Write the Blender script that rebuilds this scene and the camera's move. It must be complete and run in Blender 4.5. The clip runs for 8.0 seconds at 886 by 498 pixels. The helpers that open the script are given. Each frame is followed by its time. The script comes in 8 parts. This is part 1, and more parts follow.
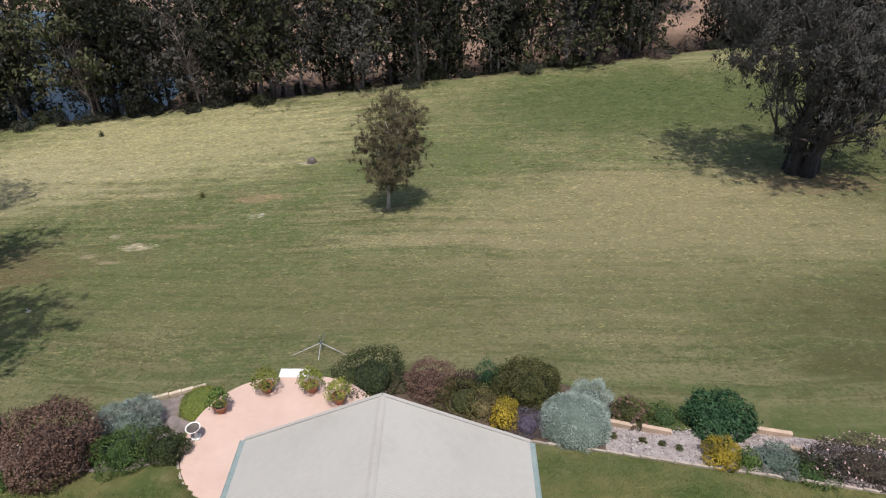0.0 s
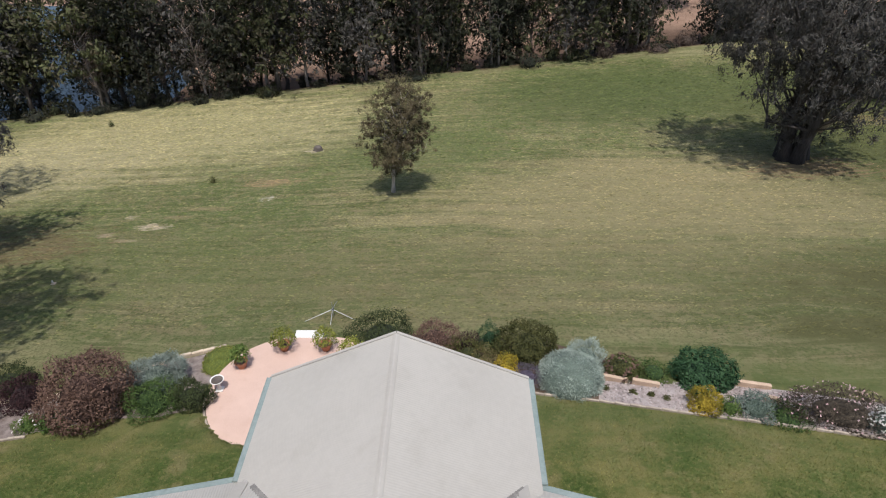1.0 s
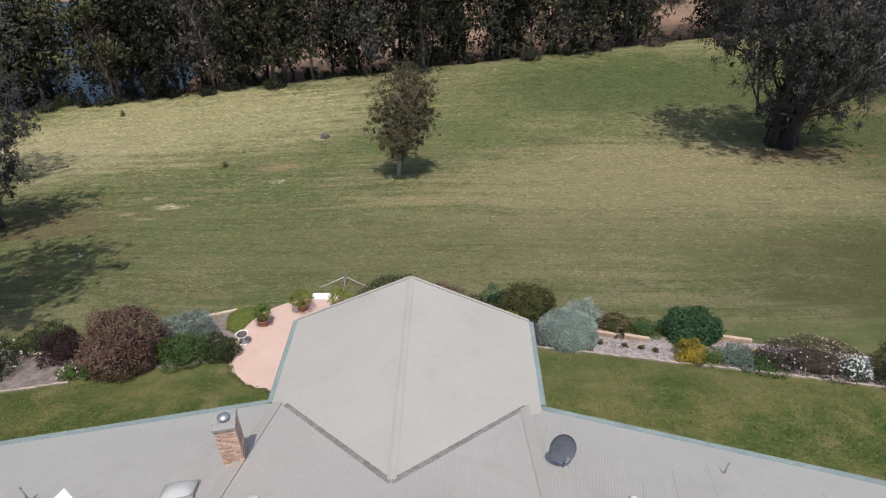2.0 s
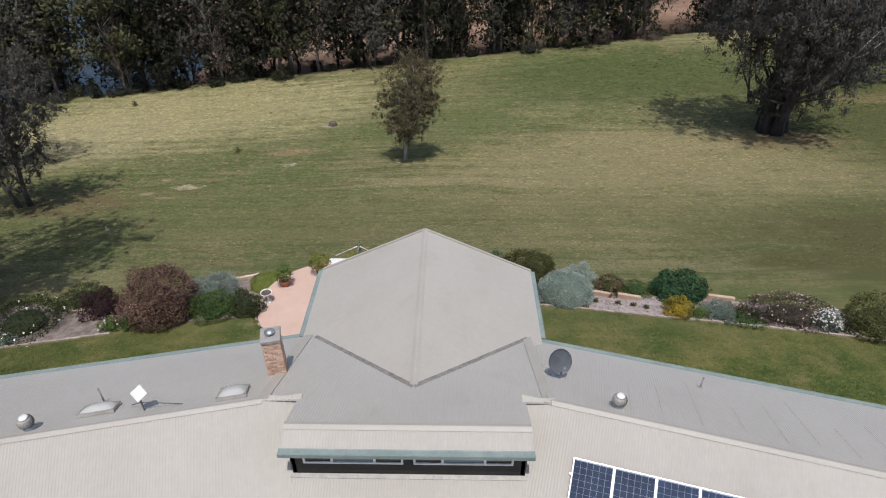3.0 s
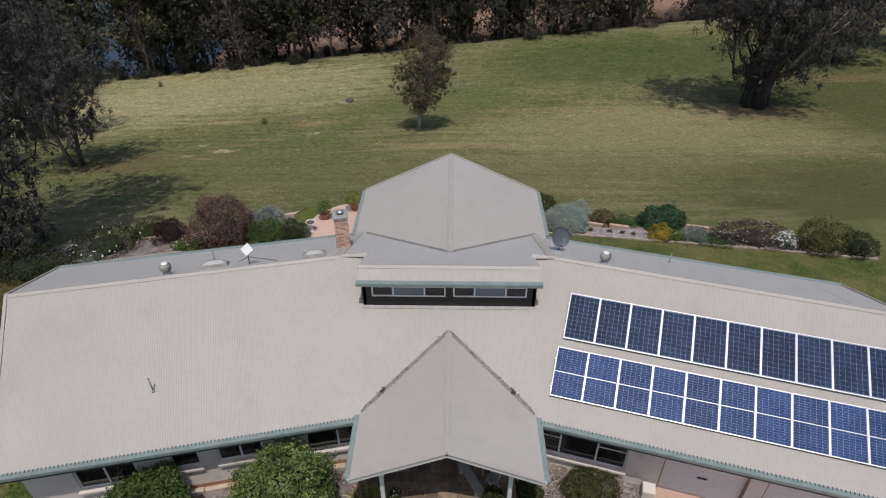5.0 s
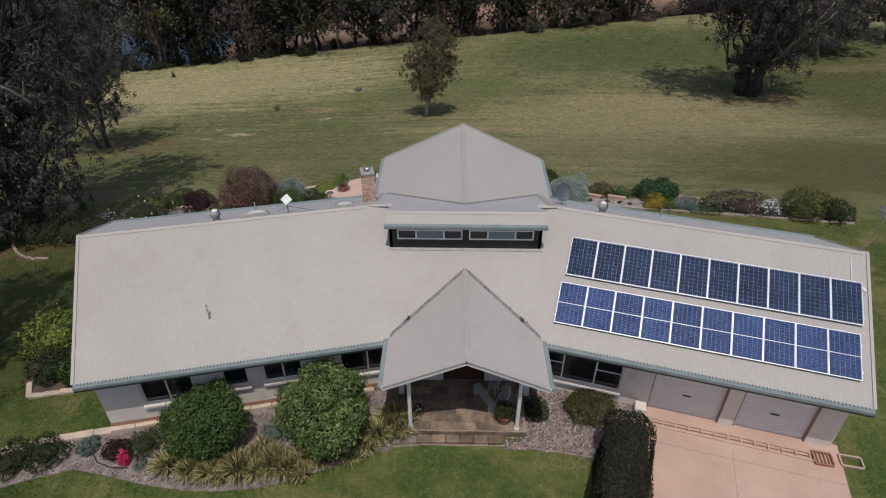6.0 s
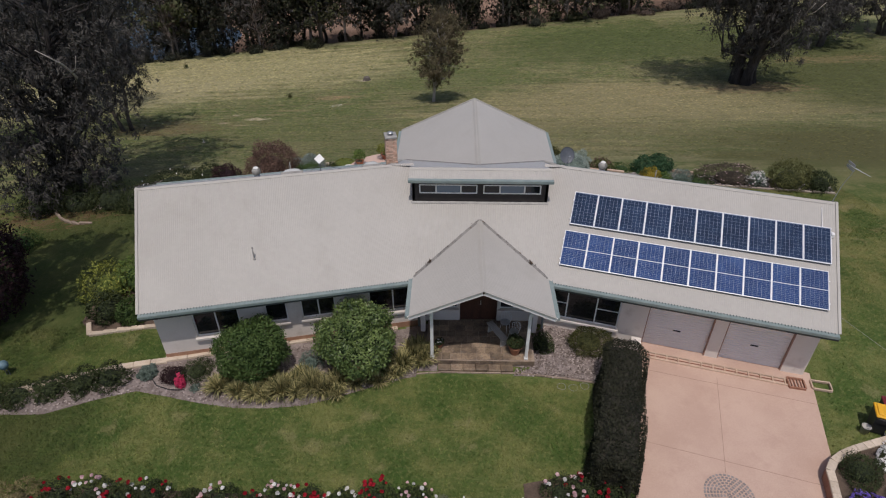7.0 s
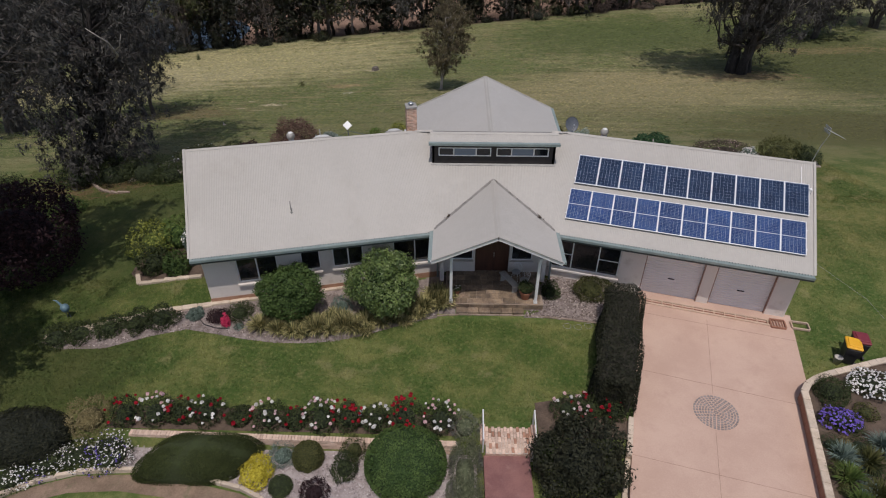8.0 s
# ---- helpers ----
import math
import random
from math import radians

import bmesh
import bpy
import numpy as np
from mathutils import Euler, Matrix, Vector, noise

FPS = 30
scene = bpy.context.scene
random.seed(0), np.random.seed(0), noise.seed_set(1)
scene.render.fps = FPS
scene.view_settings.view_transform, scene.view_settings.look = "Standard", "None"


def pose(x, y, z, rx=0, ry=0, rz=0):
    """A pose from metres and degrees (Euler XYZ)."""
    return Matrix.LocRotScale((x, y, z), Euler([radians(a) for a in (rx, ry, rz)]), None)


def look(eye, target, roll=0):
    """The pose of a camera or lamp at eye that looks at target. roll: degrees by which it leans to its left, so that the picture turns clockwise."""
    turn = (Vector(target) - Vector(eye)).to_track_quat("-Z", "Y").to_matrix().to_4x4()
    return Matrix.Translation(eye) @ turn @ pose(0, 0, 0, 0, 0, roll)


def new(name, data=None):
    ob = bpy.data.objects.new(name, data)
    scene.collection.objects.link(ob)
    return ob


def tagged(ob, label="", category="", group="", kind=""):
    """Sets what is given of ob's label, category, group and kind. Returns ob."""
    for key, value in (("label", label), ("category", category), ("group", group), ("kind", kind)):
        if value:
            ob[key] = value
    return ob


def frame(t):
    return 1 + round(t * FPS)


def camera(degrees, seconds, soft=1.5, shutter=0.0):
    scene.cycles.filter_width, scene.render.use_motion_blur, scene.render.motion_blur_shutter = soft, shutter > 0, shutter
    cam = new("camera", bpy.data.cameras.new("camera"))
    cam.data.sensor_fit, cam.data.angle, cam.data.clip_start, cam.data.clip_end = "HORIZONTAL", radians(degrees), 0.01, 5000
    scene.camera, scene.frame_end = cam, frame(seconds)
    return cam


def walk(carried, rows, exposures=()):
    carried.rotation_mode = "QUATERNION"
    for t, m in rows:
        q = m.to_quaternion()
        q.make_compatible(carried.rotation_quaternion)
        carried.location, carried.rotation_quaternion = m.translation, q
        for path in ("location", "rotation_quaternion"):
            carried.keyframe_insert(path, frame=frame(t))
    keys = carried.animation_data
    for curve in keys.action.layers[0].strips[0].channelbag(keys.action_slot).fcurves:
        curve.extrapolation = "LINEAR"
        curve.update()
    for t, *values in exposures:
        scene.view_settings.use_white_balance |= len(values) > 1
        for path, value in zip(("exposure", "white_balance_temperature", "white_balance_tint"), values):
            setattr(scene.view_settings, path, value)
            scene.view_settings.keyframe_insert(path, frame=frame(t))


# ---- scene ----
cam = camera(72.7, 8.0, soft=1.1)
# seconds, eye x y z, yaw, pitch, roll
PATH = [
    (0.0, 2.020, -0.493, 18.442, 1.278, -35.128, -0.644),
    (0.5, 1.915, -1.663, 18.407, 1.257, -35.183, -0.572),
    (1.0, 1.791, -2.932, 18.390, 1.237, -35.239, -0.506),
    (1.5, 1.647, -4.287, 18.387, 1.217, -35.298, -0.445),
    (2.0, 1.484, -5.717, 18.397, 1.199, -35.357, -0.388),
    (2.5, 1.301, -7.213, 18.418, 1.181, -35.417, -0.335),
    (3.0, 1.099, -8.766, 18.446, 1.165, -35.478, -0.286),
    (3.5, 0.878, -10.368, 18.481, 1.149, -35.538, -0.240),
    (4.0, 0.638, -12.013, 18.519, 1.134, -35.597, -0.195),
    (4.5, 0.379, -13.692, 18.559, 1.120, -35.655, -0.152),
    (5.0, 0.101, -15.400, 18.598, 1.107, -35.712, -0.110),
    (5.5, -0.195, -17.130, 18.634, 1.095, -35.767, -0.068),
    (6.0, -0.510, -18.875, 18.665, 1.084, -35.819, -0.026),
    (6.5, -0.843, -20.628, 18.688, 1.074, -35.869, 0.017),
    (7.0, -1.195, -22.382, 18.701, 1.064, -35.915, 0.061),
    (7.5, -1.564, -24.127, 18.702, 1.056, -35.957, 0.108),
    (8.0, -1.952, -25.856, 18.689, 1.048, -35.996, 0.157),
]
walk(cam, [(t, pose(x, y, z, 90 + pitch, 0, yaw) @ pose(0, 0, 0, 0, 0, roll)) for t, x, y, z, yaw, pitch, roll in PATH],
     exposures=[(0.0, 0.21, 6500, 10), (0.5, 0.20, 6500, 10), (1.5, 0.12, 6500, 10), (3.5, -0.14, 6500, 11), (4.5, -0.30, 6500, 12), (6.5, -0.52, 6500, 14), (8.0, -0.46, 6500, 14)])

# ---- light ----
SUN_EL, SUN_AZ = 70.0, 176.5   # degrees; azimuth clockwise from +y
world = bpy.data.worlds.new("world")
scene.world = world
world.use_nodes = True
wn = world.node_tree.nodes
sky = wn.new("ShaderNodeTexSky")
sky.sky_type, sky.sun_disc = "NISHITA", False
sky.sun_elevation, sky.sun_rotation = radians(SUN_EL), radians(SUN_AZ)
sky.air_density, sky.dust_density, sky.ozone_density = 1.0, 2.0, 1.0
world.node_tree.links.new(sky.outputs["Color"], wn["Background"].inputs["Color"])
wn["Background"].inputs["Strength"].default_value = 0.122
sun = new("sun", bpy.data.lights.new("sun", "SUN"))
sun.data.energy, sun.data.angle, sun.data.color = 3.4, radians(0.55), (1.0, 0.955, 0.895)
sun_way = Vector((math.sin(radians(SUN_AZ)) * math.cos(radians(SUN_EL)), math.cos(radians(SUN_AZ)) * math.cos(radians(SUN_EL)), math.sin(radians(SUN_EL))))
sun.matrix_world = look(sun_way * 100, (0, 0, 0))

# ---- materials ----
def shader(name):
    m = bpy.data.materials.new(name)
    m.use_nodes = True
    nt = m.node_tree
    return m, nt.nodes, nt.links, nt.nodes["Principled BSDF"]


def noise_node(nodes, links, vec, scale, detail=4.0, rough=0.55):
    n = nodes.new("ShaderNodeTexNoise")
    n.inputs["Scale"].default_value, n.inputs["Detail"].default_value, n.inputs["Roughness"].default_value = scale, detail, rough
    links.new(vec, n.inputs["Vector"])
    return n.outputs["Fac"]


def mix_node(nodes, links, fac, a, b, kind="MIX"):
    n = nodes.new("ShaderNodeMix")
    n.data_type, n.blend_type = "RGBA", kind
    for sock, v in ((n.inputs[0], fac), (n.inputs[6], a), (n.inputs[7], b)):
        if isinstance(v, (int, float)):
            sock.default_value = v
        elif isinstance(v, (tuple, list)):
            sock.default_value = (*v[:3], 1)
        else:
            links.new(v, sock)
    return n.outputs[2]


def math_node(nodes, links, op, a, b=0.0, c=0.0, clamp=False):
    n = nodes.new("ShaderNodeMath")
    n.operation, n.use_clamp = op, clamp
    for i, v in enumerate((a, b, c)):
        if isinstance(v, (int, float)):
            n.inputs[i].default_value = v
        else:
            links.new(v, n.inputs[i])
    return n.outputs[0]


def ramp(nodes, links, fac, lo, hi):
    n = nodes.new("ShaderNodeMapRange")
    n.interpolation_type = "SMOOTHSTEP"
    links.new(fac, n.inputs[0])
    n.inputs[1].default_value, n.inputs[2].default_value = lo, hi
    return n.outputs[0]


def bump_node(nodes, links, bsdf, height, strength, distance):
    b = nodes.new("ShaderNodeBump")
    b.inputs["Strength"].default_value, b.inputs["Distance"].default_value = strength, distance
    links.new(height, b.inputs["Height"])
    links.new(b.outputs["Normal"], bsdf.inputs["Normal"])


def surf(name, c1, c2, big=1.0, fine=20.0, rough=0.7, bump=0.3, dist=0.01, metal=0.0, stain=None, vary=0.0, spec=0.5, stretch=(1, 1, 1), sheen=0.0):
    """Two colours mixed at two scales, with relief, an optional stain colour and a per-object variation."""
    m, nodes, links, p = shader(name)
    geo = nodes.new("ShaderNodeNewGeometry")
    mp = nodes.new("ShaderNodeMapping")
    mp.inputs["Scale"].default_value = stretch
    links.new(geo.outputs["Position"], mp.inputs["Vector"])
    v = mp.outputs["Vector"]
    a, b = noise_node(nodes, links, v, big, 5), noise_node(nodes, links, v, fine, 6)
    f = math_node(nodes, links, "ADD", math_node(nodes, links, "MULTIPLY", a, 0.6), math_node(nodes, links, "MULTIPLY", b, 0.4))
    col = mix_node(nodes, links, ramp(nodes, links, f, 0.34, 0.66), c1, c2)
    if stain:
        s = noise_node(nodes, links, v, big * 2.3, 8, 0.65)
        col = mix_node(nodes, links, math_node(nodes, links, "MULTIPLY", ramp(nodes, links, s, 0.52, 0.75), 0.6), col, stain)
    if vary:
        info = nodes.new("ShaderNodeObjectInfo")
        col = mix_node(nodes, links, 1.0, col, mix_node(nodes, links, info.outputs["Random"], (1 - vary,) * 3, (1 + vary,) * 3), "MULTIPLY")
    links.new(col, p.inputs["Base Color"])
    p.inputs["Roughness"].default_value, p.inputs["Metallic"].default_value = rough, metal
    p.inputs["Specular IOR Level"].default_value = spec
    p.inputs["Sheen Weight"].default_value, p.inputs["Sheen Roughness"].default_value = sheen, 0.35
    if bump:
        bump_node(nodes, links, p, b, bump, dist)
    return m


CORES = {}


def leafy(name, dark, light, third=None, rough=0.6, translucent=0.2, spec=0.18, vary=0.17, clump=1.8):
    """Leaves: each one takes a tone of its own between dark and light."""
    m, nodes, links, p = shader(name)
    geo = nodes.new("ShaderNodeNewGeometry")
    info = nodes.new("ShaderNodeObjectInfo")
    rnd = geo.outputs["Random Per Island"]
    if clump:
        cl_n = ramp(nodes, links, noise_node(nodes, links, geo.outputs["Position"], clump, 3), 0.32, 0.68)
        rnd = math_node(nodes, links, "ADD", math_node(nodes, links, "MULTIPLY", rnd, 0.5), math_node(nodes, links, "MULTIPLY", cl_n, 0.5))
    col = mix_node(nodes, links, rnd, dark, light)
    if third:
        n = noise_node(nodes, links, geo.outputs["Position"], 0.9, 3)
        col = mix_node(nodes, links, ramp(nodes, links, n, 0.45, 0.68), col, third)
    col = mix_node(nodes, links, 1.0, col, mix_node(nodes, links, info.outputs["Random"], (1 - vary,) * 3, (1 + vary,) * 3), "MULTIPLY")
    links.new(col, p.inputs["Base Color"])
    p.inputs["Roughness"].default_value = rough
    p.inputs["Specular IOR Level"].default_value = spec
    t = nodes.new("ShaderNodeBsdfTranslucent")
    links.new(col, t.inputs["Color"])
    mx = nodes.new("ShaderNodeMixShader")
    mx.inputs[0].default_value = translucent
    links.new(p.outputs[0], mx.inputs[1])
    links.new(t.outputs[0], mx.inputs[2])
    links.new(mx.outputs[0], nodes["Material Output"].inputs["Surface"])
    # filler colour: the leaf's dark tone lowered to give the shade inside
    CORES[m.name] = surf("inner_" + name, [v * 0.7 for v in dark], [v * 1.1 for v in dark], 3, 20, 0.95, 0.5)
    return m


def grass_material(name, tufts=False):
    """Lawn and paddock; for tufts each island takes a lighter or darker tone."""
    m, nodes, links, p = shader(name)
    geo = nodes.new("ShaderNodeNewGeometry")
    pos = geo.outputs["Position"]
    sep = nodes.new("ShaderNodeSeparateXYZ")
    links.new(pos, sep.inputs[0])
    X, Y = sep.outputs[0], sep.outputs[1]

    pos_w_holder = []

    def stretched(sx, sy, turn):
        mp = nodes.new("ShaderNodeMapping")
        mp.inputs["Scale"].default_value, mp.inputs["Rotation"].default_value = (sx, sy, 1), (0, 0, radians(turn))
        links.new(pos_w_holder[0] if pos_w_holder else pos, mp.inputs["Vector"])
        return mp.outputs["Vector"]

    broad = noise_node(nodes, links, pos, 0.045, 3)
    patchy = noise_node(nodes, links, pos, 0.42, 6, 0.62)
    mottle = noise_node(nodes, links, pos, 1.6, 7, 0.68)
    fine = noise_node(nodes, links, pos, 5.5, 8, 0.7)
    blades = noise_node(nodes, links, pos, 38.0, 4, 0.7)
    warp = nodes.new("ShaderNodeVectorMath")
    warp.operation = "MULTIPLY_ADD"
    wv = nodes.new("ShaderNodeTexNoise")
    wv.inputs["Scale"].default_value, wv.inputs["Detail"].default_value = 0.03, 2
    links.new(pos, wv.inputs["Vector"])
    links.new(wv.outputs["Color"], warp.inputs[0])
    warp.inputs[1].default_value = (9, 9, 0)
    links.new(pos, warp.inputs[2])
    pos_w_holder.append(warp.outputs[0])
    stripes = noise_node(nodes, links, stretched(0.05, 0.62, 7), 1.0, 6, 0.66)
    streaks = noise_node(nodes, links, stretched(0.34, 2.6, -4), 1.0, 7, 0.7)
    lines = noise_node(nodes, links, stretched(0.10, 1.5, 4), 1.0, 5, 0.7)
    lawn = mix_node(nodes, links, ramp(nodes, links, patchy, 0.36, 0.66), (0.070, 0.115, 0.031), (0.225, 0.222, 0.088))
    lawn = mix_node(nodes, links, math_node(nodes, links, "MULTIPLY", ramp(nodes, links, mottle, 0.42, 0.66), 0.7), lawn, (0.092, 0.142, 0.040))
    lawn = mix_node(nodes, links, math_node(nodes, links, "MULTIPLY", ramp(nodes, links, fine, 0.46, 0.70), 0.65), lawn, (0.262, 0.257, 0.115))
    thin = noise_node(nodes, links, pos, 0.75, 5, 0.6)
    lawn = mix_node(nodes, links, math_node(nodes, links, "MULTIPLY", ramp(nodes, links, thin, 0.56, 0.70), 0.6), lawn, (0.300, 0.262, 0.140))
    lawn = mix_node(nodes, links, math_node(nodes, links, "MULTIPLY", ramp(nodes, links, blades, 0.50, 0.66), 0.55), lawn, (0.050, 0.080, 0.021))
    dry = mix_node(nodes, links, ramp(nodes, links, broad, 0.43, 0.57), (0.165, 0.190, 0.078), (0.315, 0.285, 0.155))
    dry = mix_node(nodes, links, math_node(nodes, links, "MULTIPLY", ramp(nodes, links, patchy, 0.46, 0.60), 0.6), dry, (0.225, 0.180, 0.105))
    dry = mix_node(nodes, links, math_node(nodes, links, "MULTIPLY", ramp(nodes, links, stripes, 0.44, 0.57), 0.65), dry, (0.125, 0.155, 0.058))
    dry = mix_node(nodes, links, math_node(nodes, links, "MULTIPLY", ramp(nodes, links, lines, 0.52, 0.62), 0.58), dry, (0.084, 0.098, 0.038))
    dry = mix_node(nodes, links, math_node(nodes, links, "MULTIPLY", ramp(nodes, links, streaks, 0.52, 0.66), 0.58), dry, (0.355, 0.315, 0.185))
    dry = mix_node(nodes, links, math_node(nodes, links, "MULTIPLY", ramp(nodes, links, fine, 0.47, 0.60), 0.72), dry, (0.085, 0.106, 0.038))
    dry = mix_node(nodes, links, math_node(nodes, links, "MULTIPLY", ramp(nodes, links, mottle, 0.50, 0.62), 0.55), dry, (0.270, 0.242, 0.132))
    # sun-bleached, green, worn and darker stretches of the paddock
    for cx, cy, rx, ry, c, k in ((-33.0, 66.0, 30.0, 20.0, (0.385, 0.345, 0.192), 0.85), (-48.0, 52.0, 22.0, 14.0, (0.40, 0.355, 0.21), 0.8), (28.0, 74.0, 30.0, 17.0, (0.088, 0.112, 0.042), 0.95), (-2.0, 55.0, 12.0, 9.0, (0.110, 0.140, 0.052), 0.5),
                              (20.0, 40.0, 26.0, 13.0, (0.320, 0.275, 0.152), 0.8), (8.0, 27.0, 26.0, 8.0, (0.215, 0.190, 0.100), 0.42), (-18.0, 30.0, 14.0, 8.0, (0.165, 0.175, 0.075), 0.4), (33.0, 22.0, 17.0, 10.0, (0.120, 0.118, 0.052), 1.15), (50.0, 54.0, 22.0, 28.0, (0.100, 0.110, 0.045), 1.0)):
        dx = math_node(nodes, links, "DIVIDE", math_node(nodes, links, "SUBTRACT", X, cx), rx)
        dy = math_node(nodes, links, "DIVIDE", math_node(nodes, links, "SUBTRACT", Y, cy), ry)
        d = math_node(nodes, links, "ADD", math_node(nodes, links, "MULTIPLY", dx, dx), math_node(nodes, links, "MULTIPLY", dy, dy))
        d = math_node(nodes, links, "ADD", d, math_node(nodes, links, "MULTIPLY", math_node(nodes, links, "SUBTRACT", math_node(nodes, links, "ADD", stripes, patchy), 1.0), 1.6))
        f = math_node(nodes, links, "MULTIPLY", math_node(nodes, links, "SUBTRACT", 1.0, ramp(nodes, links, d, 0.05, 1.1)), math_node(nodes, links, "MULTIPLY", math_node(nodes, links, "ADD", 0.45, mottle), k))
        dry = mix_node(nodes, links, f, dry, c)
    front = ramp(nodes, links, math_node(nodes, links, "ADD", math_node(nodes, links, "MULTIPLY", Y, -1.0), math_node(nodes, links, "MULTIPLY", patchy, 2.0)), -1.0, 5.0)
    lawn = mix_node(nodes, links, 1.0, lawn, mix_node(nodes, links, front, (1.10, 1.05, 0.97), (1.12, 1.17, 1.02)), "MULTIPLY")
    # darker green patches on the side lawn and the front lawn's left
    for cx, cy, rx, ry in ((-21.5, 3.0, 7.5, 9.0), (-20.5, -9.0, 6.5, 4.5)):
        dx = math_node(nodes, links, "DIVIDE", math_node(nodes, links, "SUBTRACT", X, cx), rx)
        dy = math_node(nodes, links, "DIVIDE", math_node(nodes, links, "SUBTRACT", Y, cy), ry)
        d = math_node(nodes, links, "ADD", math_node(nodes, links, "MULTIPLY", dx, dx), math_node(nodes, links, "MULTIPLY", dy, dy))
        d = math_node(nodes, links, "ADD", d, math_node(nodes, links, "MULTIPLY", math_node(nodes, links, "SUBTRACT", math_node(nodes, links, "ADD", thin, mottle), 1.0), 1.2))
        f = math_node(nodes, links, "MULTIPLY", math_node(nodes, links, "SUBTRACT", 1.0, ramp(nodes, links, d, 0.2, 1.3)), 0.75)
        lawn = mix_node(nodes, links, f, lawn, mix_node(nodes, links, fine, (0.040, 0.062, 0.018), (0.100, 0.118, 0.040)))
    far = ramp(nodes, links, math_node(nodes, links, "ADD", Y, math_node(nodes, links, "MULTIPLY", patchy, 6.0)), 12.0, 24.0)
    col = mix_node(nodes, links, far, lawn, dry)

    def patch(cx, cy, rx, ry, rough_edge):
        dx = math_node(nodes, links, "DIVIDE", math_node(nodes, links, "SUBTRACT", X, cx), rx)
        dy = math_node(nodes, links, "DIVIDE", math_node(nodes, links, "SUBTRACT", Y, cy), ry)
        d = math_node(nodes, links, "ADD", math_node(nodes, links, "MULTIPLY", dx, dx), math_node(nodes, links, "MULTIPLY", dy, dy))
        d = math_node(nodes, links, "ADD", d, math_node(nodes, links, "MULTIPLY", math_node(nodes, links, "SUBTRACT", math_node(nodes, links, "ADD", streaks, math_node(nodes, links, "MULTIPLY", mottle, 0.6)), 0.8), rough_edge))
        n = nodes.new("ShaderNodeMapRange")
        links.new(d, n.inputs[0])
        n.inputs[1].default_value, n.inputs[2].default_value, n.inputs[3].default_value, n.inputs[4].default_value = 0.25, 1.0, 1.0, 0.0
        return n.outputs[0]

    # bare earth and bleached grass in the paddock, leaf litter under the trees
    for cx, cy, rx, ry, c, k in ((-15.2, 46.3, 2.7, 1.2, (0.33, 0.24, 0.14), 0.85), (-14.5, 42.1, 0.85, 0.5, (0.58, 0.53, 0.45), 0.95), (-21.9, 36.2, 1.3, 0.6, (0.46, 0.39, 0.28), 0.9), (-24.8, 34.7, 0.8, 0.5, (0.42, 0.35, 0.24), 0.8),
                              (-24.6, 38.4, 0.6, 0.5, (0.42, 0.36, 0.25), 0.8), (-22.6, 33.6, 0.9, 0.35, (0.38, 0.31, 0.20), 0.7), (-18.7, 40.0, 2.2, 0.5, (0.32, 0.25, 0.15), 0.65), (-20.6, 38.2, 1.6, 0.4, (0.30, 0.23, 0.14), 0.6), (-13.3, 55.9, 1.1, 0.6, (0.44, 0.38, 0.28), 0.9), (-5.8, 38.5, 1.0, 0.25, (0.33, 0.26, 0.16), 0.5),
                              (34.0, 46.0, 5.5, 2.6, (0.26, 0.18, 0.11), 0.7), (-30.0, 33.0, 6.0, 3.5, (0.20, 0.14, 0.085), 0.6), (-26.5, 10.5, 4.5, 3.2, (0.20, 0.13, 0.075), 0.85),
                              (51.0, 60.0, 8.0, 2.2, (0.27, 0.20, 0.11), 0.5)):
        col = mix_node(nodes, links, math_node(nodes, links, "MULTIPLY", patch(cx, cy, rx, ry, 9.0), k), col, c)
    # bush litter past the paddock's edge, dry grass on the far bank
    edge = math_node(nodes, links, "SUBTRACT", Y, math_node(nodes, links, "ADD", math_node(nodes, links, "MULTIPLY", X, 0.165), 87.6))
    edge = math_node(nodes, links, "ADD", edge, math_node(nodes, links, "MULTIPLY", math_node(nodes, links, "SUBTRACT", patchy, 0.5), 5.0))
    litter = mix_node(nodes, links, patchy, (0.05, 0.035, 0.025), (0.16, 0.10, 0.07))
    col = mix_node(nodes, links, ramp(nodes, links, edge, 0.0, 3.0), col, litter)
    bank = mix_node(nodes, links, patchy, (0.20, 0.125, 0.095), (0.40, 0.275, 0.20))
    col = mix_node(nodes, links, ramp(nodes, links, edge, 18.0, 30.0), col, bank)
    if tufts:
        col = mix_node(nodes, links, 1.0, col, mix_node(nodes, links, geo.outputs["Random Per Island"], (0.66, 0.70, 0.62), (1.60, 1.54, 1.42)), "MULTIPLY")
    links.new(col, p.inputs["Base Color"])
    p.inputs["Roughness"].default_value, p.inputs["Specular IOR Level"].default_value = 0.9, 0.15
    h = math_node(nodes, links, "ADD", blades, math_node(nodes, links, "MULTIPLY", fine, 1.5))
    bump_node(nodes, links, p, h, 1.0, 0.07)
    return m


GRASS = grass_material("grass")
TUFT = grass_material("grass_tufts", True)
ROOF = surf("cream_steel", (0.392, 0.370, 0.338), (0.430, 0.407, 0.373), 0.30, 5.0, 0.60, 0.02, 0.004, stain=(0.355, 0.33, 0.295), spec=0.35, sheen=1.0)
GUTTER = surf("pale_green_steel", (0.185, 0.235, 0.228), (0.245, 0.295, 0.285), 1.5, 12, 0.45, 0.05, stain=(0.16, 0.19, 0.185))
FASCIA = surf("dark_green_shaded_fascia", (0.020, 0.030, 0.031), (0.036, 0.048, 0.048), 2, 16, 0.6, 0.05)
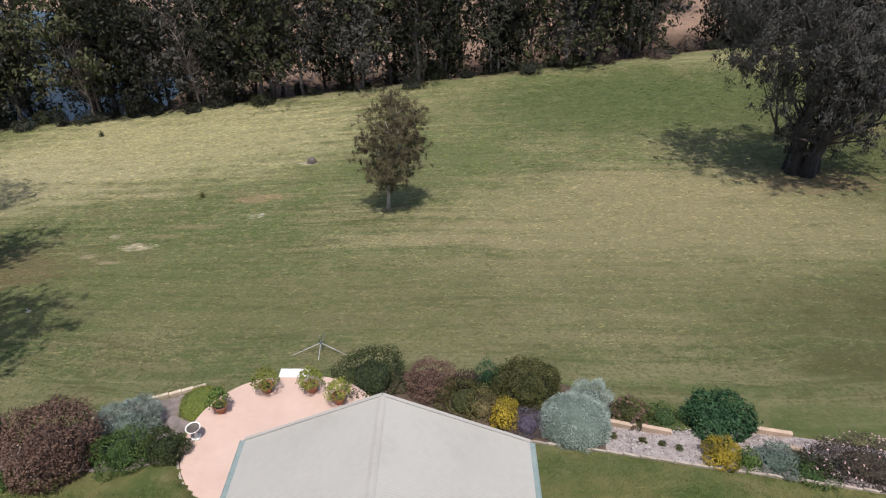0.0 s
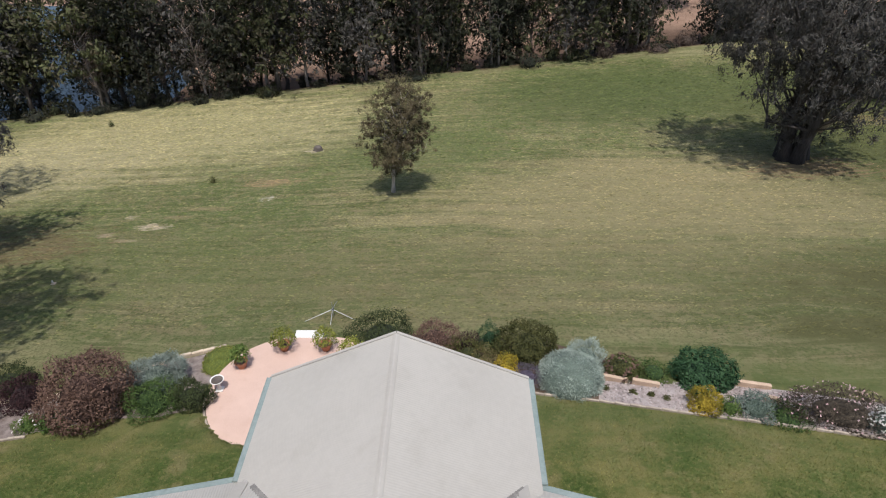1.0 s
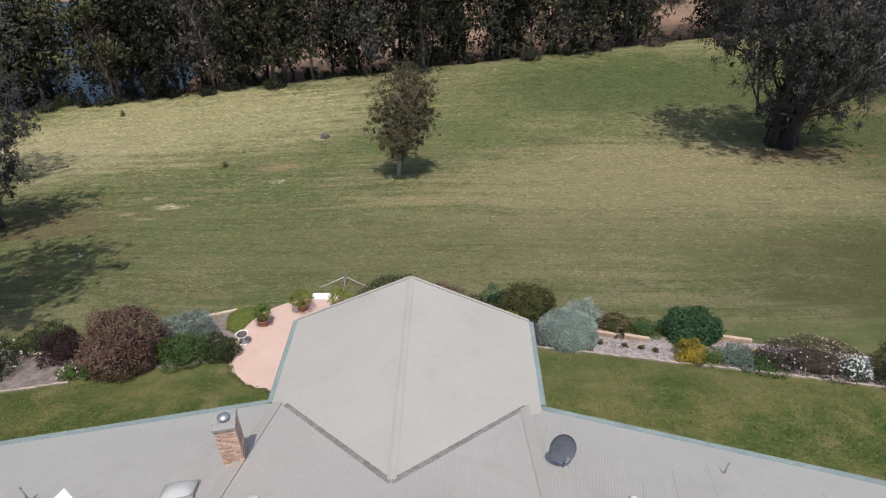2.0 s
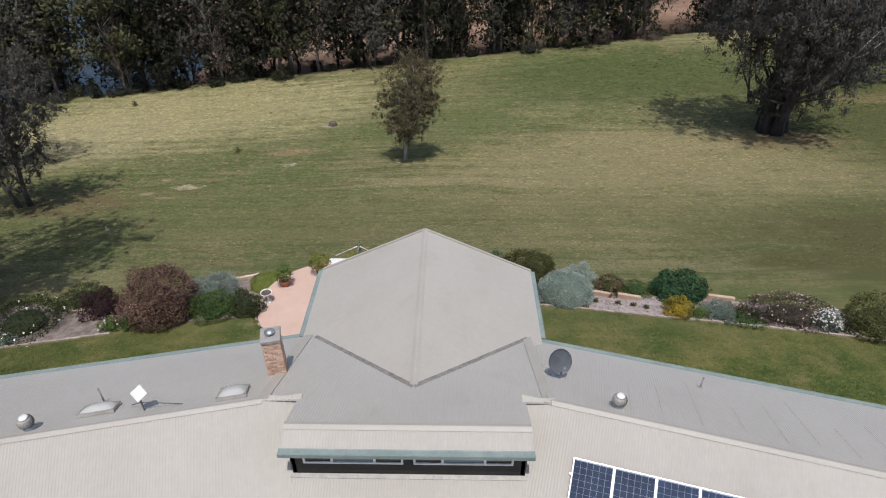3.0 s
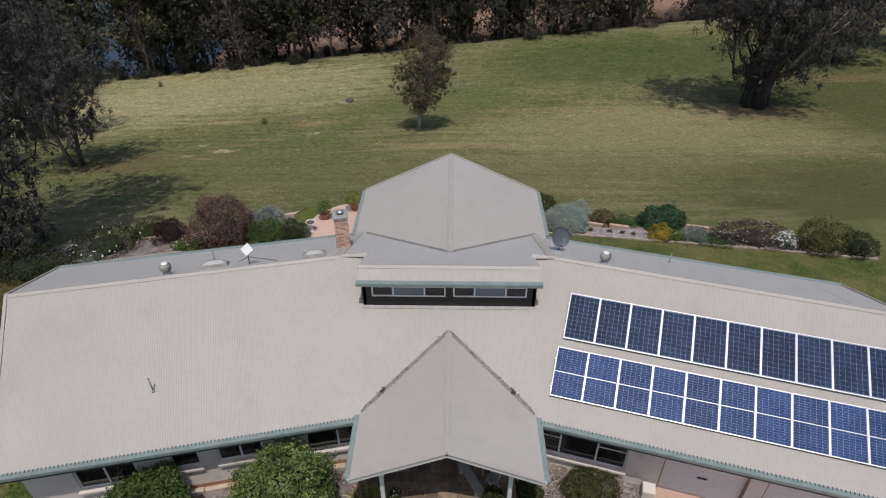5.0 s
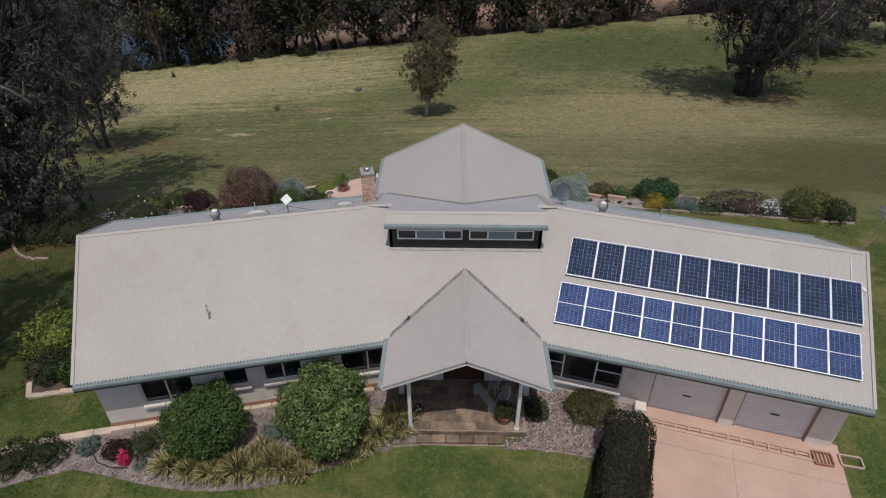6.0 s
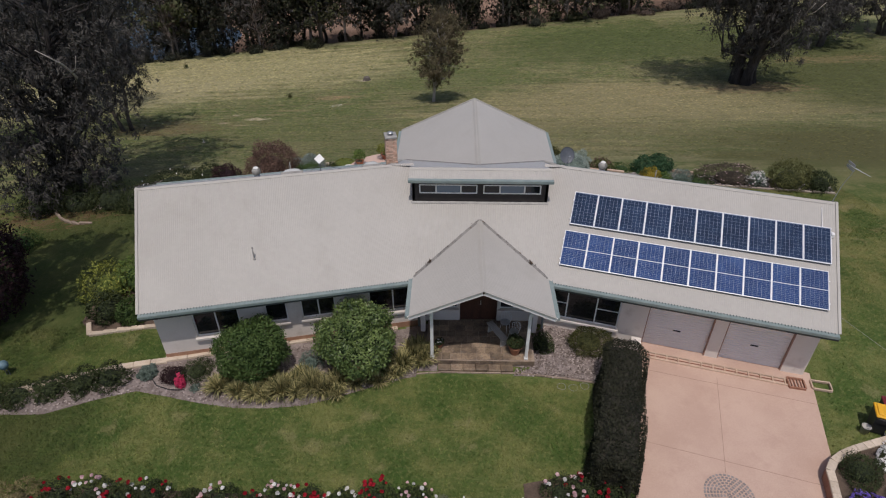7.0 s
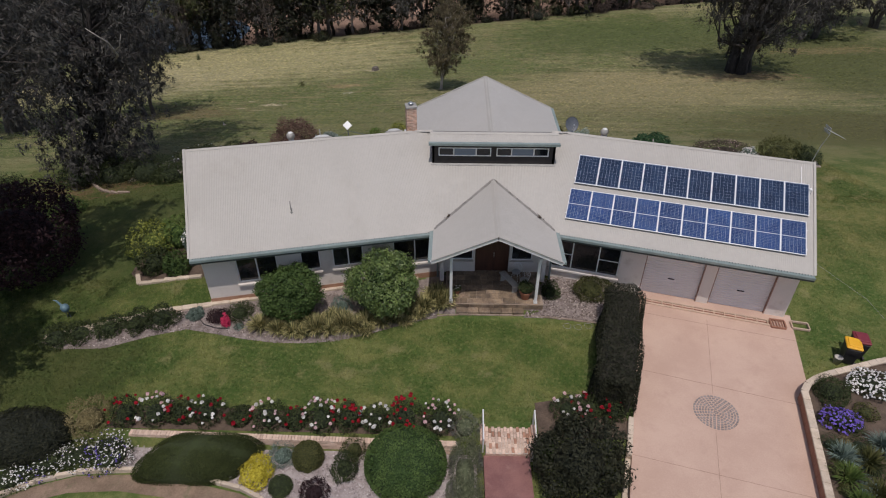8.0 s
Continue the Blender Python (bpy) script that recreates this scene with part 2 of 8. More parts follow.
RIB_SHADE = surf("grey_green_rib_shade", (0.060, 0.082, 0.080), (0.095, 0.120, 0.115), 3, 20, 0.7, 0.05)
FLASH = surf("grey_flashing", (0.26, 0.25, 0.235), (0.36, 0.35, 0.33), 2.5, 14, 0.5, 0.1, stain=(0.15, 0.14, 0.13))
VALLEY = surf("stained_valley_flashing", (0.15, 0.14, 0.13), (0.28, 0.265, 0.245), 5.0, 30, 0.7, 0.3, stain=(0.10, 0.092, 0.085))
CAP = surf("ridge_cap", (0.380, 0.357, 0.325), (0.42, 0.397, 0.362), 0.8, 9, 0.55, 0.04)
RENDER = surf("cream_render", (0.66, 0.60, 0.545), (0.73, 0.67, 0.61), 0.7, 30, 0.85, 0.25, 0.006, stain=(0.48, 0.41, 0.35))
PLINTH = surf("brick_plinth", (0.30, 0.16, 0.10), (0.42, 0.25, 0.16), 3, 18, 0.85, 0.3)
WHITE = surf("white_paint", (0.70, 0.69, 0.67), (0.80, 0.79, 0.77), 2, 25, 0.45, 0.05)
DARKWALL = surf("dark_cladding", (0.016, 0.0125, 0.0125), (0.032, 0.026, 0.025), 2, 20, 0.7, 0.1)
DOORWOOD = surf("stained_timber_door", (0.055, 0.022, 0.015), (0.10, 0.042, 0.027), 3, 30, 0.45, 0.1, stretch=(1, 1, 0.2))
ROLLER = surf("white_roller_door", (0.70, 0.665, 0.64), (0.78, 0.74, 0.71), 0.8, 15, 0.5, 0.05)
CONCRETE = surf("pink_concrete", (0.465, 0.315, 0.245), (0.545, 0.385, 0.305), 0.55, 24, 0.8, 0.15, 0.004, stain=(0.43, 0.285, 0.22))
PATIOC = surf("pink_patio_concrete", (0.52, 0.365, 0.305), (0.60, 0.435, 0.37), 0.7, 24, 0.8, 0.12, 0.004, stain=(0.50, 0.345, 0.285))
JOINT = surf("dark_joint", (0.27, 0.17, 0.13), (0.36, 0.235, 0.18), 3, 30, 0.9, 0.2)
STONE = surf("pale_stone_edging", (0.46, 0.37, 0.28), (0.60, 0.50, 0.40), 2.5, 22, 0.85, 0.4, 0.01, stain=(0.33, 0.26, 0.20), vary=0.12)
REDBRICK = surf("dull_red_brick", (0.30, 0.15, 0.10), (0.42, 0.24, 0.16), 5.0, 26, 0.85, 0.4, 0.008, vary=0.2)
BRICK = surf("salmon_brick", (0.42, 0.255, 0.185), (0.60, 0.43, 0.335), 5.0, 26, 0.85, 0.4, 0.008, stain=(0.72, 0.55, 0.43), vary=0.36)
EDGESTONE = surf("weathered_edging_stone", (0.30, 0.25, 0.205), (0.46, 0.39, 0.33), 2.5, 22, 0.85, 0.4, 0.01, stain=(0.22, 0.19, 0.15), vary=0.12)
DULLSTONE = surf("dull_brown_stone", (0.22, 0.165, 0.125), (0.34, 0.265, 0.205), 2.2, 20, 0.85, 0.4, 0.01, stain=(0.15, 0.115, 0.09), vary=0.1)
WALLBRICK = surf("pale_pink_brick", (0.50, 0.35, 0.27), (0.66, 0.50, 0.40), 5.0, 26, 0.85, 0.4, 0.008, stain=(0.70, 0.58, 0.48), vary=0.18)
MORTAR = surf("pale_mortar", (0.48, 0.42, 0.36), (0.58, 0.52, 0.45), 6, 40, 0.9, 0.3)
PAVER = surf("red_pavers", (0.17, 0.075, 0.070), (0.25, 0.12, 0.105), 1.4, 28, 0.85, 0.3, stain=(0.30, 0.17, 0.15))
COBBLE = surf("grey_cobble", (0.14, 0.125, 0.12), (0.27, 0.245, 0.235), 5, 30, 0.8, 0.4, vary=0.1)
SLATE = surf("slate_tile", (0.115, 0.082, 0.060), (0.28, 0.205, 0.135), 2.6, 18, 0.6, 0.3, stain=(0.17, 0.165, 0.15), vary=0.38)
MULCH = surf("grey_mulch", (0.155, 0.12, 0.105), (0.34, 0.285, 0.265), 2.5, 30, 0.95, 1.0, 0.05, stain=(0.10, 0.07, 0.055))
PINKMULCH = surf("pale_gravel_mulch", (0.28, 0.23, 0.22), (0.47, 0.41, 0.395), 3.0, 28, 0.95, 1.0, 0.05, stain=(0.22, 0.17, 0.16))
DRYEARTH = surf("dry_pinkish_earth", (0.15, 0.105, 0.070), (0.27, 0.19, 0.135), 1.2, 18, 0.95, 0.5, 0.02, stain=(0.085, 0.10, 0.04))
SOIL = surf("soil", (0.065, 0.045, 0.033), (0.135, 0.095, 0.068), 2, 20, 0.95, 0.8, 0.04)
TERRA = surf("terracotta", (0.32, 0.12, 0.065), (0.43, 0.18, 0.10), 3, 22, 0.7, 0.2)
STEEL = surf("galvanised_steel", (0.42, 0.43, 0.44), (0.56, 0.57, 0.58), 4, 30, 0.4, 0.05, metal=0.8)
DARKSTEEL = surf("dark_grey_steel", (0.075, 0.085, 0.10), (0.11, 0.12, 0.14), 3, 20, 0.5, 0.05)
VANE = surf("dull_cream_steel", (0.32, 0.305, 0.285), (0.40, 0.385, 0.355), 3, 20, 0.55, 0.05)
BLACK = surf("black_plastic", (0.018, 0.018, 0.02), (0.03, 0.03, 0.033), 3, 20, 0.5, 0.1)
YELLOWP = surf("yellow_plastic", (0.72, 0.36, 0.015), (0.80, 0.43, 0.03), 2, 20, 0.45, 0.05)
REDP = surf("maroon_plastic", (0.16, 0.02, 0.03), (0.22, 0.035, 0.045), 2, 20, 0.45, 0.05)
BLUEPAINT = surf("faded_blue_paint", (0.075, 0.14, 0.18), (0.17, 0.26, 0.30), 4, 22, 0.6, 0.2)
TIMBER = surf("weathered_timber", (0.42, 0.30, 0.215), (0.56, 0.42, 0.32), 3, 26, 0.8, 0.4, vary=0.12)
CRATEW = surf("red_stained_timber", (0.26, 0.12, 0.075), (0.36, 0.18, 0.12), 3, 26, 0.8, 0.3)
BARK = surf("grey_bark", (0.050, 0.042, 0.036), (0.15, 0.125, 0.11), 1.6, 12, 0.9, 0.7, 0.05, stain=(0.05, 0.04, 0.035), stretch=(1, 1, 0.3))
PALEBARK = surf("pale_gum_bark", (0.32, 0.28, 0.25), (0.55, 0.50, 0.46), 0.9, 9, 0.8, 0.4, 0.03, stain=(0.16, 0.12, 0.10), stretch=(1, 1, 0.3))
DRYBARK = surf("dry_grey_bark", (0.12, 0.10, 0.09), (0.27, 0.235, 0.215), 0.9, 9, 0.85, 0.4, 0.03, stain=(0.08, 0.065, 0.055), stretch=(1, 1, 0.3))
DARKBARK = surf("dark_furrowed_bark", (0.022, 0.019, 0.018), (0.075, 0.064, 0.060), 1.4, 10, 0.9, 0.8, 0.05, stretch=(1, 1, 0.3))
CHIP = leafy("bark_chips", (0.10, 0.075, 0.062), (0.46, 0.39, 0.36), None, 0.9, 0.0, 0.1, clump=0.0)
LITTER = leafy("dry_leaf_litter", (0.05, 0.037, 0.03), (0.16, 0.12, 0.09), None, 0.9, 0.0, 0.1, clump=0.0)
PEBBLE = leafy("gravel_chips", (0.20, 0.165, 0.16), (0.62, 0.56, 0.54), None, 0.9, 0.0, 0.1, clump=0.0)
HEDGE_SHADE = surf("dark_hedge_shade", (0.022, 0.020, 0.014), (0.045, 0.040, 0.028), 3, 20, 0.95, 0.3)
CELL_A = surf("dark_blue_cell", (0.013, 0.026, 0.062), (0.026, 0.050, 0.105), 2.0, 30, 0.45, 0.0, vary=0.2, spec=0.07)
CELL_B = surf("blue_cell", (0.018, 0.042, 0.128), (0.032, 0.070, 0.190), 2.0, 30, 0.45, 0.0, vary=0.2, spec=0.07, stain=(0.060, 0.105, 0.20))
GRIDLINE = surf("panel_backsheet", (0.24, 0.28, 0.37), (0.30, 0.34, 0.42), 2, 20, 0.45, 0.0, spec=0.07)
ALU = surf("aluminium_frame", (0.62, 0.63, 0.65), (0.70, 0.71, 0.73), 3, 20, 0.4, 0.0, metal=0.3)


def glass_material(name, tint, rough=0.03):
    m, nodes, links, p = shader(name)
    p.inputs["Base Color"].default_value = (*tint, 1)
    p.inputs["Roughness"].default_value = rough
    p.inputs["Specular IOR Level"].default_value = 0.6
    geo = nodes.new("ShaderNodeNewGeometry")
    bump_node(nodes, links, p, noise_node(nodes, links, geo.outputs["Position"], 1.4, 2), 0.03, 0.02)
    return m


GLASS = glass_material("tinted_window_glass", (0.014, 0.015, 0.018))
BLIND = glass_material("pale_blind_glass", (0.16, 0.20, 0.25), 0.08)
DOME = glass_material("milky_skylight", (0.50, 0.50, 0.48), 0.15)
WATER = glass_material("river_water", (0.012, 0.018, 0.022), 0.05)

LEAF_TREELINE = leafy("treeline_leaves", (0.016, 0.020, 0.013), (0.055, 0.060, 0.037), (0.050, 0.045, 0.033), vary=0.4, clump=0.35, translucent=0.25)
LEAF_TREELINE_B = leafy("olive_bush_leaves", (0.028, 0.035, 0.016), (0.100, 0.108, 0.048), (0.080, 0.066, 0.044), vary=0.4, clump=0.35, translucent=0.25)
LEAF_BROWN = leafy("dry_brown_leaves", (0.075, 0.054, 0.044), (0.175, 0.132, 0.106), clump=0.5)
LEAF_GUM = leafy("gum_leaves", (0.042, 0.041, 0.038), (0.160, 0.152, 0.136), (0.085, 0.074, 0.068), clump=0.8, translucent=0.3)
LEAF_GUM_B = leafy("bronze_gum_leaves", (0.050, 0.046, 0.026), (0.215, 0.180, 0.102), (0.110, 0.084, 0.054), clump=1.0, translucent=0.3)
LEAF_DARK = leafy("dark_shrub_leaves", (0.022, 0.032, 0.013), (0.076, 0.094, 0.036))
LEAF_GREEN = leafy("green_shrub_leaves", (0.028, 0.058, 0.016), (0.115, 0.172, 0.050))
LEAF_GLOSSY = leafy("glossy_green_leaves", (0.020, 0.048, 0.013), (0.225, 0.300, 0.095), None, 0.45, 0.2, 0.35)
LEAF_CLIPPED = leafy("clipped_mound_leaves", (0.034, 0.046, 0.013), (0.080, 0.096, 0.030))
LEAF_LAVENDER = leafy("lavender_stalks", (0.095, 0.110, 0.058), (0.27, 0.285, 0.175), (0.17, 0.16, 0.17), clump=0.0)
LEAF_DEEP = leafy("deep_green_leaves", (0.016, 0.046, 0.020), (0.060, 0.125, 0.055))
LEAF_LIGHT = leafy("bright_green_leaves", (0.055, 0.100, 0.022), (0.165, 0.225, 0.060))
LEAF_LIME = leafy("lime_leaves", (0.10, 0.13, 0.025), (0.33, 0.34, 0.075))
LEAF_OLIVE = leafy("olive_brown_leaves", (0.046, 0.052, 0.016), (0.135, 0.135, 0.048))
LEAF_SILVER = leafy("silver_grey_leaves", (0.125, 0.165, 0.140), (0.50, 0.57, 0.51))
LEAF_GREYGREEN = leafy("grey_green_leaves", (0.100, 0.140, 0.110), (0.25, 0.31, 0.265))
LEAF_RED = leafy("red_brown_leaves", (0.085, 0.050, 0.040), (0.235, 0.148, 0.112))
LEAF_HEDGE = leafy("hedge_leaves", (0.012, 0.015, 0.009), (0.046, 0.047, 0.027))
LEAF_MAROON = leafy("maroon_leaves", (0.025, 0.013, 0.015), (0.065, 0.030, 0.033))
LEAF_TAN = leafy("tan_leaves", (0.15, 0.12, 0.05), (0.30, 0.25, 0.13))
LEAF_YELLOW = leafy("yellow_leaves", (0.46, 0.38, 0.03), (0.76, 0.66, 0.10))
LEAF_GOLD = leafy("golden_shrub_leaves", (0.25, 0.18, 0.018), (0.58, 0.44, 0.06), (0.15, 0.14, 0.03))
LEAF_PURPLE = leafy("lavender_leaves", (0.085, 0.070, 0.105), (0.20, 0.17, 0.24), (0.08, 0.10, 0.07))
LEAF_PINKISH = leafy("pink_brown_leaves", (0.052, 0.042, 0.030), (0.150, 0.118, 0.092))
LEAF_FLAX = leafy("striped_flax_leaves", (0.035, 0.050, 0.016), (0.50, 0.44, 0.21), None, clump=0.0)
PETAL_WHITE = leafy("white_petals", (0.62, 0.60, 0.58), (0.85, 0.83, 0.80))
PETAL_PINK = leafy("pale_pink_petals", (0.58, 0.34, 0.37), (0.80, 0.60, 0.61))
PETAL_RED = leafy("red_petals", (0.22, 0.006, 0.014), (0.44, 0.018, 0.035))
PETAL_PURPLE = leafy("purple_petals", (0.14, 0.085, 0.42), (0.27, 0.19, 0.66))
PETAL_CERISE = leafy("cerise_petals", (0.50, 0.035, 0.10), (0.70, 0.08, 0.17))


# ---- mesh helpers ----
class Build:
    """Collects vertices and faces of one mesh."""

    def __init__(self):
        self.v, self.f = [], []

    def add(self, verts, faces):
        o = len(self.v)
        self.v += [tuple(p) for p in verts]
        self.f += [tuple(i + o for i in f) for f in faces]
        return self

    def box(self, cx, cy, cz, sx, sy, sz, m=None):
        p = [Vector((cx + i * sx / 2, cy + j * sy / 2, cz + k * sz / 2)) for k in (-1, 1) for j in (-1, 1) for i in (-1, 1)]
        if m:
            p = [m @ q for q in p]
        return self.add(p, [(0, 2, 3, 1), (4, 5, 7, 6), (0, 1, 5, 4), (2, 6, 7, 3), (0, 4, 6, 2), (1, 3, 7, 5)])

    def bevelled(self, cx, cy, cz, sx, sy, sz, b, m=None):
        """A box with chamfered top and upright edges."""
        x, y, z = sx / 2, sy / 2, sz / 2
        ring = [(-x + b, -y), (x - b, -y), (x, -y + b), (x, y - b), (x - b, y), (-x + b, y), (-x, y - b), (-x, -y + b)]
        top = [(px * (x - b) / x, py * (y - b) / y) for px, py in ring]
        p = [Vector((cx + a, cy + c, cz - z)) for a, c in ring] + [Vector((cx + a, cy + c, cz + z - b)) for a, c in ring] + [Vector((cx + a, cy + c, cz + z)) for a, c in top]
        if m:
            p = [m @ q for q in p]
        f = [(i, (i + 1) % 8, 8 + (i + 1) % 8, 8 + i) for i in range(8)] + [(8 + i, 8 + (i + 1) % 8, 16 + (i + 1) % 8, 16 + i) for i in range(8)]
        return self.add(p, f + [tuple(range(16, 24)), tuple(range(7, -1, -1))])

    def tube(self, pts, radii, n=8, cap=True):
        pts = [Vector(p) for p in pts]
        rings, side = [], None
        for i, p in enumerate(pts):
            d = (pts[min(i + 1, len(pts) - 1)] - pts[max(i - 1, 0)]).normalized()
            side = d.orthogonal().normalized() if side is None else (side - d * side.dot(d)).normalized()
            up = d.cross(side)
            rings += [p + (side * math.cos(a) + up * math.sin(a)) * radii[i] for a in [2 * math.pi * k / n for k in range(n)]]
        f = [(i * n + k, i * n + (k + 1) % n, (i + 1) * n + (k + 1) % n, (i + 1) * n + k) for i in range(len(pts) - 1) for k in range(n)]
        if cap:
            f += [tuple(range(n - 1, -1, -1)), tuple((len(pts) - 1) * n + k for k in range(n))]
        return self.add(rings, f)

    def lathe(self, profile, n=20, at=(0, 0, 0)):
        v = [(at[0] + r * math.cos(2 * math.pi * k / n), at[1] + r * math.sin(2 * math.pi * k / n), at[2] + z) for r, z in profile for k in range(n)]
        f = [(i * n + k, i * n + (k + 1) % n, (i + 1) * n + (k + 1) % n, (i + 1) * n + k) for i in range(len(profile) - 1) for k in range(n)]
        return self.add(v, f + [tuple(range(n - 1, -1, -1)), tuple((len(profile) - 1) * n + k for k in range(n))])

    def prism(self, outline, z0, z1):
        n = len(outline)
        v = [(x, y, z0) for x, y in outline] + [(x, y, z1) for x, y in outline]
        return self.add(v, [tuple(range(n - 1, -1, -1)), tuple(range(n, 2 * n))] + [(i, (i + 1) % n, n + (i + 1) % n, n + i) for i in range(n)])

    def mesh(self, name, mat, smooth=False):
        me = bpy.data.meshes.new(name)
        me.from_pydata(self.v, [], self.f)
        me.materials.append(mat)
        if smooth:
            me.polygons.foreach_set("use_smooth", [True] * len(me.polygons))
        me.update()
        return me


def part(name, build, mat, parent=None, label="", smooth=False, at=None):
    """Links a Build (or a mesh) as one object under a thing or a part."""
    ob = new(name, build.mesh(name, mat, smooth) if isinstance(build, Build) else build)
    if at is not None:
        ob.matrix_basis = at
    if parent is not None:
        ob.parent = parent
    if label:
        ob["label"] = label
    return ob


def thing(name, x, y, z, label, category, group="", turn=0.0):
    ob = tagged(new(name), label, category, group)
    ob.empty_display_size = 0.2
    ob.matrix_basis = pose(x, y, z, 0, 0, turn)
    return ob


def setting(name, build, mat, label, category, smooth=False):
    return tagged(part(name, build, mat, None, "", smooth), label, category, "", "structure")


def fast_mesh(name, verts, quads, mat, smooth=False):
    me = bpy.data.meshes.new(name)
    nq = len(quads)
    me.vertices.add(len(verts))
    me.vertices.foreach_set("co", np.asarray(verts, dtype=np.float32).ravel())
    me.loops.add(nq * 4)
    me.loops.foreach_set("vertex_index", np.asarray(quads, dtype=np.int32).ravel())
    me.polygons.add(nq)
    me.polygons.foreach_set("loop_start", np.arange(0, nq * 4, 4, dtype=np.int32))
    me.polygons.foreach_set("loop_total", np.full(nq, 4, dtype=np.int32))
    if smooth:
        me.polygons.foreach_set("use_smooth", np.ones(nq, dtype=bool))
    me.materials.append(mat)
    me.update(calc_edges=True)
    return me


def unit(a):
    return a / np.maximum(np.linalg.norm(a, axis=1, keepdims=True), 1e-6)


def leaves(name, centres, outward, size, aspect, mat, rng, spread=0.8, droop=0.0, spiky=False):
    """One pointed four-cornered leaf at each centre, facing roughly outward, or pointing outward where spiky."""
    n = len(centres)
    nrm = unit(outward + rng.normal(0, spread, (n, 3)))
    along = np.cross(nrm, rng.normal(0, 1, (n, 3)))
    if spiky:
        along = nrm
        nrm = unit(np.cross(along, rng.normal(0, 1, (n, 3))))
    along[:, 2] -= droop
    along = unit(along - nrm * np.sum(along * nrm, axis=1, keepdims=True))
    across = np.cross(nrm, along)
    ln = size * rng.uniform(0.65, 1.35, (n, 1))
    wd = ln * aspect
    c = centres
    v = np.stack([c - along * ln * 0.5, c + across * wd * 0.5 + nrm * wd * 0.12, c + along * ln * 0.5, c - across * wd * 0.5 + nrm * wd * 0.12], axis=1).reshape(-1, 3)
    return fast_mesh(name, v, np.arange(n * 4).reshape(-1, 4), mat)


# ---- ground ----
def smoothstep(a, b, x):
    s = np.clip((x - a) / (b - a), 0, 1)
    return s * s * (3 - 2 * s)


def terrain(x, y):
    """Height of the ground: level round the house, falling away behind it to the river."""
    x, y = np.asarray(x, dtype=float), np.asarray(y, dtype=float)
    yc = np.minimum(y, 87.6 + 0.165 * x)
    xc = np.clip(x, -90, 90)
    field = 1.79 + 0.0088 * xc - 0.2723 * yc - 0.000139 * xc * xc + 0.000627 * xc * yc + 0.001175 * yc * yc
    h = np.clip(0.5 + 0.5 * field / 0.8, 0, 1)
    z = field * (1 - h) - 0.8 * h * (1 - h)
    z = z - 0.10 * np.maximum(0, -np.maximum(x, -40) - 15) * smoothstep(24, 6, y) * smoothstep(60, 30, -x)
    past = np.maximum(0, y - (87.6 + 0.165 * x))
    z = z - 4.2 * smoothstep(0, 13, past) + (5.0 + 0.04 * x) * smoothstep(26, 75, past)
    near = np.hypot(np.maximum(np.abs(x + 4.93) - 0.73, 0), y - 15.15)
    z = np.where(near < 3.5, np.minimum(z, -2.22), z)
    z = z - 0.45 * smoothstep(-12.10, -12.35, y) * smoothstep(4.6, 4.3, x + 0.0 * y)
    return z


def height(x, y):
    return float(terrain(x, y))


def axis(stops):
    out = []
    for a, b, step in stops:
        out += list(np.arange(a, b, step))
    return np.array(out + [stops[-1][1]])


gx = axis([(-1500, -140, 170), (-140, -34, 2.0), (-34, -10, 0.6), (-10, 0, 0.25), (0, 30, 0.6), (30, 140, 2.0), (140, 1500, 170)])
gy = axis([(-900, -60, 120), (-60, -20, 2.0), (-20, -13, 0.7), (-13, -11.8, 0.12), (-11.8, 11.0, 0.6), (11.0, 19.4, 0.25), (19.4, 24, 0.6), (24, 190, 1.6), (190, 1900, 190)])
GX, GY = np.meshgrid(gx, gy)
GZ = terrain(GX, GY)
nx, ny = len(gx), len(gy)
idx = np.arange(nx * ny).reshape(ny, nx)
quads = np.stack([idx[:-1, :-1], idx[:-1, 1:], idx[1:, 1:], idx[1:, :-1]], axis=-1).reshape(-1, 4)
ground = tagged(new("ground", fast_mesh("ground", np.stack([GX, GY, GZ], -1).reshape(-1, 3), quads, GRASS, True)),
                "mown green lawn running down into a sloping dry paddock", "ground", "", "structure")
water = setting("water", Build().add([(-300, 60, -19.7), (-46, 72, -19.7), (-40, 160, -19.7), (-300, 160, -19.7)], [(0, 1, 2, 3)]), WATER,
                "still blue river water glimpsed between tree trunks", "river")


# ---- house ----
house = thing("house", 0, 0, 0, "low cream-rendered house with pale corrugated steel roofs and green gutters", "house")
LEFT, RIGHT, MID = 12.5, -15.3, 0.0
PITCH = 0.527


def axes(turn):
    a = radians(turn)
    return Vector((math.cos(a), math.sin(a), 0)), Vector((-math.sin(a), math.cos(a), 0))


def place(turn, a, n, z):
    u, v = axes(turn)
    return u * a + v * n + Vector((0, 0, z))


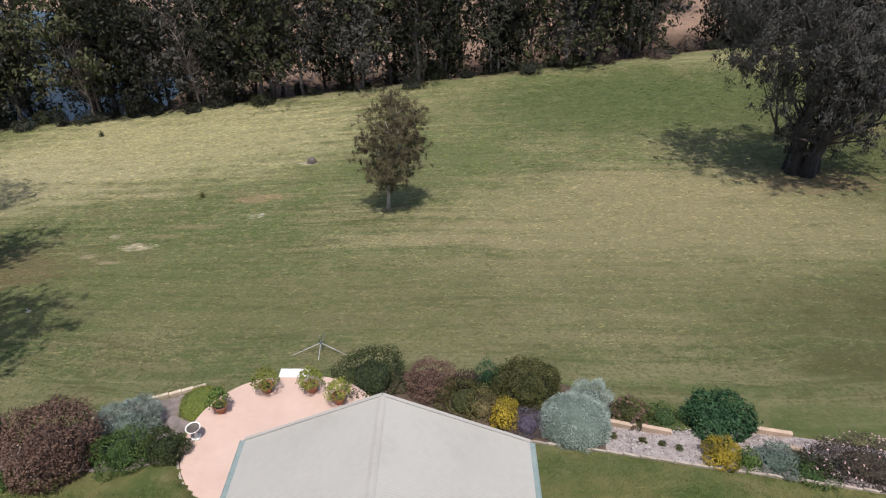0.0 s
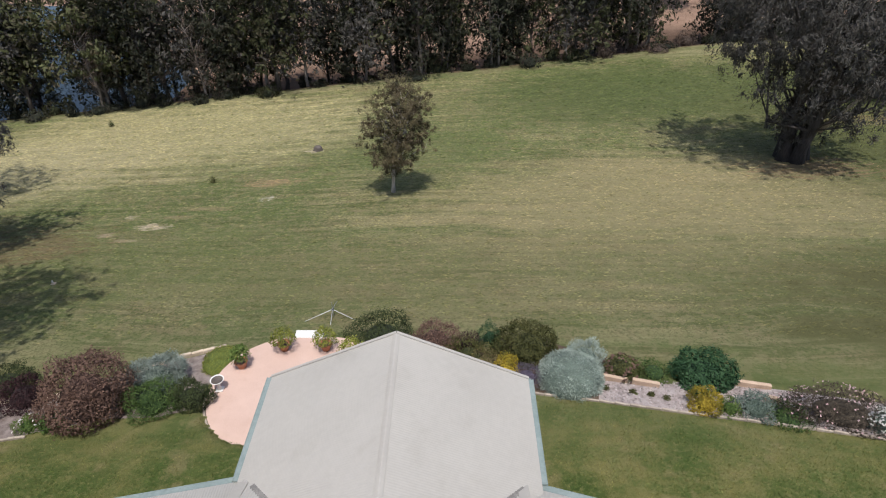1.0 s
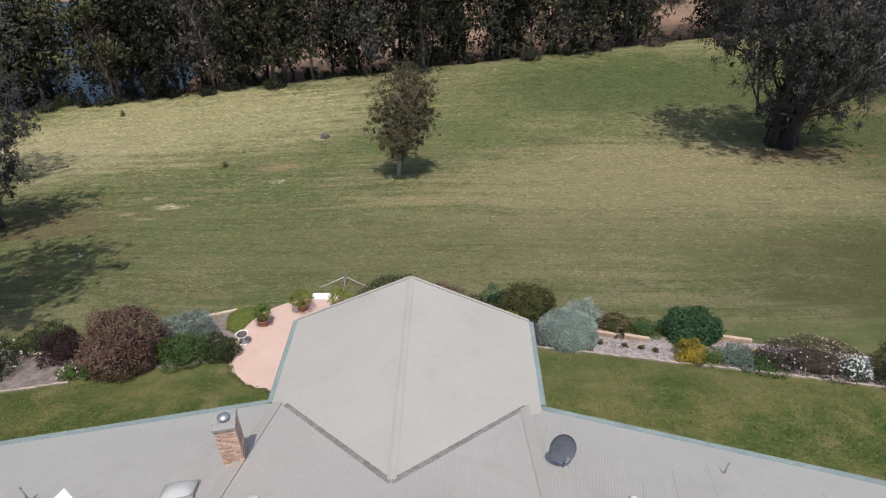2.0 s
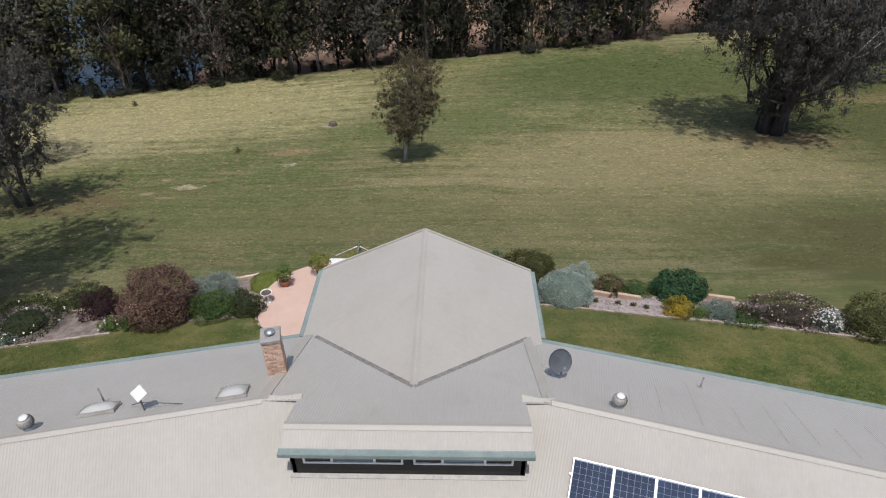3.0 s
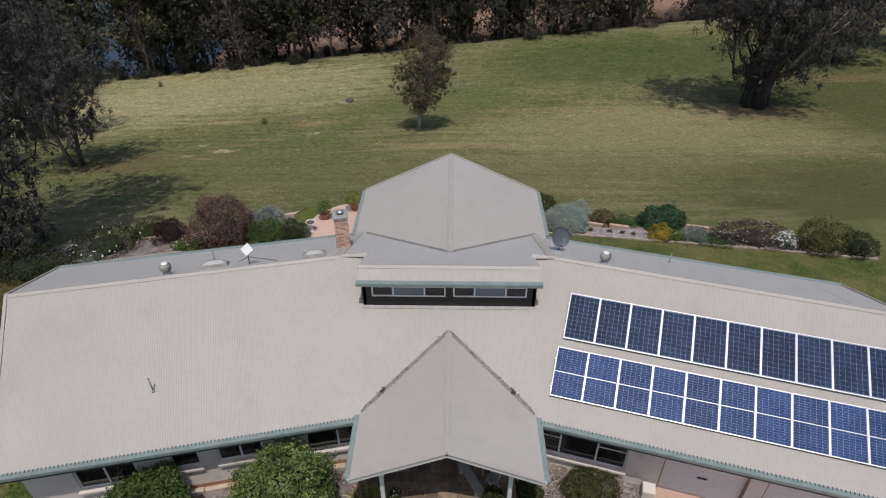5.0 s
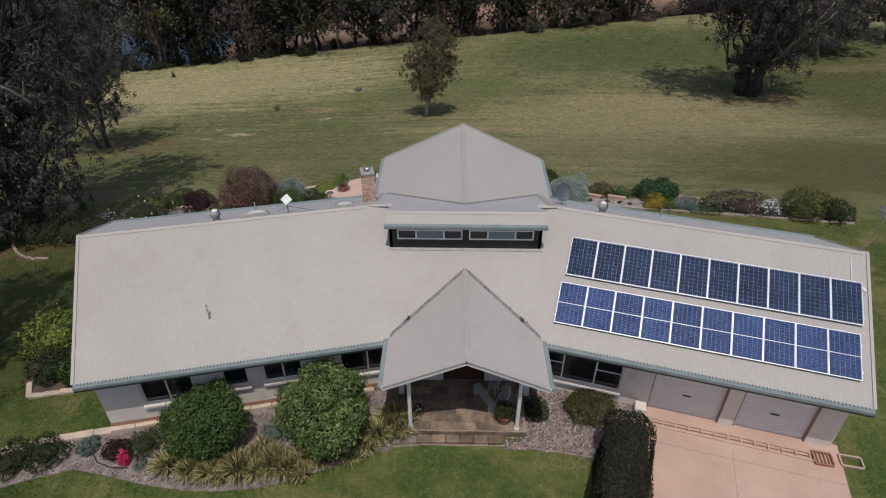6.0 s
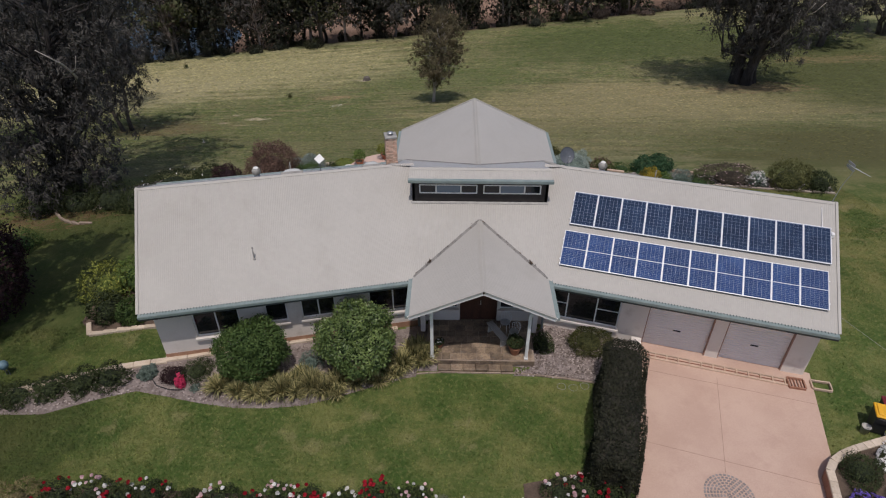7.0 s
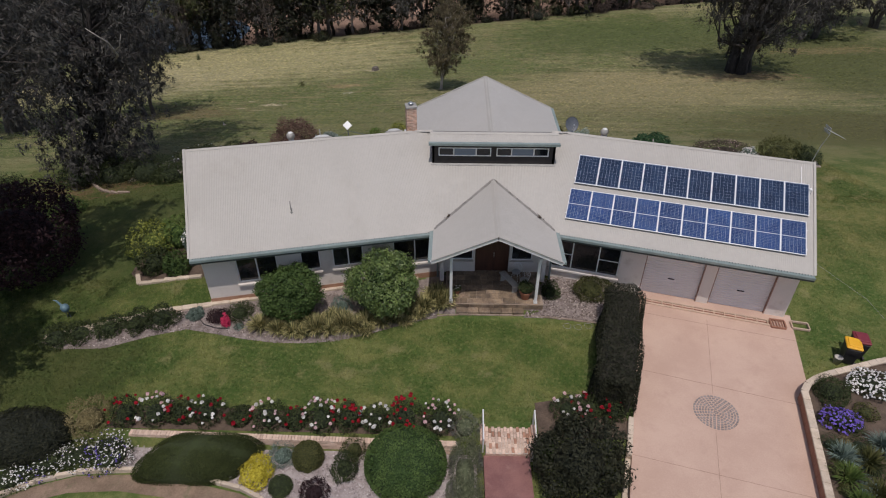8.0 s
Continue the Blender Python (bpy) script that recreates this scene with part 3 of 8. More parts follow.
def corrugated(name, turn, u0, u1, lo, hi, zfun, label="", step=0.019, along_n=True, depth=0.0065):
    """A corrugated sheet over the plan a in u0..u1, n in lo(a)..hi(a), at the height zfun(a, n). Ribs run along n, or along a."""
    b = Build()
    count = int(abs(u1 - u0) / step)
    rows = []
    for i in range(count + 1):
        u = u0 + (u1 - u0) * i / count
        l, h = lo(u), hi(u)
        if h - l < 0.01:
            continue
        d = depth * math.sin(2 * math.pi * u / 0.0762)
        for w in (l, h):
            a, n = (u, w) if along_n else (w, u)
            b.v.append(tuple(place(turn, a, n, zfun(a, n) + d)))
        rows.append(len(b.v) - 2)
    for r, s in zip(rows, rows[1:]):
        b.f.append((r, s, s + 1, r + 1))
    return part(name, b, ROOF, house, label, True)


def strip(name, pts, width, thick, mat, parent, label="", lift=0.0):
    """A folded-looking flat bar that follows points, lying along the slope."""
    b = Build()
    for p, q in zip(pts, pts[1:]):
        p, q = Vector(p), Vector(q)
        d = (q - p).normalized()
        s = d.cross(Vector((0, 0, 1))).normalized()
        up = s.cross(d)
        c = [p + s * i * width / 2 + up * (lift + k * thick) for k in (0, 1) for i in (-1, 1)] + [q + s * i * width / 2 + up * (lift + k * thick) for k in (0, 1) for i in (-1, 1)]
        b.add(c, [(0, 1, 3, 2), (4, 6, 7, 5), (0, 4, 5, 1), (2, 3, 7, 6), (0, 2, 6, 4), (1, 5, 7, 3)])
    return part(name, b, mat, parent, label)


def gutter(pts, out):
    """An eaves gutter: a folded trough with a rolled lip, run along points; out is the way from the wall."""
    prof = [(0.0, 0.02), (0.0, -0.11), (0.185, -0.11), (0.19, -0.02), (0.185, 0.02), (0.165, 0.02), (0.16, 0.005), (0.03, 0.012)]
    b = Build()
    o = Vector(out).normalized()
    for p, q in zip(pts, pts[1:]):
        ring = [[Vector(e) + o * x + Vector((0, 0, z)) for x, z in prof] for e in (p, q)]
        k = len(prof)
        b.add(ring[0] + ring[1], [(i, (i + 1) % k, k + (i + 1) % k, k + i) for i in range(k)] + [tuple(range(k)), tuple(range(2 * k - 1, k - 1, -1))])
    return part("gutter", b, GUTTER, house, "pale green eaves gutter")


def eave_details(p, q, out):
    """The dark fascia under an eaves gutter, and wedges coloured as the shade in the hollows between the sheet's ribs
    where it laps over the gutter.
    """
    p, q, o = Vector(p), Vector(q), Vector(out).normalized()
    d = (q - p).normalized()
    b = Build()
    c = [e + o * x + Vector((0, 0, z)) for e in (p, q) for x, z in ((0.0, -0.113), (0.180, -0.113), (0.16, -0.21), (0.0, -0.21))]
    b.add(c, [(0, 1, 5, 4), (1, 2, 6, 5), (2, 3, 7, 6), (3, 0, 4, 7), (3, 2, 1, 0), (4, 5, 6, 7)])
    # the board's dark tone and depth take in the shade under the gutter
    part("fascia_board", b, FASCIA, house, "dark green fascia below the gutter, its shade painted in")
    # dark wedges added to draw the shadow between rib ends
    b = Build()
    n = int((q - p).length / 0.1143)
    for i in range(1, n):
        m = p + d * (i * 0.1143)
        base = [m - d * 0.020 - o * 0.02, m + d * 0.020 - o * 0.02, m + d * 0.006 + o * 0.065, m - d * 0.006 + o * 0.065]
        b.add([v + Vector((0, 0, z)) for z in (0.005, 0.030) for v in base], [(3, 2, 1, 0), (4, 5, 6, 7), (0, 1, 5, 4), (1, 2, 6, 5), (2, 3, 7, 6), (3, 0, 4, 7)])
    tagged(part("rib_shade_wedges", b, RIB_SHADE, house), "", "", "", "stuff")


EAVE = 3.0
L_EAVE, L_RIDGE, L_BACK = -2.27, 2.87, 7.9
R_EAVE, R_RIDGE, R_BACK = -2.12, 3.02, 7.85
RIDGE_Z, BACK_Z = EAVE + PITCH * 5.14, 3.15
R_END = 14.33


def l_end(n):
    return -14.15 - 0.055 * (n + 2.27) - 0.095 * max(0, n - 2.87)


def l_front(a, n):
    return EAVE + PITCH * (n - L_EAVE)


def l_back(a, n):
    return RIDGE_Z - (RIDGE_Z - BACK_Z) / (L_BACK - L_RIDGE) * (n - L_RIDGE)


def r_front(a, n):
    return EAVE + PITCH * (n - R_EAVE)


def r_back(a, n):
    return RIDGE_Z - (RIDGE_Z - BACK_Z) / (R_BACK - R_RIDGE) * (n - R_RIDGE)


def l_n_for(u, low, high):
    """The n at which the skewed left gable end reaches u."""
    best = low
    for i in range(60):
        n = low + (high - low) * i / 59
        if l_end(n) <= u:
            return n
        best = n
    return best


corrugated("roof", LEFT, -14.45, -2.45, lambda u: L_EAVE if u >= l_end(L_EAVE) else l_n_for(u, L_EAVE, L_RIDGE), lambda u: L_RIDGE, l_front, "cream corrugated steel front slope")
corrugated("roof", LEFT, -15.2, -2.4, lambda u: max(L_RIDGE if u >= l_end(L_RIDGE) else l_n_for(u, L_RIDGE, L_BACK), (0.976 * u + 4.05) / 0.2164), lambda u: L_BACK, l_back, "cream corrugated steel rear slope")
corrugated("roof", RIGHT, 2.3, R_END, lambda u: R_EAVE, lambda u: R_RIDGE, r_front, "cream corrugated steel front slope")
corrugated("roof", RIGHT, 1.4, R_END, lambda u: max(R_RIDGE, (3.72 - 0.9646 * u) / 0.2639), lambda u: R_BACK, r_back, "cream corrugated steel rear slope")
# middle: front slope under the clerestory, raised roof over it, rear slope down to the back gable
C_FRONT = lambda a, n: 4.53 + PITCH * n
C_BACK = lambda a, n: 6.25 - 0.46 * (n - 0.8)
corrugated("roof", MID, -3.9, 3.9, lambda u: -3.3 if abs(u) < 2.85 else -2.2, lambda u: 0.50 if abs(u) < 3.0 else 2.2, C_FRONT, "cream corrugated steel slope below the clerestory")
corrugated("roof", MID, -3.08, 3.08, lambda u: 0.28, lambda u: 0.80, lambda a, n: 6.25 - 0.5 * (0.8 - n), "short cream front slope of the raised roof")
corrugated("roof", MID, -4.12, 3.78, lambda u: 0.80 if abs(u) < 3.08 else 2.0, lambda u: 7.05, C_BACK, "cream corrugated steel rear slope of the raised roof")
# porch and back gables
P_Z, P_HALF, P_EAVE = 4.34, 2.82, 3.05
G_Z, G_HALF, G_EAVE = 5.27, 4.30, 3.24
for side in (-1, 1):
    slope = (P_Z - P_EAVE) / P_HALF
    corrugated("roof", MID, -5.22, 0.3, lambda u: 0.0 if side > 0 else -P_HALF, lambda u: P_HALF if side > 0 else 0.0, lambda a, n: P_Z - slope * abs(a), "cream porch roof slope", along_n=False, depth=0.0045)
    slope2 = (G_Z - G_EAVE) / G_HALF
    corrugated("roof", MID, 2.5, 11.03, lambda u: 0.0 if side > 0 else -G_HALF, lambda u: G_HALF if side > 0 else 0.0, lambda a, n: G_Z - slope2 * abs(a), "cream back gable slope", along_n=False, depth=0.003)

# ridge caps, valleys, barges
def line(turn, pts):
    return [place(turn, *p) for p in pts]


def ridge(turn, p, q):
    b = Build()
    u, v = axes(turn)
    P, Q = place(turn, *p), place(turn, *q)
    d = (Q - P).normalized()
    s = d.cross(Vector((0, 0, 1))).normalized()
    prof = [(-0.12, -0.070), (-0.105, -0.058), (-0.03, -0.018), (0.0, -0.008), (0.03, -0.018), (0.105, -0.058), (0.12, -0.070)]
    ring = [e + s * x + Vector((0, 0, z + 0.03)) for e in (P, Q) for x, z in prof]
    b.add(ring, [(i, i + 1, 7 + i + 1, 7 + i) for i in range(6)])
    return part("ridge_cap", b, CAP, house, "cream folded ridge capping")


ridge(LEFT, (l_end(L_RIDGE), L_RIDGE, RIDGE_Z), (-3.5, L_RIDGE, RIDGE_Z))
ridge(RIGHT, (3.1, R_RIDGE, RIDGE_Z), (R_END, R_RIDGE, RIDGE_Z))
ridge(MID, (-3.08, 0.80, 6.25), (3.08, 0.80, 6.25))
ridge(MID, (0, -5.22, P_Z), (0, -0.42, P_Z))
ridge(MID, (0, 2.90, G_Z), (0, 11.03, G_Z))


def valley_porch(side):
    pts = []
    for x in (0.0, 1.4, 2.80):
        z = P_Z - (P_Z - P_EAVE) / P_HALF * x
        pts.append((side * x, (z - 4.53) / PITCH, z))
    return pts


def valley_back(side):
    pts = []
    for x in (0.0, 2.0, 3.75):
        z = G_Z - (G_Z - G_EAVE) / G_HALF * x
        pts.append((side * x, 0.8 + (6.25 - z) / 0.46, z))
    return pts


for side in (-1, 1):
    strip("valley_flashing", line(MID, valley_porch(side)), 0.20, 0.012, VALLEY, house, "weathered grey valley flashing", 0.012)
    strip("valley_flashing", line(MID, valley_back(side)), 0.18, 0.012, VALLEY, house, "weathered grey valley flashing", 0.012)
strip("hip_cap", [place(MID, -4.05, y, C_BACK(0, y)) for y in (2.05, 6.9)], 0.3, 0.012, CAP, house, "", 0.014)
strip("hip_cap", [place(MID, 3.72, y, C_BACK(0, y)) for y in (2.05, 6.9)], 0.3, 0.012, CAP, house, "", 0.014)
# sheet laps on the rear slope
for k in range(9):
    a = 5.2 + k * 0.95 + 0.12 * math.sin(5.0 * k)
    strip("sheet_lap", [place(RIGHT, a, n, r_back(0, n)) for n in (R_RIDGE + 0.5 + 0.3 * (k % 2), R_RIDGE + 2.2 + 0.7 * (k % 3))], 0.007, 0.003, FLASH, house, "", 0.0075)
# barge boards
for n0, n1, zf in ((L_EAVE, L_RIDGE, l_front), (L_RIDGE, L_BACK, l_back)):
    strip("barge_board", [place(LEFT, l_end(n), n, zf(0, n)) for n in (n0, n1)], 0.10, 0.03, CAP, house, "", 0.015)
    strip("fascia_board", [place(LEFT, l_end(n) + 0.03, n, zf(0, n) - 0.19) for n in (n0, n1)], 0.03, 0.20, GUTTER, house, "", -0.01)
for n0, n1, zf in ((R_EAVE, R_RIDGE, r_front), (R_RIDGE, R_BACK, r_back)):
    strip("barge_board", [place(RIGHT, R_END, n, zf(0, n)) for n in (n0, n1)], 0.10, 0.03, CAP, house, "", 0.015)
    strip("fascia_board", [place(RIGHT, R_END - 0.03, n, zf(0, n) - 0.19) for n in (n0, n1)], 0.03, 0.20, GUTTER, house, "", -0.01)
for side in (-1, 1):
    strip("barge_board", [(side * P_HALF, -5.23, P_EAVE), (0, -5.23, P_Z)], 0.10, 0.03, CAP, house, "", 0.015)
    strip("fascia_board", [(side * P_HALF, -5.22, P_EAVE - 0.17), (0, -5.22, P_Z - 0.17)], 0.04, 0.17, WHITE, house, "white porch gable board", 0.0)
    strip("barge_board", [(side * G_HALF, 11.04, G_EAVE), (0, 11.04, G_Z)], 0.10, 0.03, CAP, house, "", 0.015)
    strip("fascia_board", [(side * G_HALF, 11.02, G_EAVE - 0.19), (0, 11.02, G_Z - 0.19)], 0.04, 0.19, GUTTER, house, "", 0.0)
    gutter([(side * (P_HALF - 0.02), -5.2, P_EAVE - 0.02), (side * (P_HALF - 0.02), -2.75, P_EAVE - 0.02)], (side, 0, 0))
    gutter([(side * (G_HALF - 0.02), 7.1, G_EAVE - 0.02), (side * (G_HALF - 0.02), 11.0, G_EAVE - 0.02)], (side, 0, 0))
ln, rn = axes(LEFT)[1], axes(RIGHT)[1]
gutter([place(LEFT, -14.12, L_EAVE, EAVE - 0.02), place(LEFT, -3.35, L_EAVE, EAVE - 0.02)], -ln)
gutter([place(LEFT, l_end(L_BACK), L_BACK, BACK_Z - 0.02), place(LEFT, -2.75, L_BACK, BACK_Z - 0.02)], ln)
gutter([place(RIGHT, 3.55, R_EAVE, EAVE - 0.02), place(RIGHT, R_END, R_EAVE, EAVE - 0.02)], -rn)
gutter([place(RIGHT, 2.3, R_BACK, BACK_Z - 0.02), place(RIGHT, R_END, R_BACK, BACK_Z - 0.02)], rn)
eave_details(place(LEFT, -14.12, L_EAVE, EAVE - 0.02), place(LEFT, -3.35, L_EAVE, EAVE - 0.02), -ln)
eave_details(place(RIGHT, 3.55, R_EAVE, EAVE - 0.02), place(RIGHT, R_END, R_EAVE, EAVE - 0.02), -rn)
gutter([(-3.12, 0.29, 5.98), (3.12, 0.29, 5.98)], (0, -1, 0))


def rectangles(u0, u1, z0, z1, openings):
    """The pieces of a wall left round its openings."""
    us = sorted({u0, u1, *[o[0] for o in openings], *[o[1] for o in openings]})
    zs = sorted({z0, z1, *[o[2] for o in openings], *[o[3] for o in openings]})
    for a, b in zip(us, us[1:]):
        for c, d in zip(zs, zs[1:]):
            if not any(o[0] <= a and b <= o[1] and o[2] <= c and d <= o[3] for o in openings):
                yield a, b, c, d


def wall(turn, u0, u1, n, z0, z1, openings=(), mat=None, thick=0.24, label="", name="wall"):
    """A wall whose outer face lies at n and whose thickness goes inward (+n)."""
    b = Build()
    m = pose(0, 0, 0, 0, 0, turn)
    cells = list(rectangles(u0, u1, z0, z1, list(openings)))
    spots = {}

    def corner(u, k, z):
        key = (round(u, 4), k, round(z, 4))
        if key not in spots:
            spots[key] = len(b.v)
            b.v.append(tuple(m @ Vector((u, n + thick * k, z))))
        return spots[key]

    filled = {(round(a, 4), round(d, 4)) for a, c, d, e in cells} | {(round(c, 4), round(d, 4), "r") for a, c, d, e in cells} | {(round(a, 4), round(e, 4), "t") for a, c, d, e in cells}
    for a, c, d, e in cells:
        b.f.append((corner(a, 0, d), corner(c, 0, d), corner(c, 0, e), corner(a, 0, e)))
        b.f.append((corner(a, 1, e), corner(c, 1, e), corner(c, 1, d), corner(a, 1, d)))
        if (round(a, 4), round(d, 4), "r") not in filled:
            b.f.append((corner(a, 0, e), corner(a, 1, e), corner(a, 1, d), corner(a, 0, d)))
        if (round(c, 4), round(d, 4)) not in filled:
            b.f.append((corner(c, 0, d), corner(c, 1, d), corner(c, 1, e), corner(c, 0, e)))
        if (round(a, 4), round(d, 4), "t") not in filled:
            b.f.append((corner(a, 0, d), corner(a, 1, d), corner(c, 1, d), corner(c, 0, d)))
        if (round(a, 4), round(e, 4)) not in filled:
            b.f.append((corner(a, 0, e), corner(c, 0, e), corner(c, 1, e), corner(a, 1, e)))
    return part(name, b, mat or RENDER, house, label)


def window(turn, u0, u1, z0, z1, n, mullions=(), transoms=(), sill=True, frame_mat=None, panes=None, label="white-framed window with dark glass", inward=1):
    """A window in a wall's opening: frame with mullions, a pane in each light, a sill."""
    fm = frame_mat or WHITE
    m = pose(0, 0, 0, 0, 0, turn)
    # dark sheet behind the panes stands in for the unlit room
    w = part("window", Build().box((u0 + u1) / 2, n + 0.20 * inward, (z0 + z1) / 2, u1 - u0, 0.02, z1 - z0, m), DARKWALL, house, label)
    f = Build()
    t = 0.05
    for a, c, d, e in ((u0, u1, z0, z0 + t), (u0, u1, z1 - t, z1), (u0, u0 + t, z0 + t, z1 - t), (u1 - t, u1, z0 + t, z1 - t)):
        f.box((a + c) / 2, n + 0.09 * inward, (d + e) / 2, c - a, 0.06, e - d, m)
    for x in mullions:
        f.box(x, n + 0.088 * inward, (z0 + z1) / 2, 0.06, 0.07, z1 - z0 - 2 * t, m)
    for a, c, z in transoms:
        f.box((a + c) / 2, n + 0.089 * inward, z, c - a - 0.06, 0.05, 0.035, m)
    part("window_frame", f, fm, w, "white aluminium frame")
    xs = [u0 + t, *mullions, u1 - t]
    for i, (a, c) in enumerate(zip(xs, xs[1:])):
        part("pane", Build().box((a + c) / 2, n + 0.10 * inward, (z0 + z1) / 2, c - a - 0.03, 0.012, z1 - z0 - 2 * t, m), (panes or {}).get(i, GLASS), w)
    if sill:
        part("window_sill", Build().bevelled((u0 + u1) / 2, n - 0.03 * inward, z0 - 0.06, u1 - u0 + 0.14, 0.20, 0.11, 0.015, m), RENDER, w, "cream rendered sill")
    return w


LW, RW = -1.78, -1.45
wins = [(-12.42, -10.60, 1.02, 2.55), (-9.54, -8.66, 1.28, 2.55), (-8.08, -6.66, 1.28, 2.55), (-5.23, -3.12, 1.04, 2.72)]
wall(LEFT, -13.85, -2.9, LW, 0.30, 2.80, wins, label="cream rendered front wall")
wall(LEFT, -13.86, -2.9, LW - 0.012, -0.4, 0.30, mat=PLINTH, thick=0.26, label="brown brick base course", name="plinth")
for (a, c, d, e), mull in zip(wins, ((-11.52,), (), (-7.36,), (-4.20,))):
    window(LEFT, a, c, d, e, LW, mull)
w3 = (3.30, 6.58, 0.62, 2.22)
d1, d2 = (7.70, 10.30, -0.4, 2.30), (10.80, 13.28, -0.4, 2.30)
wall(RIGHT, 2.6, 14.12, RW, -0.4, 2.80, [w3, d1, d2], label="cream rendered garage wall")
window(RIGHT, *w3, RW, (4.36, 5.60), ((3.33, 4.36, 1.45), (5.60, 6.55, 1.45)), label="wide white-framed window with dark glass")
for a, c, d, e in (d1, d2):
    m = pose(0, 0, 0, 0, 0, RIGHT)
    door = Build()
    k = 19
    prof = []
    for i in range(k * 4 + 1):
        prof.append((RW + 0.16 - 0.013 * math.sin(2 * math.pi * i / 4), i * (e - 0.0) / (k * 4)))
    door.add([m @ Vector((x, y, z)) for y, z in prof for x in (a, c)], [(2 * i, 2 * i + 1, 2 * i + 3, 2 * i + 2) for i in range(k * 4)])
    g = part("garage_door", door, ROLLER, house, "white ribbed roller garage door, shut")
    part("door_handle", Build().bevelled((a + c) / 2, RW + 0.13, 1.0, 0.30, 0.04, 0.05, 0.01, m), BLACK, g, "black lift handle")
    for x in (c - 0.02, a + 0.02):
        part("door_jamb", Build().box(x, RW + 0.08, 1.1, 0.04, 0.13, 2.3, m), JOINT, g, "red-brown door track")
# soffits, end walls and rear walls
def soffit(turn, u0, u1, n0, n1, z):
    part("soffit", Build().box((u0 + u1) / 2, (n0 + n1) / 2, z, u1 - u0, n1 - n0, 0.02, pose(0, 0, 0, 0, 0, turn)), WHITE, house, "")


soffit(LEFT, -14.1, -3.2, L_EAVE + 0.02, LW, 2.83)
soffit(RIGHT, 3.5, 14.3, R_EAVE + 0.02, RW, 2.83)
soffit(LEFT, -14.6, -2.8, 7.3, L_BACK - 0.02, 2.98)
soffit(RIGHT, 2.3, 14.3, 7.25, R_BACK - 0.02, 2.98)


def gable_wall(turn, a, n0, n1, nr, z_eave0, z_eave1, zr, z0):
    b = Build()
    m = pose(0, 0, 0, 0, 0, turn)
    t = 0.24 if a > 0 else -0.24
    prof = [(n0, z0), (n1, z0), (n1, z_eave1), (nr, zr), (n0, z_eave0)]
    b.add([m @ Vector((a, n, z)) for n, z in prof] + [m @ Vector((a - t, n, z)) for n, z in prof], [(0, 1, 2, 3, 4), (9, 8, 7, 6, 5)] + [(i, 5 + i, 5 + (i + 1) % 5, (i + 1) % 5) for i in range(5)])
    part("wall", b, RENDER, house, "cream rendered end wall")


gable_wall(LEFT, -13.85, LW + 0.24, 7.3, L_RIDGE, 3.1, 3.2, RIDGE_Z - 0.12, -0.8)
gable_wall(RIGHT, 14.12, RW + 0.24, 7.25, R_RIDGE, 3.1, 3.2, RIDGE_Z - 0.12, -0.6)
wall(LEFT, -13.6, -2.6, 7.06, -1.5, 2.97, label="cream rendered back wall")
wall(RIGHT, 2.2, 13.78, 7.01, -1.5, 2.97, label="cream rendered back wall")
for side in (-1, 1):
    part("wall", Build().box(side * 3.75, 8.8, 0.6, 0.24, 4.0, 5.0), RENDER, house, "cream rendered side wall of the back wing")
b = Build()
prof = [(-3.6, -2.5), (3.6, -2.5), (3.6, 3.3), (0, 5.1), (-3.6, 3.3)]
b.add([(x, 10.45, z) for x, z in prof] + [(x, 10.2, z) for x, z in prof], [(0, 1, 2, 3, 4), (9, 8, 7, 6, 5)] + [(i, 5 + i, 5 + (i + 1) % 5, (i + 1) % 5) for i in range(5)])
part("wall", b, RENDER, house, "cream rendered back gable wall")

for turn_d, a_d, n_d in ((LEFT, -3.12, L_EAVE + 0.10), (RIGHT, 3.42, R_EAVE + 0.10)):
    foot_d, top_d = place(turn_d, a_d, n_d + 0.3, 0.0), place(turn_d, a_d, n_d, EAVE - 0.1)
    part("downpipe", Build().tube([foot_d, place(turn_d, a_d, n_d + 0.3, 2.3), place(turn_d, a_d, n_d + 0.06, 2.72), top_d], [0.05, 0.05, 0.05, 0.05], 8), GUTTER, house, "pale green downpipe")

# clerestory
cl = [(-2.66, -0.12, 5.17, 5.62), (0.14, 2.66, 5.17, 5.62)]
CW = 0.45
wall(MID, -2.95, 2.95, CW, 4.5, 5.92, cl, DARKWALL, 0.2, "dark clad clerestory wall")
for a, c, d, e in cl:
    s = (c - a) / 3.45
    window(MID, a, c, d, e, CW - 0.06, (a + s, c - s * 0.98), (), False, WHITE, {1: BLIND}, "white-framed clerestory window strip")
for side in (-1, 1):
    b = Build()
    prof = [(CW, 4.6), (2.1, 5.50), (2.1, 5.62), (0.8, 6.22), (CW, 6.04)]
    b.add([(side * 2.98, y, z) for y, z in prof] + [(side * 2.86, y, z) for y, z in prof], [(0, 1, 2, 3, 4), (9, 8, 7, 6, 5)] + [(i, 5 + i, 5 + (i + 1) % 5, (i + 1) % 5) for i in range(5)])
    part("cheek_wall", b, DARKWALL, house, "dark clad clerestory cheek")
# grey strip standing in for the thin shadow below the clerestory
tilt = pose(0, 0.34, C_FRONT(0, 0.34) + 0.022, math.degrees(math.atan(PITCH)), 0, 0)
part("apron_shade_strip", Build().bevelled(0, 0.05, 0, 6.06, 0.12, 0.016, 0.004, tilt), FLASH, house, "dull grey strip drawn as shade along the foot of the clerestory")
part("soffit", Build().box(0, 0.37, 5.93, 6.1, 0.155, 0.02), DARKWALL, house)
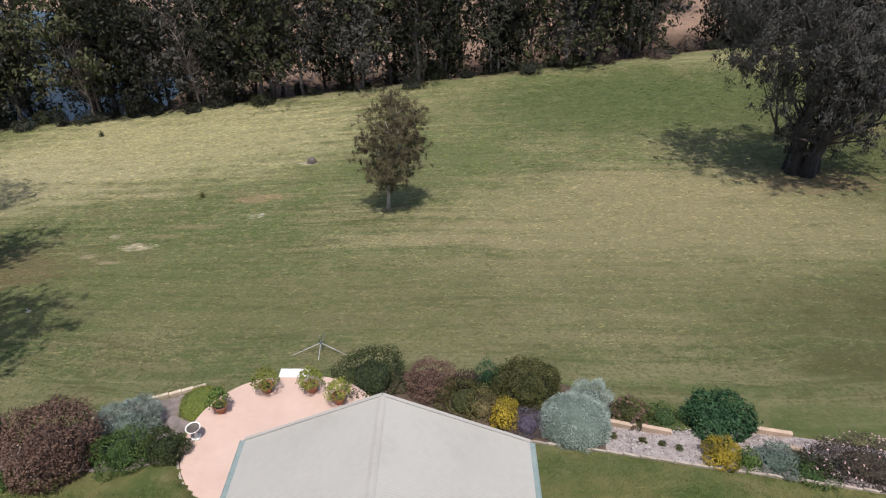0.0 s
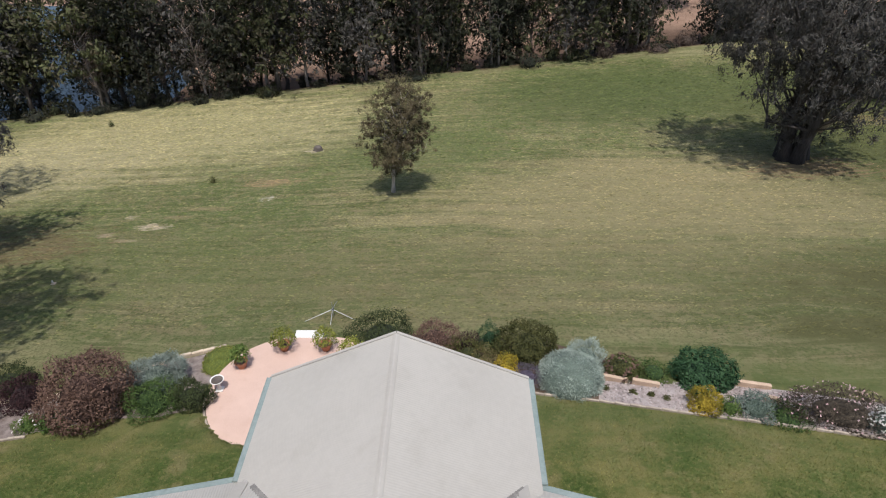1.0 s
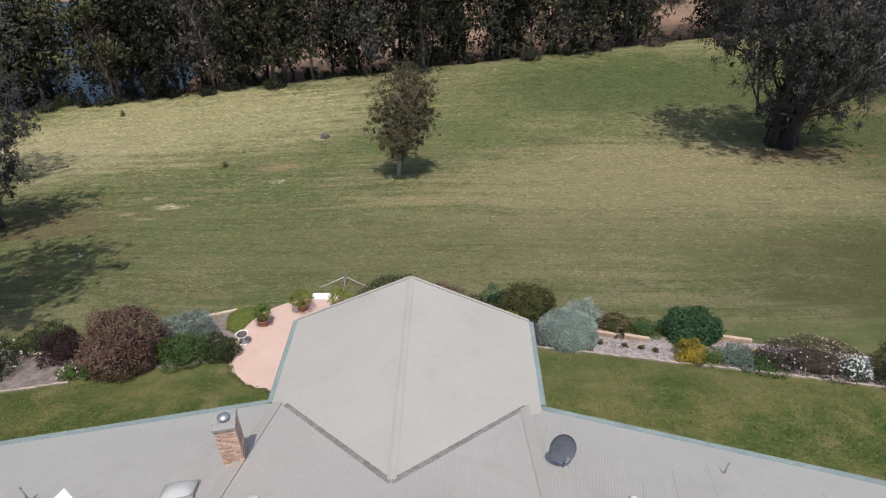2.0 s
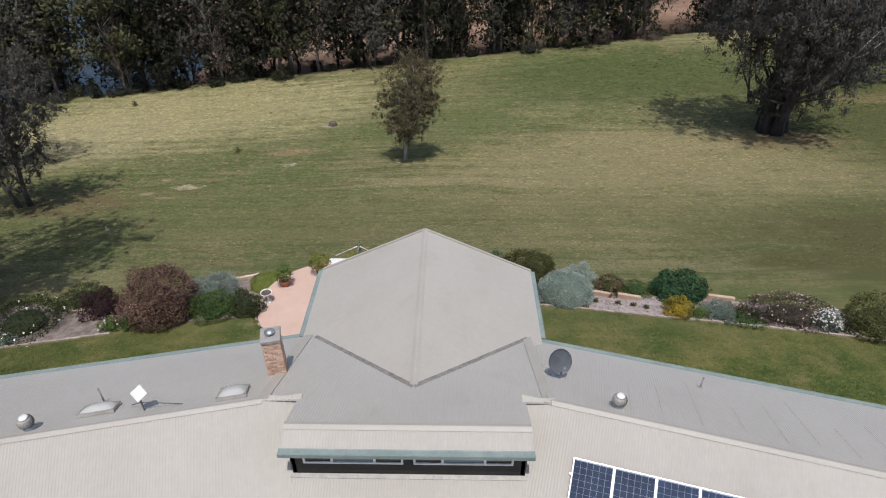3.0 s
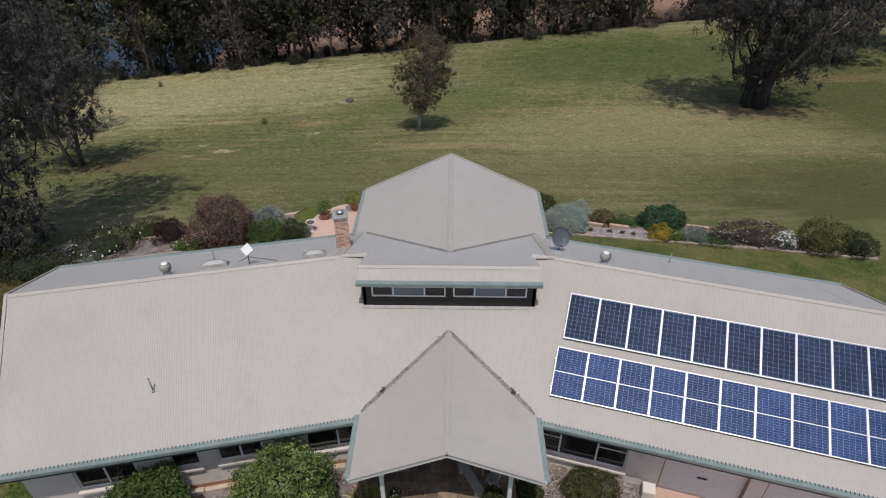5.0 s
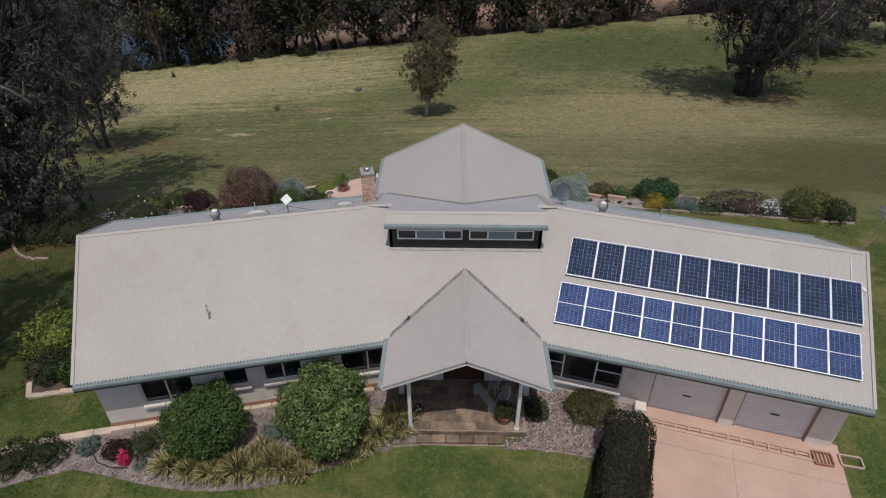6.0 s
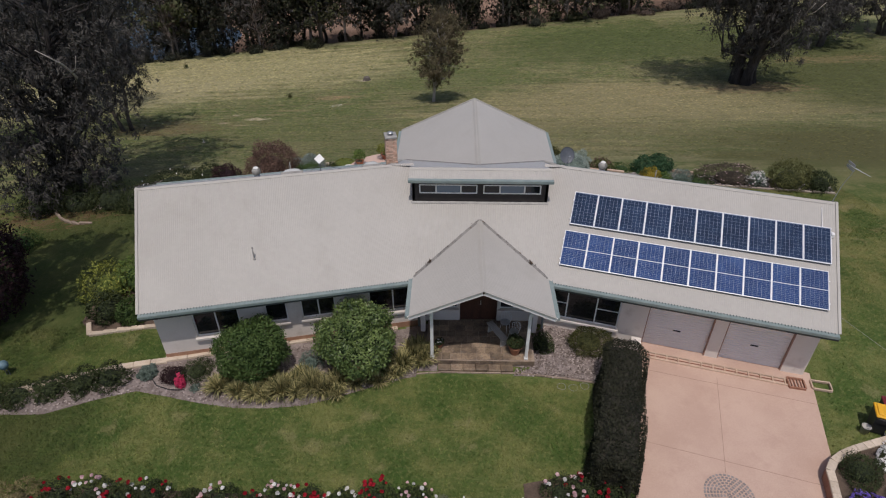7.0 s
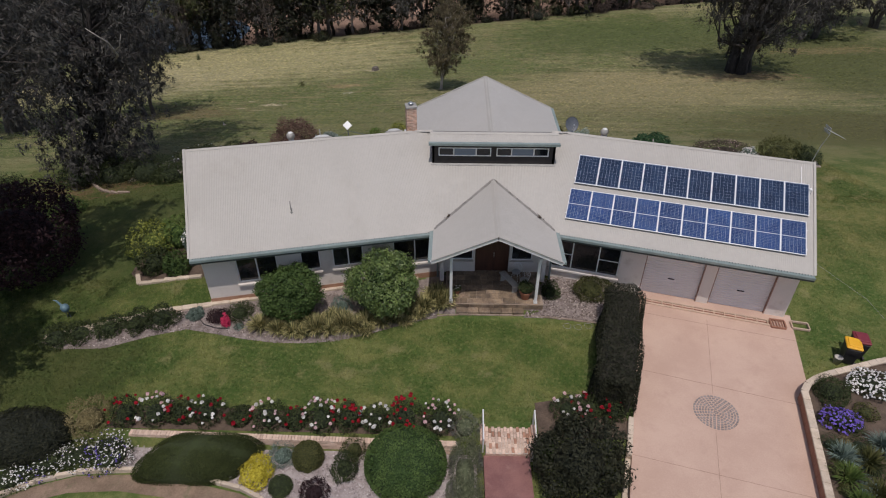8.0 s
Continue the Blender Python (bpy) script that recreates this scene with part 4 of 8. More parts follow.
for side in (-1, 1):
    strip("valley_line", [(side * 3.02, 0.40, C_FRONT(0, 0.40)), (side * 2.84, -2.62, C_FRONT(0, -2.62))], 0.035, 0.008, CAP, house, "thin folded join between two roof slopes", 0.012)

# porch
porch_floor = part("porch_floor", Build().box(0.03, -3.25, 0.04, 4.5, 3.26, 0.60), DULLSTONE, house, "porch slab")
for px in (-1.97, 1.92):
    post = part("porch_post", Build().bevelled(px, -4.74, 1.62, 0.13, 0.13, 2.60, 0.012), WHITE, house, "white square porch post")
    part("post_base", Build().bevelled(px, -4.74, 0.40, 0.18, 0.18, 0.12, 0.015), WHITE, post)
part("porch_beam", Build().box(-1.97, -3.75, 2.98, 0.14, 2.5, 0.16), WHITE, house, "white porch beam")
part("porch_beam", Build().box(1.92, -3.75, 2.98, 0.14, 2.5, 0.16), WHITE, house, "white porch beam")
for side in (-1, 1):
    part("porch_ceiling", Build().add([(0, -5.1, P_Z - 0.10), (side * 2.7, -5.1, P_EAVE - 0.045), (side * 2.7, -2.62, P_EAVE - 0.045), (0, -2.62, P_Z - 0.10), (0, -5.1, P_Z - 0.13), (side * 2.7, -5.1, P_EAVE - 0.075), (side * 2.7, -2.62, P_EAVE - 0.075), (0, -2.62, P_Z - 0.13)],
         [(0, 1, 2, 3), (7, 6, 5, 4), (0, 4, 5, 1), (1, 5, 6, 2), (2, 6, 7, 3), (3, 7, 4, 0)]), DARKWALL, house, "dark timber porch ceiling")
porch_win = [(-1.95, -0.92, 1.05, 2.35), (0.92, 1.95, 1.05, 2.35)]
wall(MID, -2.5, 2.5, -2.45, 0.3, 3.08, porch_win + [(-0.82, 0.82, 0.34, 2.45)], RENDER, 0.2, "cream rendered porch wall in deep shade")
for a, c, d, e in porch_win:
    window(MID, a, c, d, e, -2.45, (), (), True)
fd = part("front_door", Build().bevelled(0, -2.34, 1.38, 1.62, 0.06, 2.08, 0.01).box(0, -2.365, 1.38, 0.03, 0.05, 2.0), DOORWOOD, house, "dark red-brown double timber front door")
part("door_handle", Build().box(0.09, -2.40, 1.35, 0.03, 0.05, 0.22), STEEL, fd)
part("gable_lining", Build().add([(-2.5, -2.6, 3.1), (2.5, -2.6, 3.1), (0, -2.6, 4.22), (-2.5, -2.48, 3.1), (2.5, -2.48, 3.1), (0, -2.48, 4.22)], [(0, 1, 2), (5, 4, 3), (0, 3, 4, 1), (1, 4, 5, 2), (2, 5, 3, 0)]), DARKWALL, house)
for side in (-1, 1):
    wall_b = Build().box(side * 2.42, -2.75, 1.6, 0.2, 0.8, 2.6)
    part("wall", wall_b, RENDER, house, "")


# ---- paving ----
def in_right(a, n, z=0.0):
    return place(RIGHT, a, n, z)


DRIVE_Z = 0.03
drv = [tuple(in_right(a, n)[:2]) for a, n in ((7.5, RW + 0.2), (14.42, RW + 0.2), (14.42, -40), (7.85, -40), (7.75, -6.0))]
driveway = setting("driveway", Build().prism(drv[::-1], -0.9, DRIVE_Z), CONCRETE, "wide pink coloured-concrete driveway with cut joints", "driveway")
for p, q in (((10.75, -2.6), (10.62, -40)), ((7.85, -6.6), (14.4, -6.75)), ((7.8, -2.95), (14.4, -2.95)), ((7.8, -10.9), (14.4, -10.9)), ((7.8, -15.0), (14.4, -15.0)), ((7.8, -20.0), (14.4, -20.0))):
    strip("joint", [in_right(*p, DRIVE_Z), in_right(*q, DRIVE_Z)], 0.015, 0.003, JOINT, driveway)


def circle(cx, cy, r, n=64, a0=0.0, a1=360.0):
    return [(cx + r * math.cos(radians(a0 + (a1 - a0) * i / n)), cy + r * math.sin(radians(a0 + (a1 - a0) * i / n))) for i in range(n if a1 - a0 == 360 else n + 1)]


disc = Build()
dcx, dcy = 8.28, -10.62
cob = random.Random(4)
for k in range(8):
    r = 0.06 + k * 0.105
    count = max(6, int(2 * math.pi * r / 0.135))
    for i in range(count):
        a = 2 * math.pi * (i + 0.5 * (k % 2)) / count
        m = Matrix.Translation((dcx + r * math.cos(a), dcy + r * math.sin(a), DRIVE_Z + 0.008 + cob.uniform(-0.002, 0.003))) @ Matrix.Rotation(a, 4, "Z")
        disc.bevelled(0, 0, 0, 0.074, min(0.098, 2 * math.pi * max(r, 0.08) / count - 0.035), 0.02, 0.008, m)
medallion = setting("cobble_circle", Build().prism(circle(dcx, dcy, 0.90), DRIVE_Z - 0.01, DRIVE_Z + 0.004), CONCRETE, "round inset of small grey cobbles set in the drive", "paving")
tagged(part("cobbles", disc, COBBLE, medallion), "", "", "", "stuff")

PATIO_Z = -2.05
px0, px1, pyc, prad = -5.66, -4.2, 15.15, 3.36
outline = circle(px1, pyc, prad, 40, -90, 90) + circle(px0, pyc, prad, 40, 90, 270)
patio = setting("patio", Build().prism(outline, -4.2, PATIO_Z), PATIOC, "round-ended pink concrete patio behind the house", "patio")
part("step_slab", Build().bevelled(-5.3, 18.72, PATIO_Z - 0.06, 1.35, 0.55, 0.14, 0.02), WHITE, patio, "pale concrete step at the patio's edge")
for i in range(20):
    a = 190 + i * 4.2
    m = Matrix.Translation((px0 + (prad + 0.07) * math.cos(radians(a)), pyc + (prad + 0.07) * math.sin(radians(a)), PATIO_Z)) @ Matrix.Rotation(radians(a), 4, "Z")
    part("edging_block", Build().bevelled(0, 0, -0.17, 0.10, 0.244, 0.42, 0.01, m), EDGESTONE, patio)


# ---- planting ----
def lumpy_dirs(n, rng, low=-0.15):
    d = unit(rng.normal(0, 1, (n * 5 + 20, 3)))
    d = d[d[:, 2] > low][:n]
    return d


def lump(d, seed, amp):
    s = seed * 1.7
    return 1 + amp * (np.sin(3.1 * d[:, 0] + s) * np.cos(2.7 * d[:, 1] - s) + 0.7 * np.sin(5.3 * d[:, 2] + 4.1 * d[:, 0] + 2 * s) + 0.5 * np.sin(8.3 * d[:, 1] + 7.1 * d[:, 0] + s))


def lobes(rng, amp):
    """Centres and radii, in a unit dome, of the rounded masses that a shrub is made of."""
    if amp < 0.05:
        return np.array([[0.0, 0.0, 0.0]]), np.array([1.0])
    k = 22 if amp < 0.1 else 26
    d = lumpy_dirs(k, rng, -0.1)
    f = rng.uniform(0.58, 0.80, (k, 1)) * (1 + 0.35 * amp)
    r = rng.uniform(0.19, 0.32, k) + 0.25 * amp
    return np.concatenate([d * f, [[0, 0, -0.05]]]), np.concatenate([r, [0.80]])


def core(rx, ry, h, base, fill, boxy=1.0, shear=0.0):
    """The solid filler inside a shrub, coloured dark as the shade between its leaves."""
    b = Build()
    n, k = 18, 8
    for j in range(k + 1):
        el = radians(-50 + 139 * j / k)
        for i in range(n):
            az = 2 * math.pi * i / n
            p = [math.cos(az) * math.cos(el), math.sin(az) * math.cos(el), math.sin(el)]
            if boxy < 1.0:
                p = [math.copysign(abs(q) ** e, q) for q, e in zip(p, (boxy, boxy, 0.8))]
                p[0], p[1] = p[0] * (1 - 0.22 * max(0.0, p[2])), p[1] * (1 - 0.22 * max(0.0, p[2]))
            b.v.append((fill * (rx * p[0] + shear * ry * p[1]), fill * ry * p[1], max(-0.1, h * base + fill * p[2] * h * (1 - base))))
    b.f = [(j * n + i, j * n + (i + 1) % n, (j + 1) * n + (i + 1) % n, (j + 1) * n + i) for j in range(k) for i in range(n)]
    b.f.append(tuple(k * n + i for i in range(n)))
    return b


def dome_skin(count, rng, cs, rs_, low=-0.5):
    """Points and outward ways on the outer skin of the masses."""
    P, D = [], []
    share = rs_ ** 2 / np.sum(rs_ ** 2)
    for c, r, s in zip(cs, rs_, share):
        d = lumpy_dirs(max(20, int(count * s * 1.7)), rng, low)
        p = c + d * r
        keep = np.ones(len(p), bool)
        for c2, r2 in zip(cs, rs_):
            if c2 is not c:
                keep &= np.linalg.norm(p - c2, axis=1) > r2 * 0.97
        P.append(p[keep])
        D.append(d[keep])
    P, D = np.concatenate(P), np.concatenate(D)
    pick = rng.permutation(len(P))[:count]
    return P[pick], D[pick]


def shrub(name, x, y, r, h, mat, label, leaf=0.10, count=2600, aspect=0.5, amp=0.07, seed=1, ry=None, spread=0.55, group="", category="shrub", lift=0.0, ground_z=None, droop=0.0, upright=0.0, flowers=None, turn=0.0, airy=False, spiky=False, base=0.26, boxy=1.0, shear=0.0):
    """A shrub of rounded masses: a shade-dark filler and a skin of separate leaves, with optional flower flecks
    (material, count, size).
    """
    rng = np.random.default_rng(seed * 97 + 5)
    z = (height(x, y) if ground_z is None else ground_z) - 0.03
    t = thing(name, x, y, z, label, category, group, turn)
    leaf, count = leaf * 0.82, int(count * 2.6)
    ry = ry or r
    cs, rs_ = lobes(rng, amp)
    P, d = dome_skin(count, rng, cs, rs_, -0.75)
    size = np.array([r, ry, h * (1 - base)]) * 0.95
    push = 1.0 - np.abs(rng.normal(0, 0.10 if amp > 0.035 else 0.05, (len(P), 1))) + (rng.uniform(0, 1, (len(P), 1)) < 0.15) * rng.uniform(0.0, 0.13 if amp >= 0.05 else 0.03, (len(P), 1))
    push = push * lump(d * 2.3, seed, 0.035 if amp > 0.035 else 0.012)[:, None]
    if airy:
        push = rng.uniform(0.2, 1.0, (len(P), 1))
    if boxy < 1.0:
        P = np.sign(P) * np.abs(P) ** np.array([boxy, boxy, 0.8])
        P = P * np.array([1 - 0.22 * np.clip(P[:, 2], 0, 1), 1 - 0.22 * np.clip(P[:, 2], 0, 1), np.ones(len(P))]).T
    c = P * push * size + np.array([0, 0, h * base])
    c[:, 0] += shear * c[:, 1]
    c[:, 2] = np.where(c[:, 2] < 0.02, 0.02 + rng.uniform(0, 0.12, len(c)), c[:, 2])
    out = d + np.array([0, 0, 0.25])
    if upright:
        out = unit(d * np.array([1, 1, 0.35]))
    part("foliage", leaves("foliage", c, out, leaf, aspect, mat, rng, spread + 0.15, droop - upright, spiky), mat, t)
    if airy:
        part("stem", Build().tube([(0, 0, -0.05), (0.02, 0.01, h * 0.5), (0, 0.03, h * 0.95)], [0.025, 0.018, 0.006], 6), BARK, t)
    else:
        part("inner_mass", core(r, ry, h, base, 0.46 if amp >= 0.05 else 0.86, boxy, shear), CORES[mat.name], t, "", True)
    if flowers:
        fm, fc, fs = flowers
        P2, d2 = dome_skin(fc, rng, cs, rs_, 0.0)
        c2 = P2 * 1.03 * size + np.array([0, 0, h * base])
        c3 = np.repeat(c2, 3, axis=0) + rng.normal(0, fs * 0.25, (len(c2) * 3, 3))
        tagged(part("blossom", leaves("blossom", c3, np.repeat(d2, 3, axis=0) + [0, 0, 0.8], fs, 0.85, fm, rng, 0.4), fm, t), "", "", "", "stuff")
    return t


def strappy(name, x, y, r, h, mat, label, blades=130, seed=1, width=0.045, group="", category="flax plant"):
    """A clump of long arching blades."""
    rng = np.random.default_rng(seed * 31 + 3)
    t = thing(name, x, y, height(x, y) - 0.02, label, category, group)
    V, Q = [], []
    blades, width = int(blades * 3.0), width * 0.75
    for i in range(blades):
        az, lean = rng.uniform(0, 2 * math.pi), rng.uniform(0.15, 1.0)
        ln = h * rng.uniform(0.9, 1.5)
        d = np.array([math.cos(az), math.sin(az), 0.0])
        s = np.array([-d[1], d[0], 0.0]) * width * rng.uniform(0.7, 1.2)
        base = d * r * 0.35 * rng.uniform(0, 1) + np.array([0, 0, 0])
        o = len(V)
        for k, f in enumerate((0.0, 0.35, 0.7, 1.0)):
            out = r * 0.95 * lean * f ** 1.5
            up = ln * (f - 0.68 * lean * f * f)
            w = (0.6, 1.0, 0.75, 0.06)[k]
            V += [base + d * out + [0, 0, up] - s * w, base + d * out + [0, 0, up] + s * w]
        Q += [(o + 2 * k, o + 2 * k + 1, o + 2 * k + 3, o + 2 * k + 2) for k in range(3)]
    part("foliage", fast_mesh("foliage", np.array(V), Q, mat), mat, t)
    return t


def rose_mesh(mat):
    rng = np.random.default_rng(11)
    d = unit(rng.normal(0, 1, (26, 3)))
    d[:, 2] = np.abs(d[:, 2]) * 0.9 + 0.05
    return leaves("bloom", d * 0.035, d, 0.085, 0.9, mat, rng, 0.35)


ROSES = {"white": rose_mesh(PETAL_WHITE), "pink": rose_mesh(PETAL_PINK), "red": rose_mesh(PETAL_RED)}


def rose_bush(x, y, r, h, kinds, count, seed, label):
    r, h = r * 1.22, h * 1.12
    t = shrub("rose_bush", x, y, r, h * 0.9, LEAF_DARK, label, 0.08, 1200, 0.6, 0.22, seed, group="roses along the garden wall", category="rose bush")
    count = int(count * 1.3)
    rng = np.random.default_rng(seed + 400)
    d = lumpy_dirs(count, rng, 0.2)
    for i, q in enumerate(d):
        p = q * np.array([r, r, h * 0.60]) * rng.uniform(0.86, 1.06) + np.array([0, 0, h * 0.36])
        s = rng.uniform(0.7, 1.2)
        part("bloom", ROSES[kinds[i % len(kinds)]], None, t, at=Matrix.Translation(p) @ Matrix.Rotation(rng.uniform(0, 6), 4, "Z") @ Matrix.Diagonal((s, s, s, 1)))
    return t


# ---- trees ----
def tree_meshes(seed, H, spread, clear, boughs, per, leaf, mat, bark, droop=0.8, trunks=1, bough_r=1.1, aspect=0.28, lean=(0, 0), trunk_r=0.28, profile=None, shift=(0, 0), base=0.35, limb_every=3, tufts=5, splay=0.45):
    """Meshes of one tree: trunk with limbs, and a crown of leafy tufts gathered round the ends of its boughs."""
    rng = np.random.default_rng(seed)
    wood = Build()
    stems = []
    for k in range(trunks):
        az = 6.28 * k / trunks + rng.uniform(-0.5, 0.5)
        way = np.array([math.cos(az), math.sin(az)])
        off = (0.0 if trunks == 1 else base) * way
        tilt = np.array(lean, float) * H + (rng.normal(0, 0.05, 2) * H if trunks == 1 else way * spread * rng.uniform(0.7, 1.3) * splay)
        pts = []
        for f in (0, 0.12, 0.3, 0.5, 0.72, 0.95):
            p = off + tilt * f ** 1.3 + rng.normal(0, 0.010 * H, 2) * (f > 0)
            pts.append((p[0], p[1], H * 0.86 * f - 0.25))
        r0 = trunk_r * (1.0 if trunks == 1 else 0.75)
        wood.tube(pts, [r0 * 1.4, r0, r0 * 0.8, r0 * 0.55, r0 * 0.32, r0 * 0.08], 9)
        stems.append(np.array(pts))
    profile = profile or [(clear, 0.5), (clear + 0.15, 0.85), (0.6, 1.0), (0.85, 0.75), (1.0, 0.25)]
    cs, outs = [], []
    levels = np.linspace(clear, 1.0, 60)
    share = np.cumsum(np.interp(levels, [q[0] for q in profile], [q[1] for q in profile]) ** 1.4 + 0.02)
    for i in range(boughs):
        f = float(np.interp((i + rng.uniform(0, 1)) / boughs * share[-1], share, levels))
        wide = spread * float(np.interp(f, [q[0] for q in profile], [q[1] for q in profile]))
        az, rad = rng.uniform(0, 6.28), wide * math.sqrt(rng.uniform(0.05, 1.0))
        st = stems[i % trunks]
        zc = H * f
        ax = np.array([np.interp(zc, st[:, 2], st[:, j]) for j in (0, 1)])
        if trunks > 1:
            ax = ax * 0.35
        push = max(0.0, f - 0.45) * 2.0
        c = np.array([ax[0] + rad * math.cos(az) + shift[0] * push, ax[1] + rad * math.sin(az) + shift[1] * push, zc])
        if i % limb_every == 0 and rad > 0.4:
            zb = max(H * clear * 0.6, zc - 0.75 * rad - rng.uniform(0.3, 1.2))
            b = np.array([np.interp(zb, st[:, 2], st[:, j]) for j in (0, 1, 2)])
            b[2] = zb
            turn = rng.normal(0, 0.16 * rad + 0.03, (2, 3))
            q1, q2 = b + (c - b) * 0.36 + turn[0] + [0, 0, 0.06 * rad], b + (c - b) * 0.7 + turn[1] + [0, 0, 0.08 * rad]
            lr = 0.012 + 0.0085 * rad + trunk_r * 0.06
            wood.tube([b, q1, q2, c], [lr * 1.5, lr, lr * 0.6, lr * 0.15], 5, False)
        size = rng.uniform(0.65, 1.35) * bough_r
        k = max(1, int(rng.uniform(0.6, 1.5) * tufts))
        heart = c + rng.normal(0, 1, (k, 3)) * size * np.array([0.55, 0.55, 0.40])
        for h in heart:
            m = max(8, int(per / tufts * rng.uniform(0.5, 1.4)))
            d = unit(rng.normal(0, 1, (m, 3)))
            q = d * np.abs(rng.normal(0, 0.55, (m, 1))) * size * rng.uniform(0.32, 0.62) * np.array([1, 1, 0.8])
            q[:, 2] -= droop * 0.45 * size * rng.uniform(0, 1, m) ** 2 * rng.uniform(0.2, 1.0)
            cs.append(h + q)
            outs.append(d * 0.7 + unit((h - np.array([ax[0], ax[1], zc - 0.6 * size]))[None])[0] * 0.6 + [0, 0, 0.35])
    crown = leaves("crown", np.concatenate(cs), np.concatenate(outs), leaf, aspect, mat, rng, 0.42, droop)
    return wood.mesh("trunk", bark, True), crown


def tree(meshes, x, y, label, turn=0.0, scale=1.0, group="", name="tree", category="tree", sink=0.1):
    t = thing(name, x, y, height(x, y) - sink, label, category, group)
    t.matrix_basis = pose(x, y, height(x, y) - sink, 0, 0, turn) @ Matrix.Diagonal((scale, scale, scale, 1))
    part("trunk", meshes[0], None, t)
    part("crown", meshes[1], None, t)
    return t


# single young gum in the paddock
tree(tree_meshes(21, 10.6, 2.75, 0.17, 170, 360, 0.16, LEAF_GUM_B, PALEBARK, 0.8, 1, 0.80, 0.30, (0.004, 0), 0.16, [(0.17, 0.22), (0.27, 0.30), (0.33, 0.62), (0.42, 0.98), (0.66, 1.0), (0.82, 0.80), (0.93, 0.48), (1.0, 0.12)]), -3.5, 42.8, "slender young gum tree with bronze foliage standing alone in the paddock", 40)
# large spreading gum
big_gum = tree(tree_meshes(33, 20.5, 8.6, 0.10, 300, 330, 0.30, LEAF_GUM, DARKBARK, 1.9, 5, 1.5, 0.28, (0.02, 0.0), 0.72, [(0.10, 0.16), (0.18, 0.24), (0.25, 0.38), (0.34, 0.66), (0.45, 0.98), (0.78, 1.0), (1.0, 0.45)], (-3.0, 1.0), 0.95, 3, 5, 0.10), 33.4, 48.6, "massive dark many-stemmed gum tree with hanging foliage", 0)
part("pale_limb", Build().tube([(0.8, -1.4, 3.5), (1.3, -3.6, 7.0), (1.9, -5.2, 9.4), (2.6, -6.2, 11.8)], [0.20, 0.15, 0.10, 0.04], 8).tube([(1.7, -4.8, 8.8), (2.5, -5.8, 9.8), (3.2, -6.4, 11.2)], [0.06, 0.045, 0.02], 6).tube([(1.4, -3.9, 7.4), (0.9, -5.2, 8.6), (0.9, -5.9, 10.0)], [0.055, 0.04, 0.015], 6), PALEBARK, big_gum, "bare silvery limb", True)
tree(tree_meshes(34, 17.0, 6.0, 0.14, 90, 330, 0.40, LEAF_GUM, BARK, 1.0, 2, 1.7, 0.28, (0, 0), 0.45), 52.3, 68.0, "dark gum tree on the paddock", 50)
tree(tree_meshes(35, 17.0, 7.0, 0.14, 90, 330, 0.40, LEAF_GUM, BARK, 1.0, 2, 1.7, 0.28, (0, 0), 0.45), 64.5, 73.5, "dark gum tree further along the paddock", 120)
# gums beside the house's garden
tree(tree_meshes(41, 14.5, 4.8, 0.20, 160, 320, 0.22, LEAF_GUM, BARK, 1.2, 2, 1.05, 0.28, (-0.06, 0), 0.24, [(0.2, 0.4), (0.35, 0.75), (0.6, 1.0), (0.85, 0.8), (1.0, 0.3)]), -33.4, 32.2, "two-stemmed grey gum tree with pale bark", 15)
side_gum = tree(tree_meshes(42, 24.0, 6.0, 0.04, 380, 235, 0.27, LEAF_GUM, DARKBARK, 1.5, 3, 1.2, 0.28, (0.03, 0.0), 0.42, [(0.04, 0.55), (0.14, 0.72), (0.36, 0.86), (0.5, 1.0), (0.75, 1.0), (1.0, 0.45)], (2.6, 3.0)), -27.2, 13.2, "large dark gum tree shading the side garden", 0)
part("pale_limb", Build().tube([(3.0, -0.5, 8.5), (4.6, -2.6, 9.6), (5.4, -4.6, 11.0), (5.2, -6.0, 12.2)], [0.09, 0.07, 0.05, 0.02], 7).tube([(4.9, -3.4, 10.1), (6.0, -4.6, 10.8), (6.5, -5.0, 11.6)], [0.04, 0.03, 0.012], 6), PALEBARK, side_gum, "bare pale limb", True)
tree(tree_meshes(43, 19.0, 7.0, 0.24, 150, 270, 0.32, LEAF_GUM, BARK, 1.0, 2, 1.7, 0.28, (0, 0), 0.70), -43.2, 26.0, "thick-trunked dark gum tree on the lawn", 200)
tree(tree_meshes(44, 18.0, 7.0, 0.20, 110, 220, 0.36, LEAF_GUM, BARK, 1.0, 2, 1.7, 0.28, (0, 0), 0.45), -45.0, 44.0, "dark gum tree beyond the garden", 10)
tree(tree_meshes(46, 13.0, 4.8, 0.35, 120, 230, 0.34, LEAF_GUM, BARK, 1.0, 2, 1.4, 0.28, (0, 0), 0.35), -24.3, -10.6, "dark gum tree shading the corner of the front lawn", 0)
# wall of trees along the river
LINE = [tree_meshes(60 + i, 19 + 2.5 * (i % 3), 4.4 + 0.6 * (i % 2), (0.05, 0.20, 0.10, 0.26, 0.14, 0.06)[i], 96, 56, 0.55, (LEAF_TREELINE, LEAF_TREELINE_B, LEAF_TREELINE, LEAF_GUM, LEAF_TREELINE_B, LEAF_TREELINE)[i],
                    (BARK, BARK, DRYBARK, DRYBARK, BARK, BARK)[i], 0.9, (1, 1, 2, 1, 2, 1)[i], 1.75, 0.40, (0, 0), 0.26, [(0.04, 0.45), (0.2, 0.75), (0.45, 1.0), (0.8, 0.8), (1.0, 0.3)], (0, 0), 0.6) for i in range(6)]
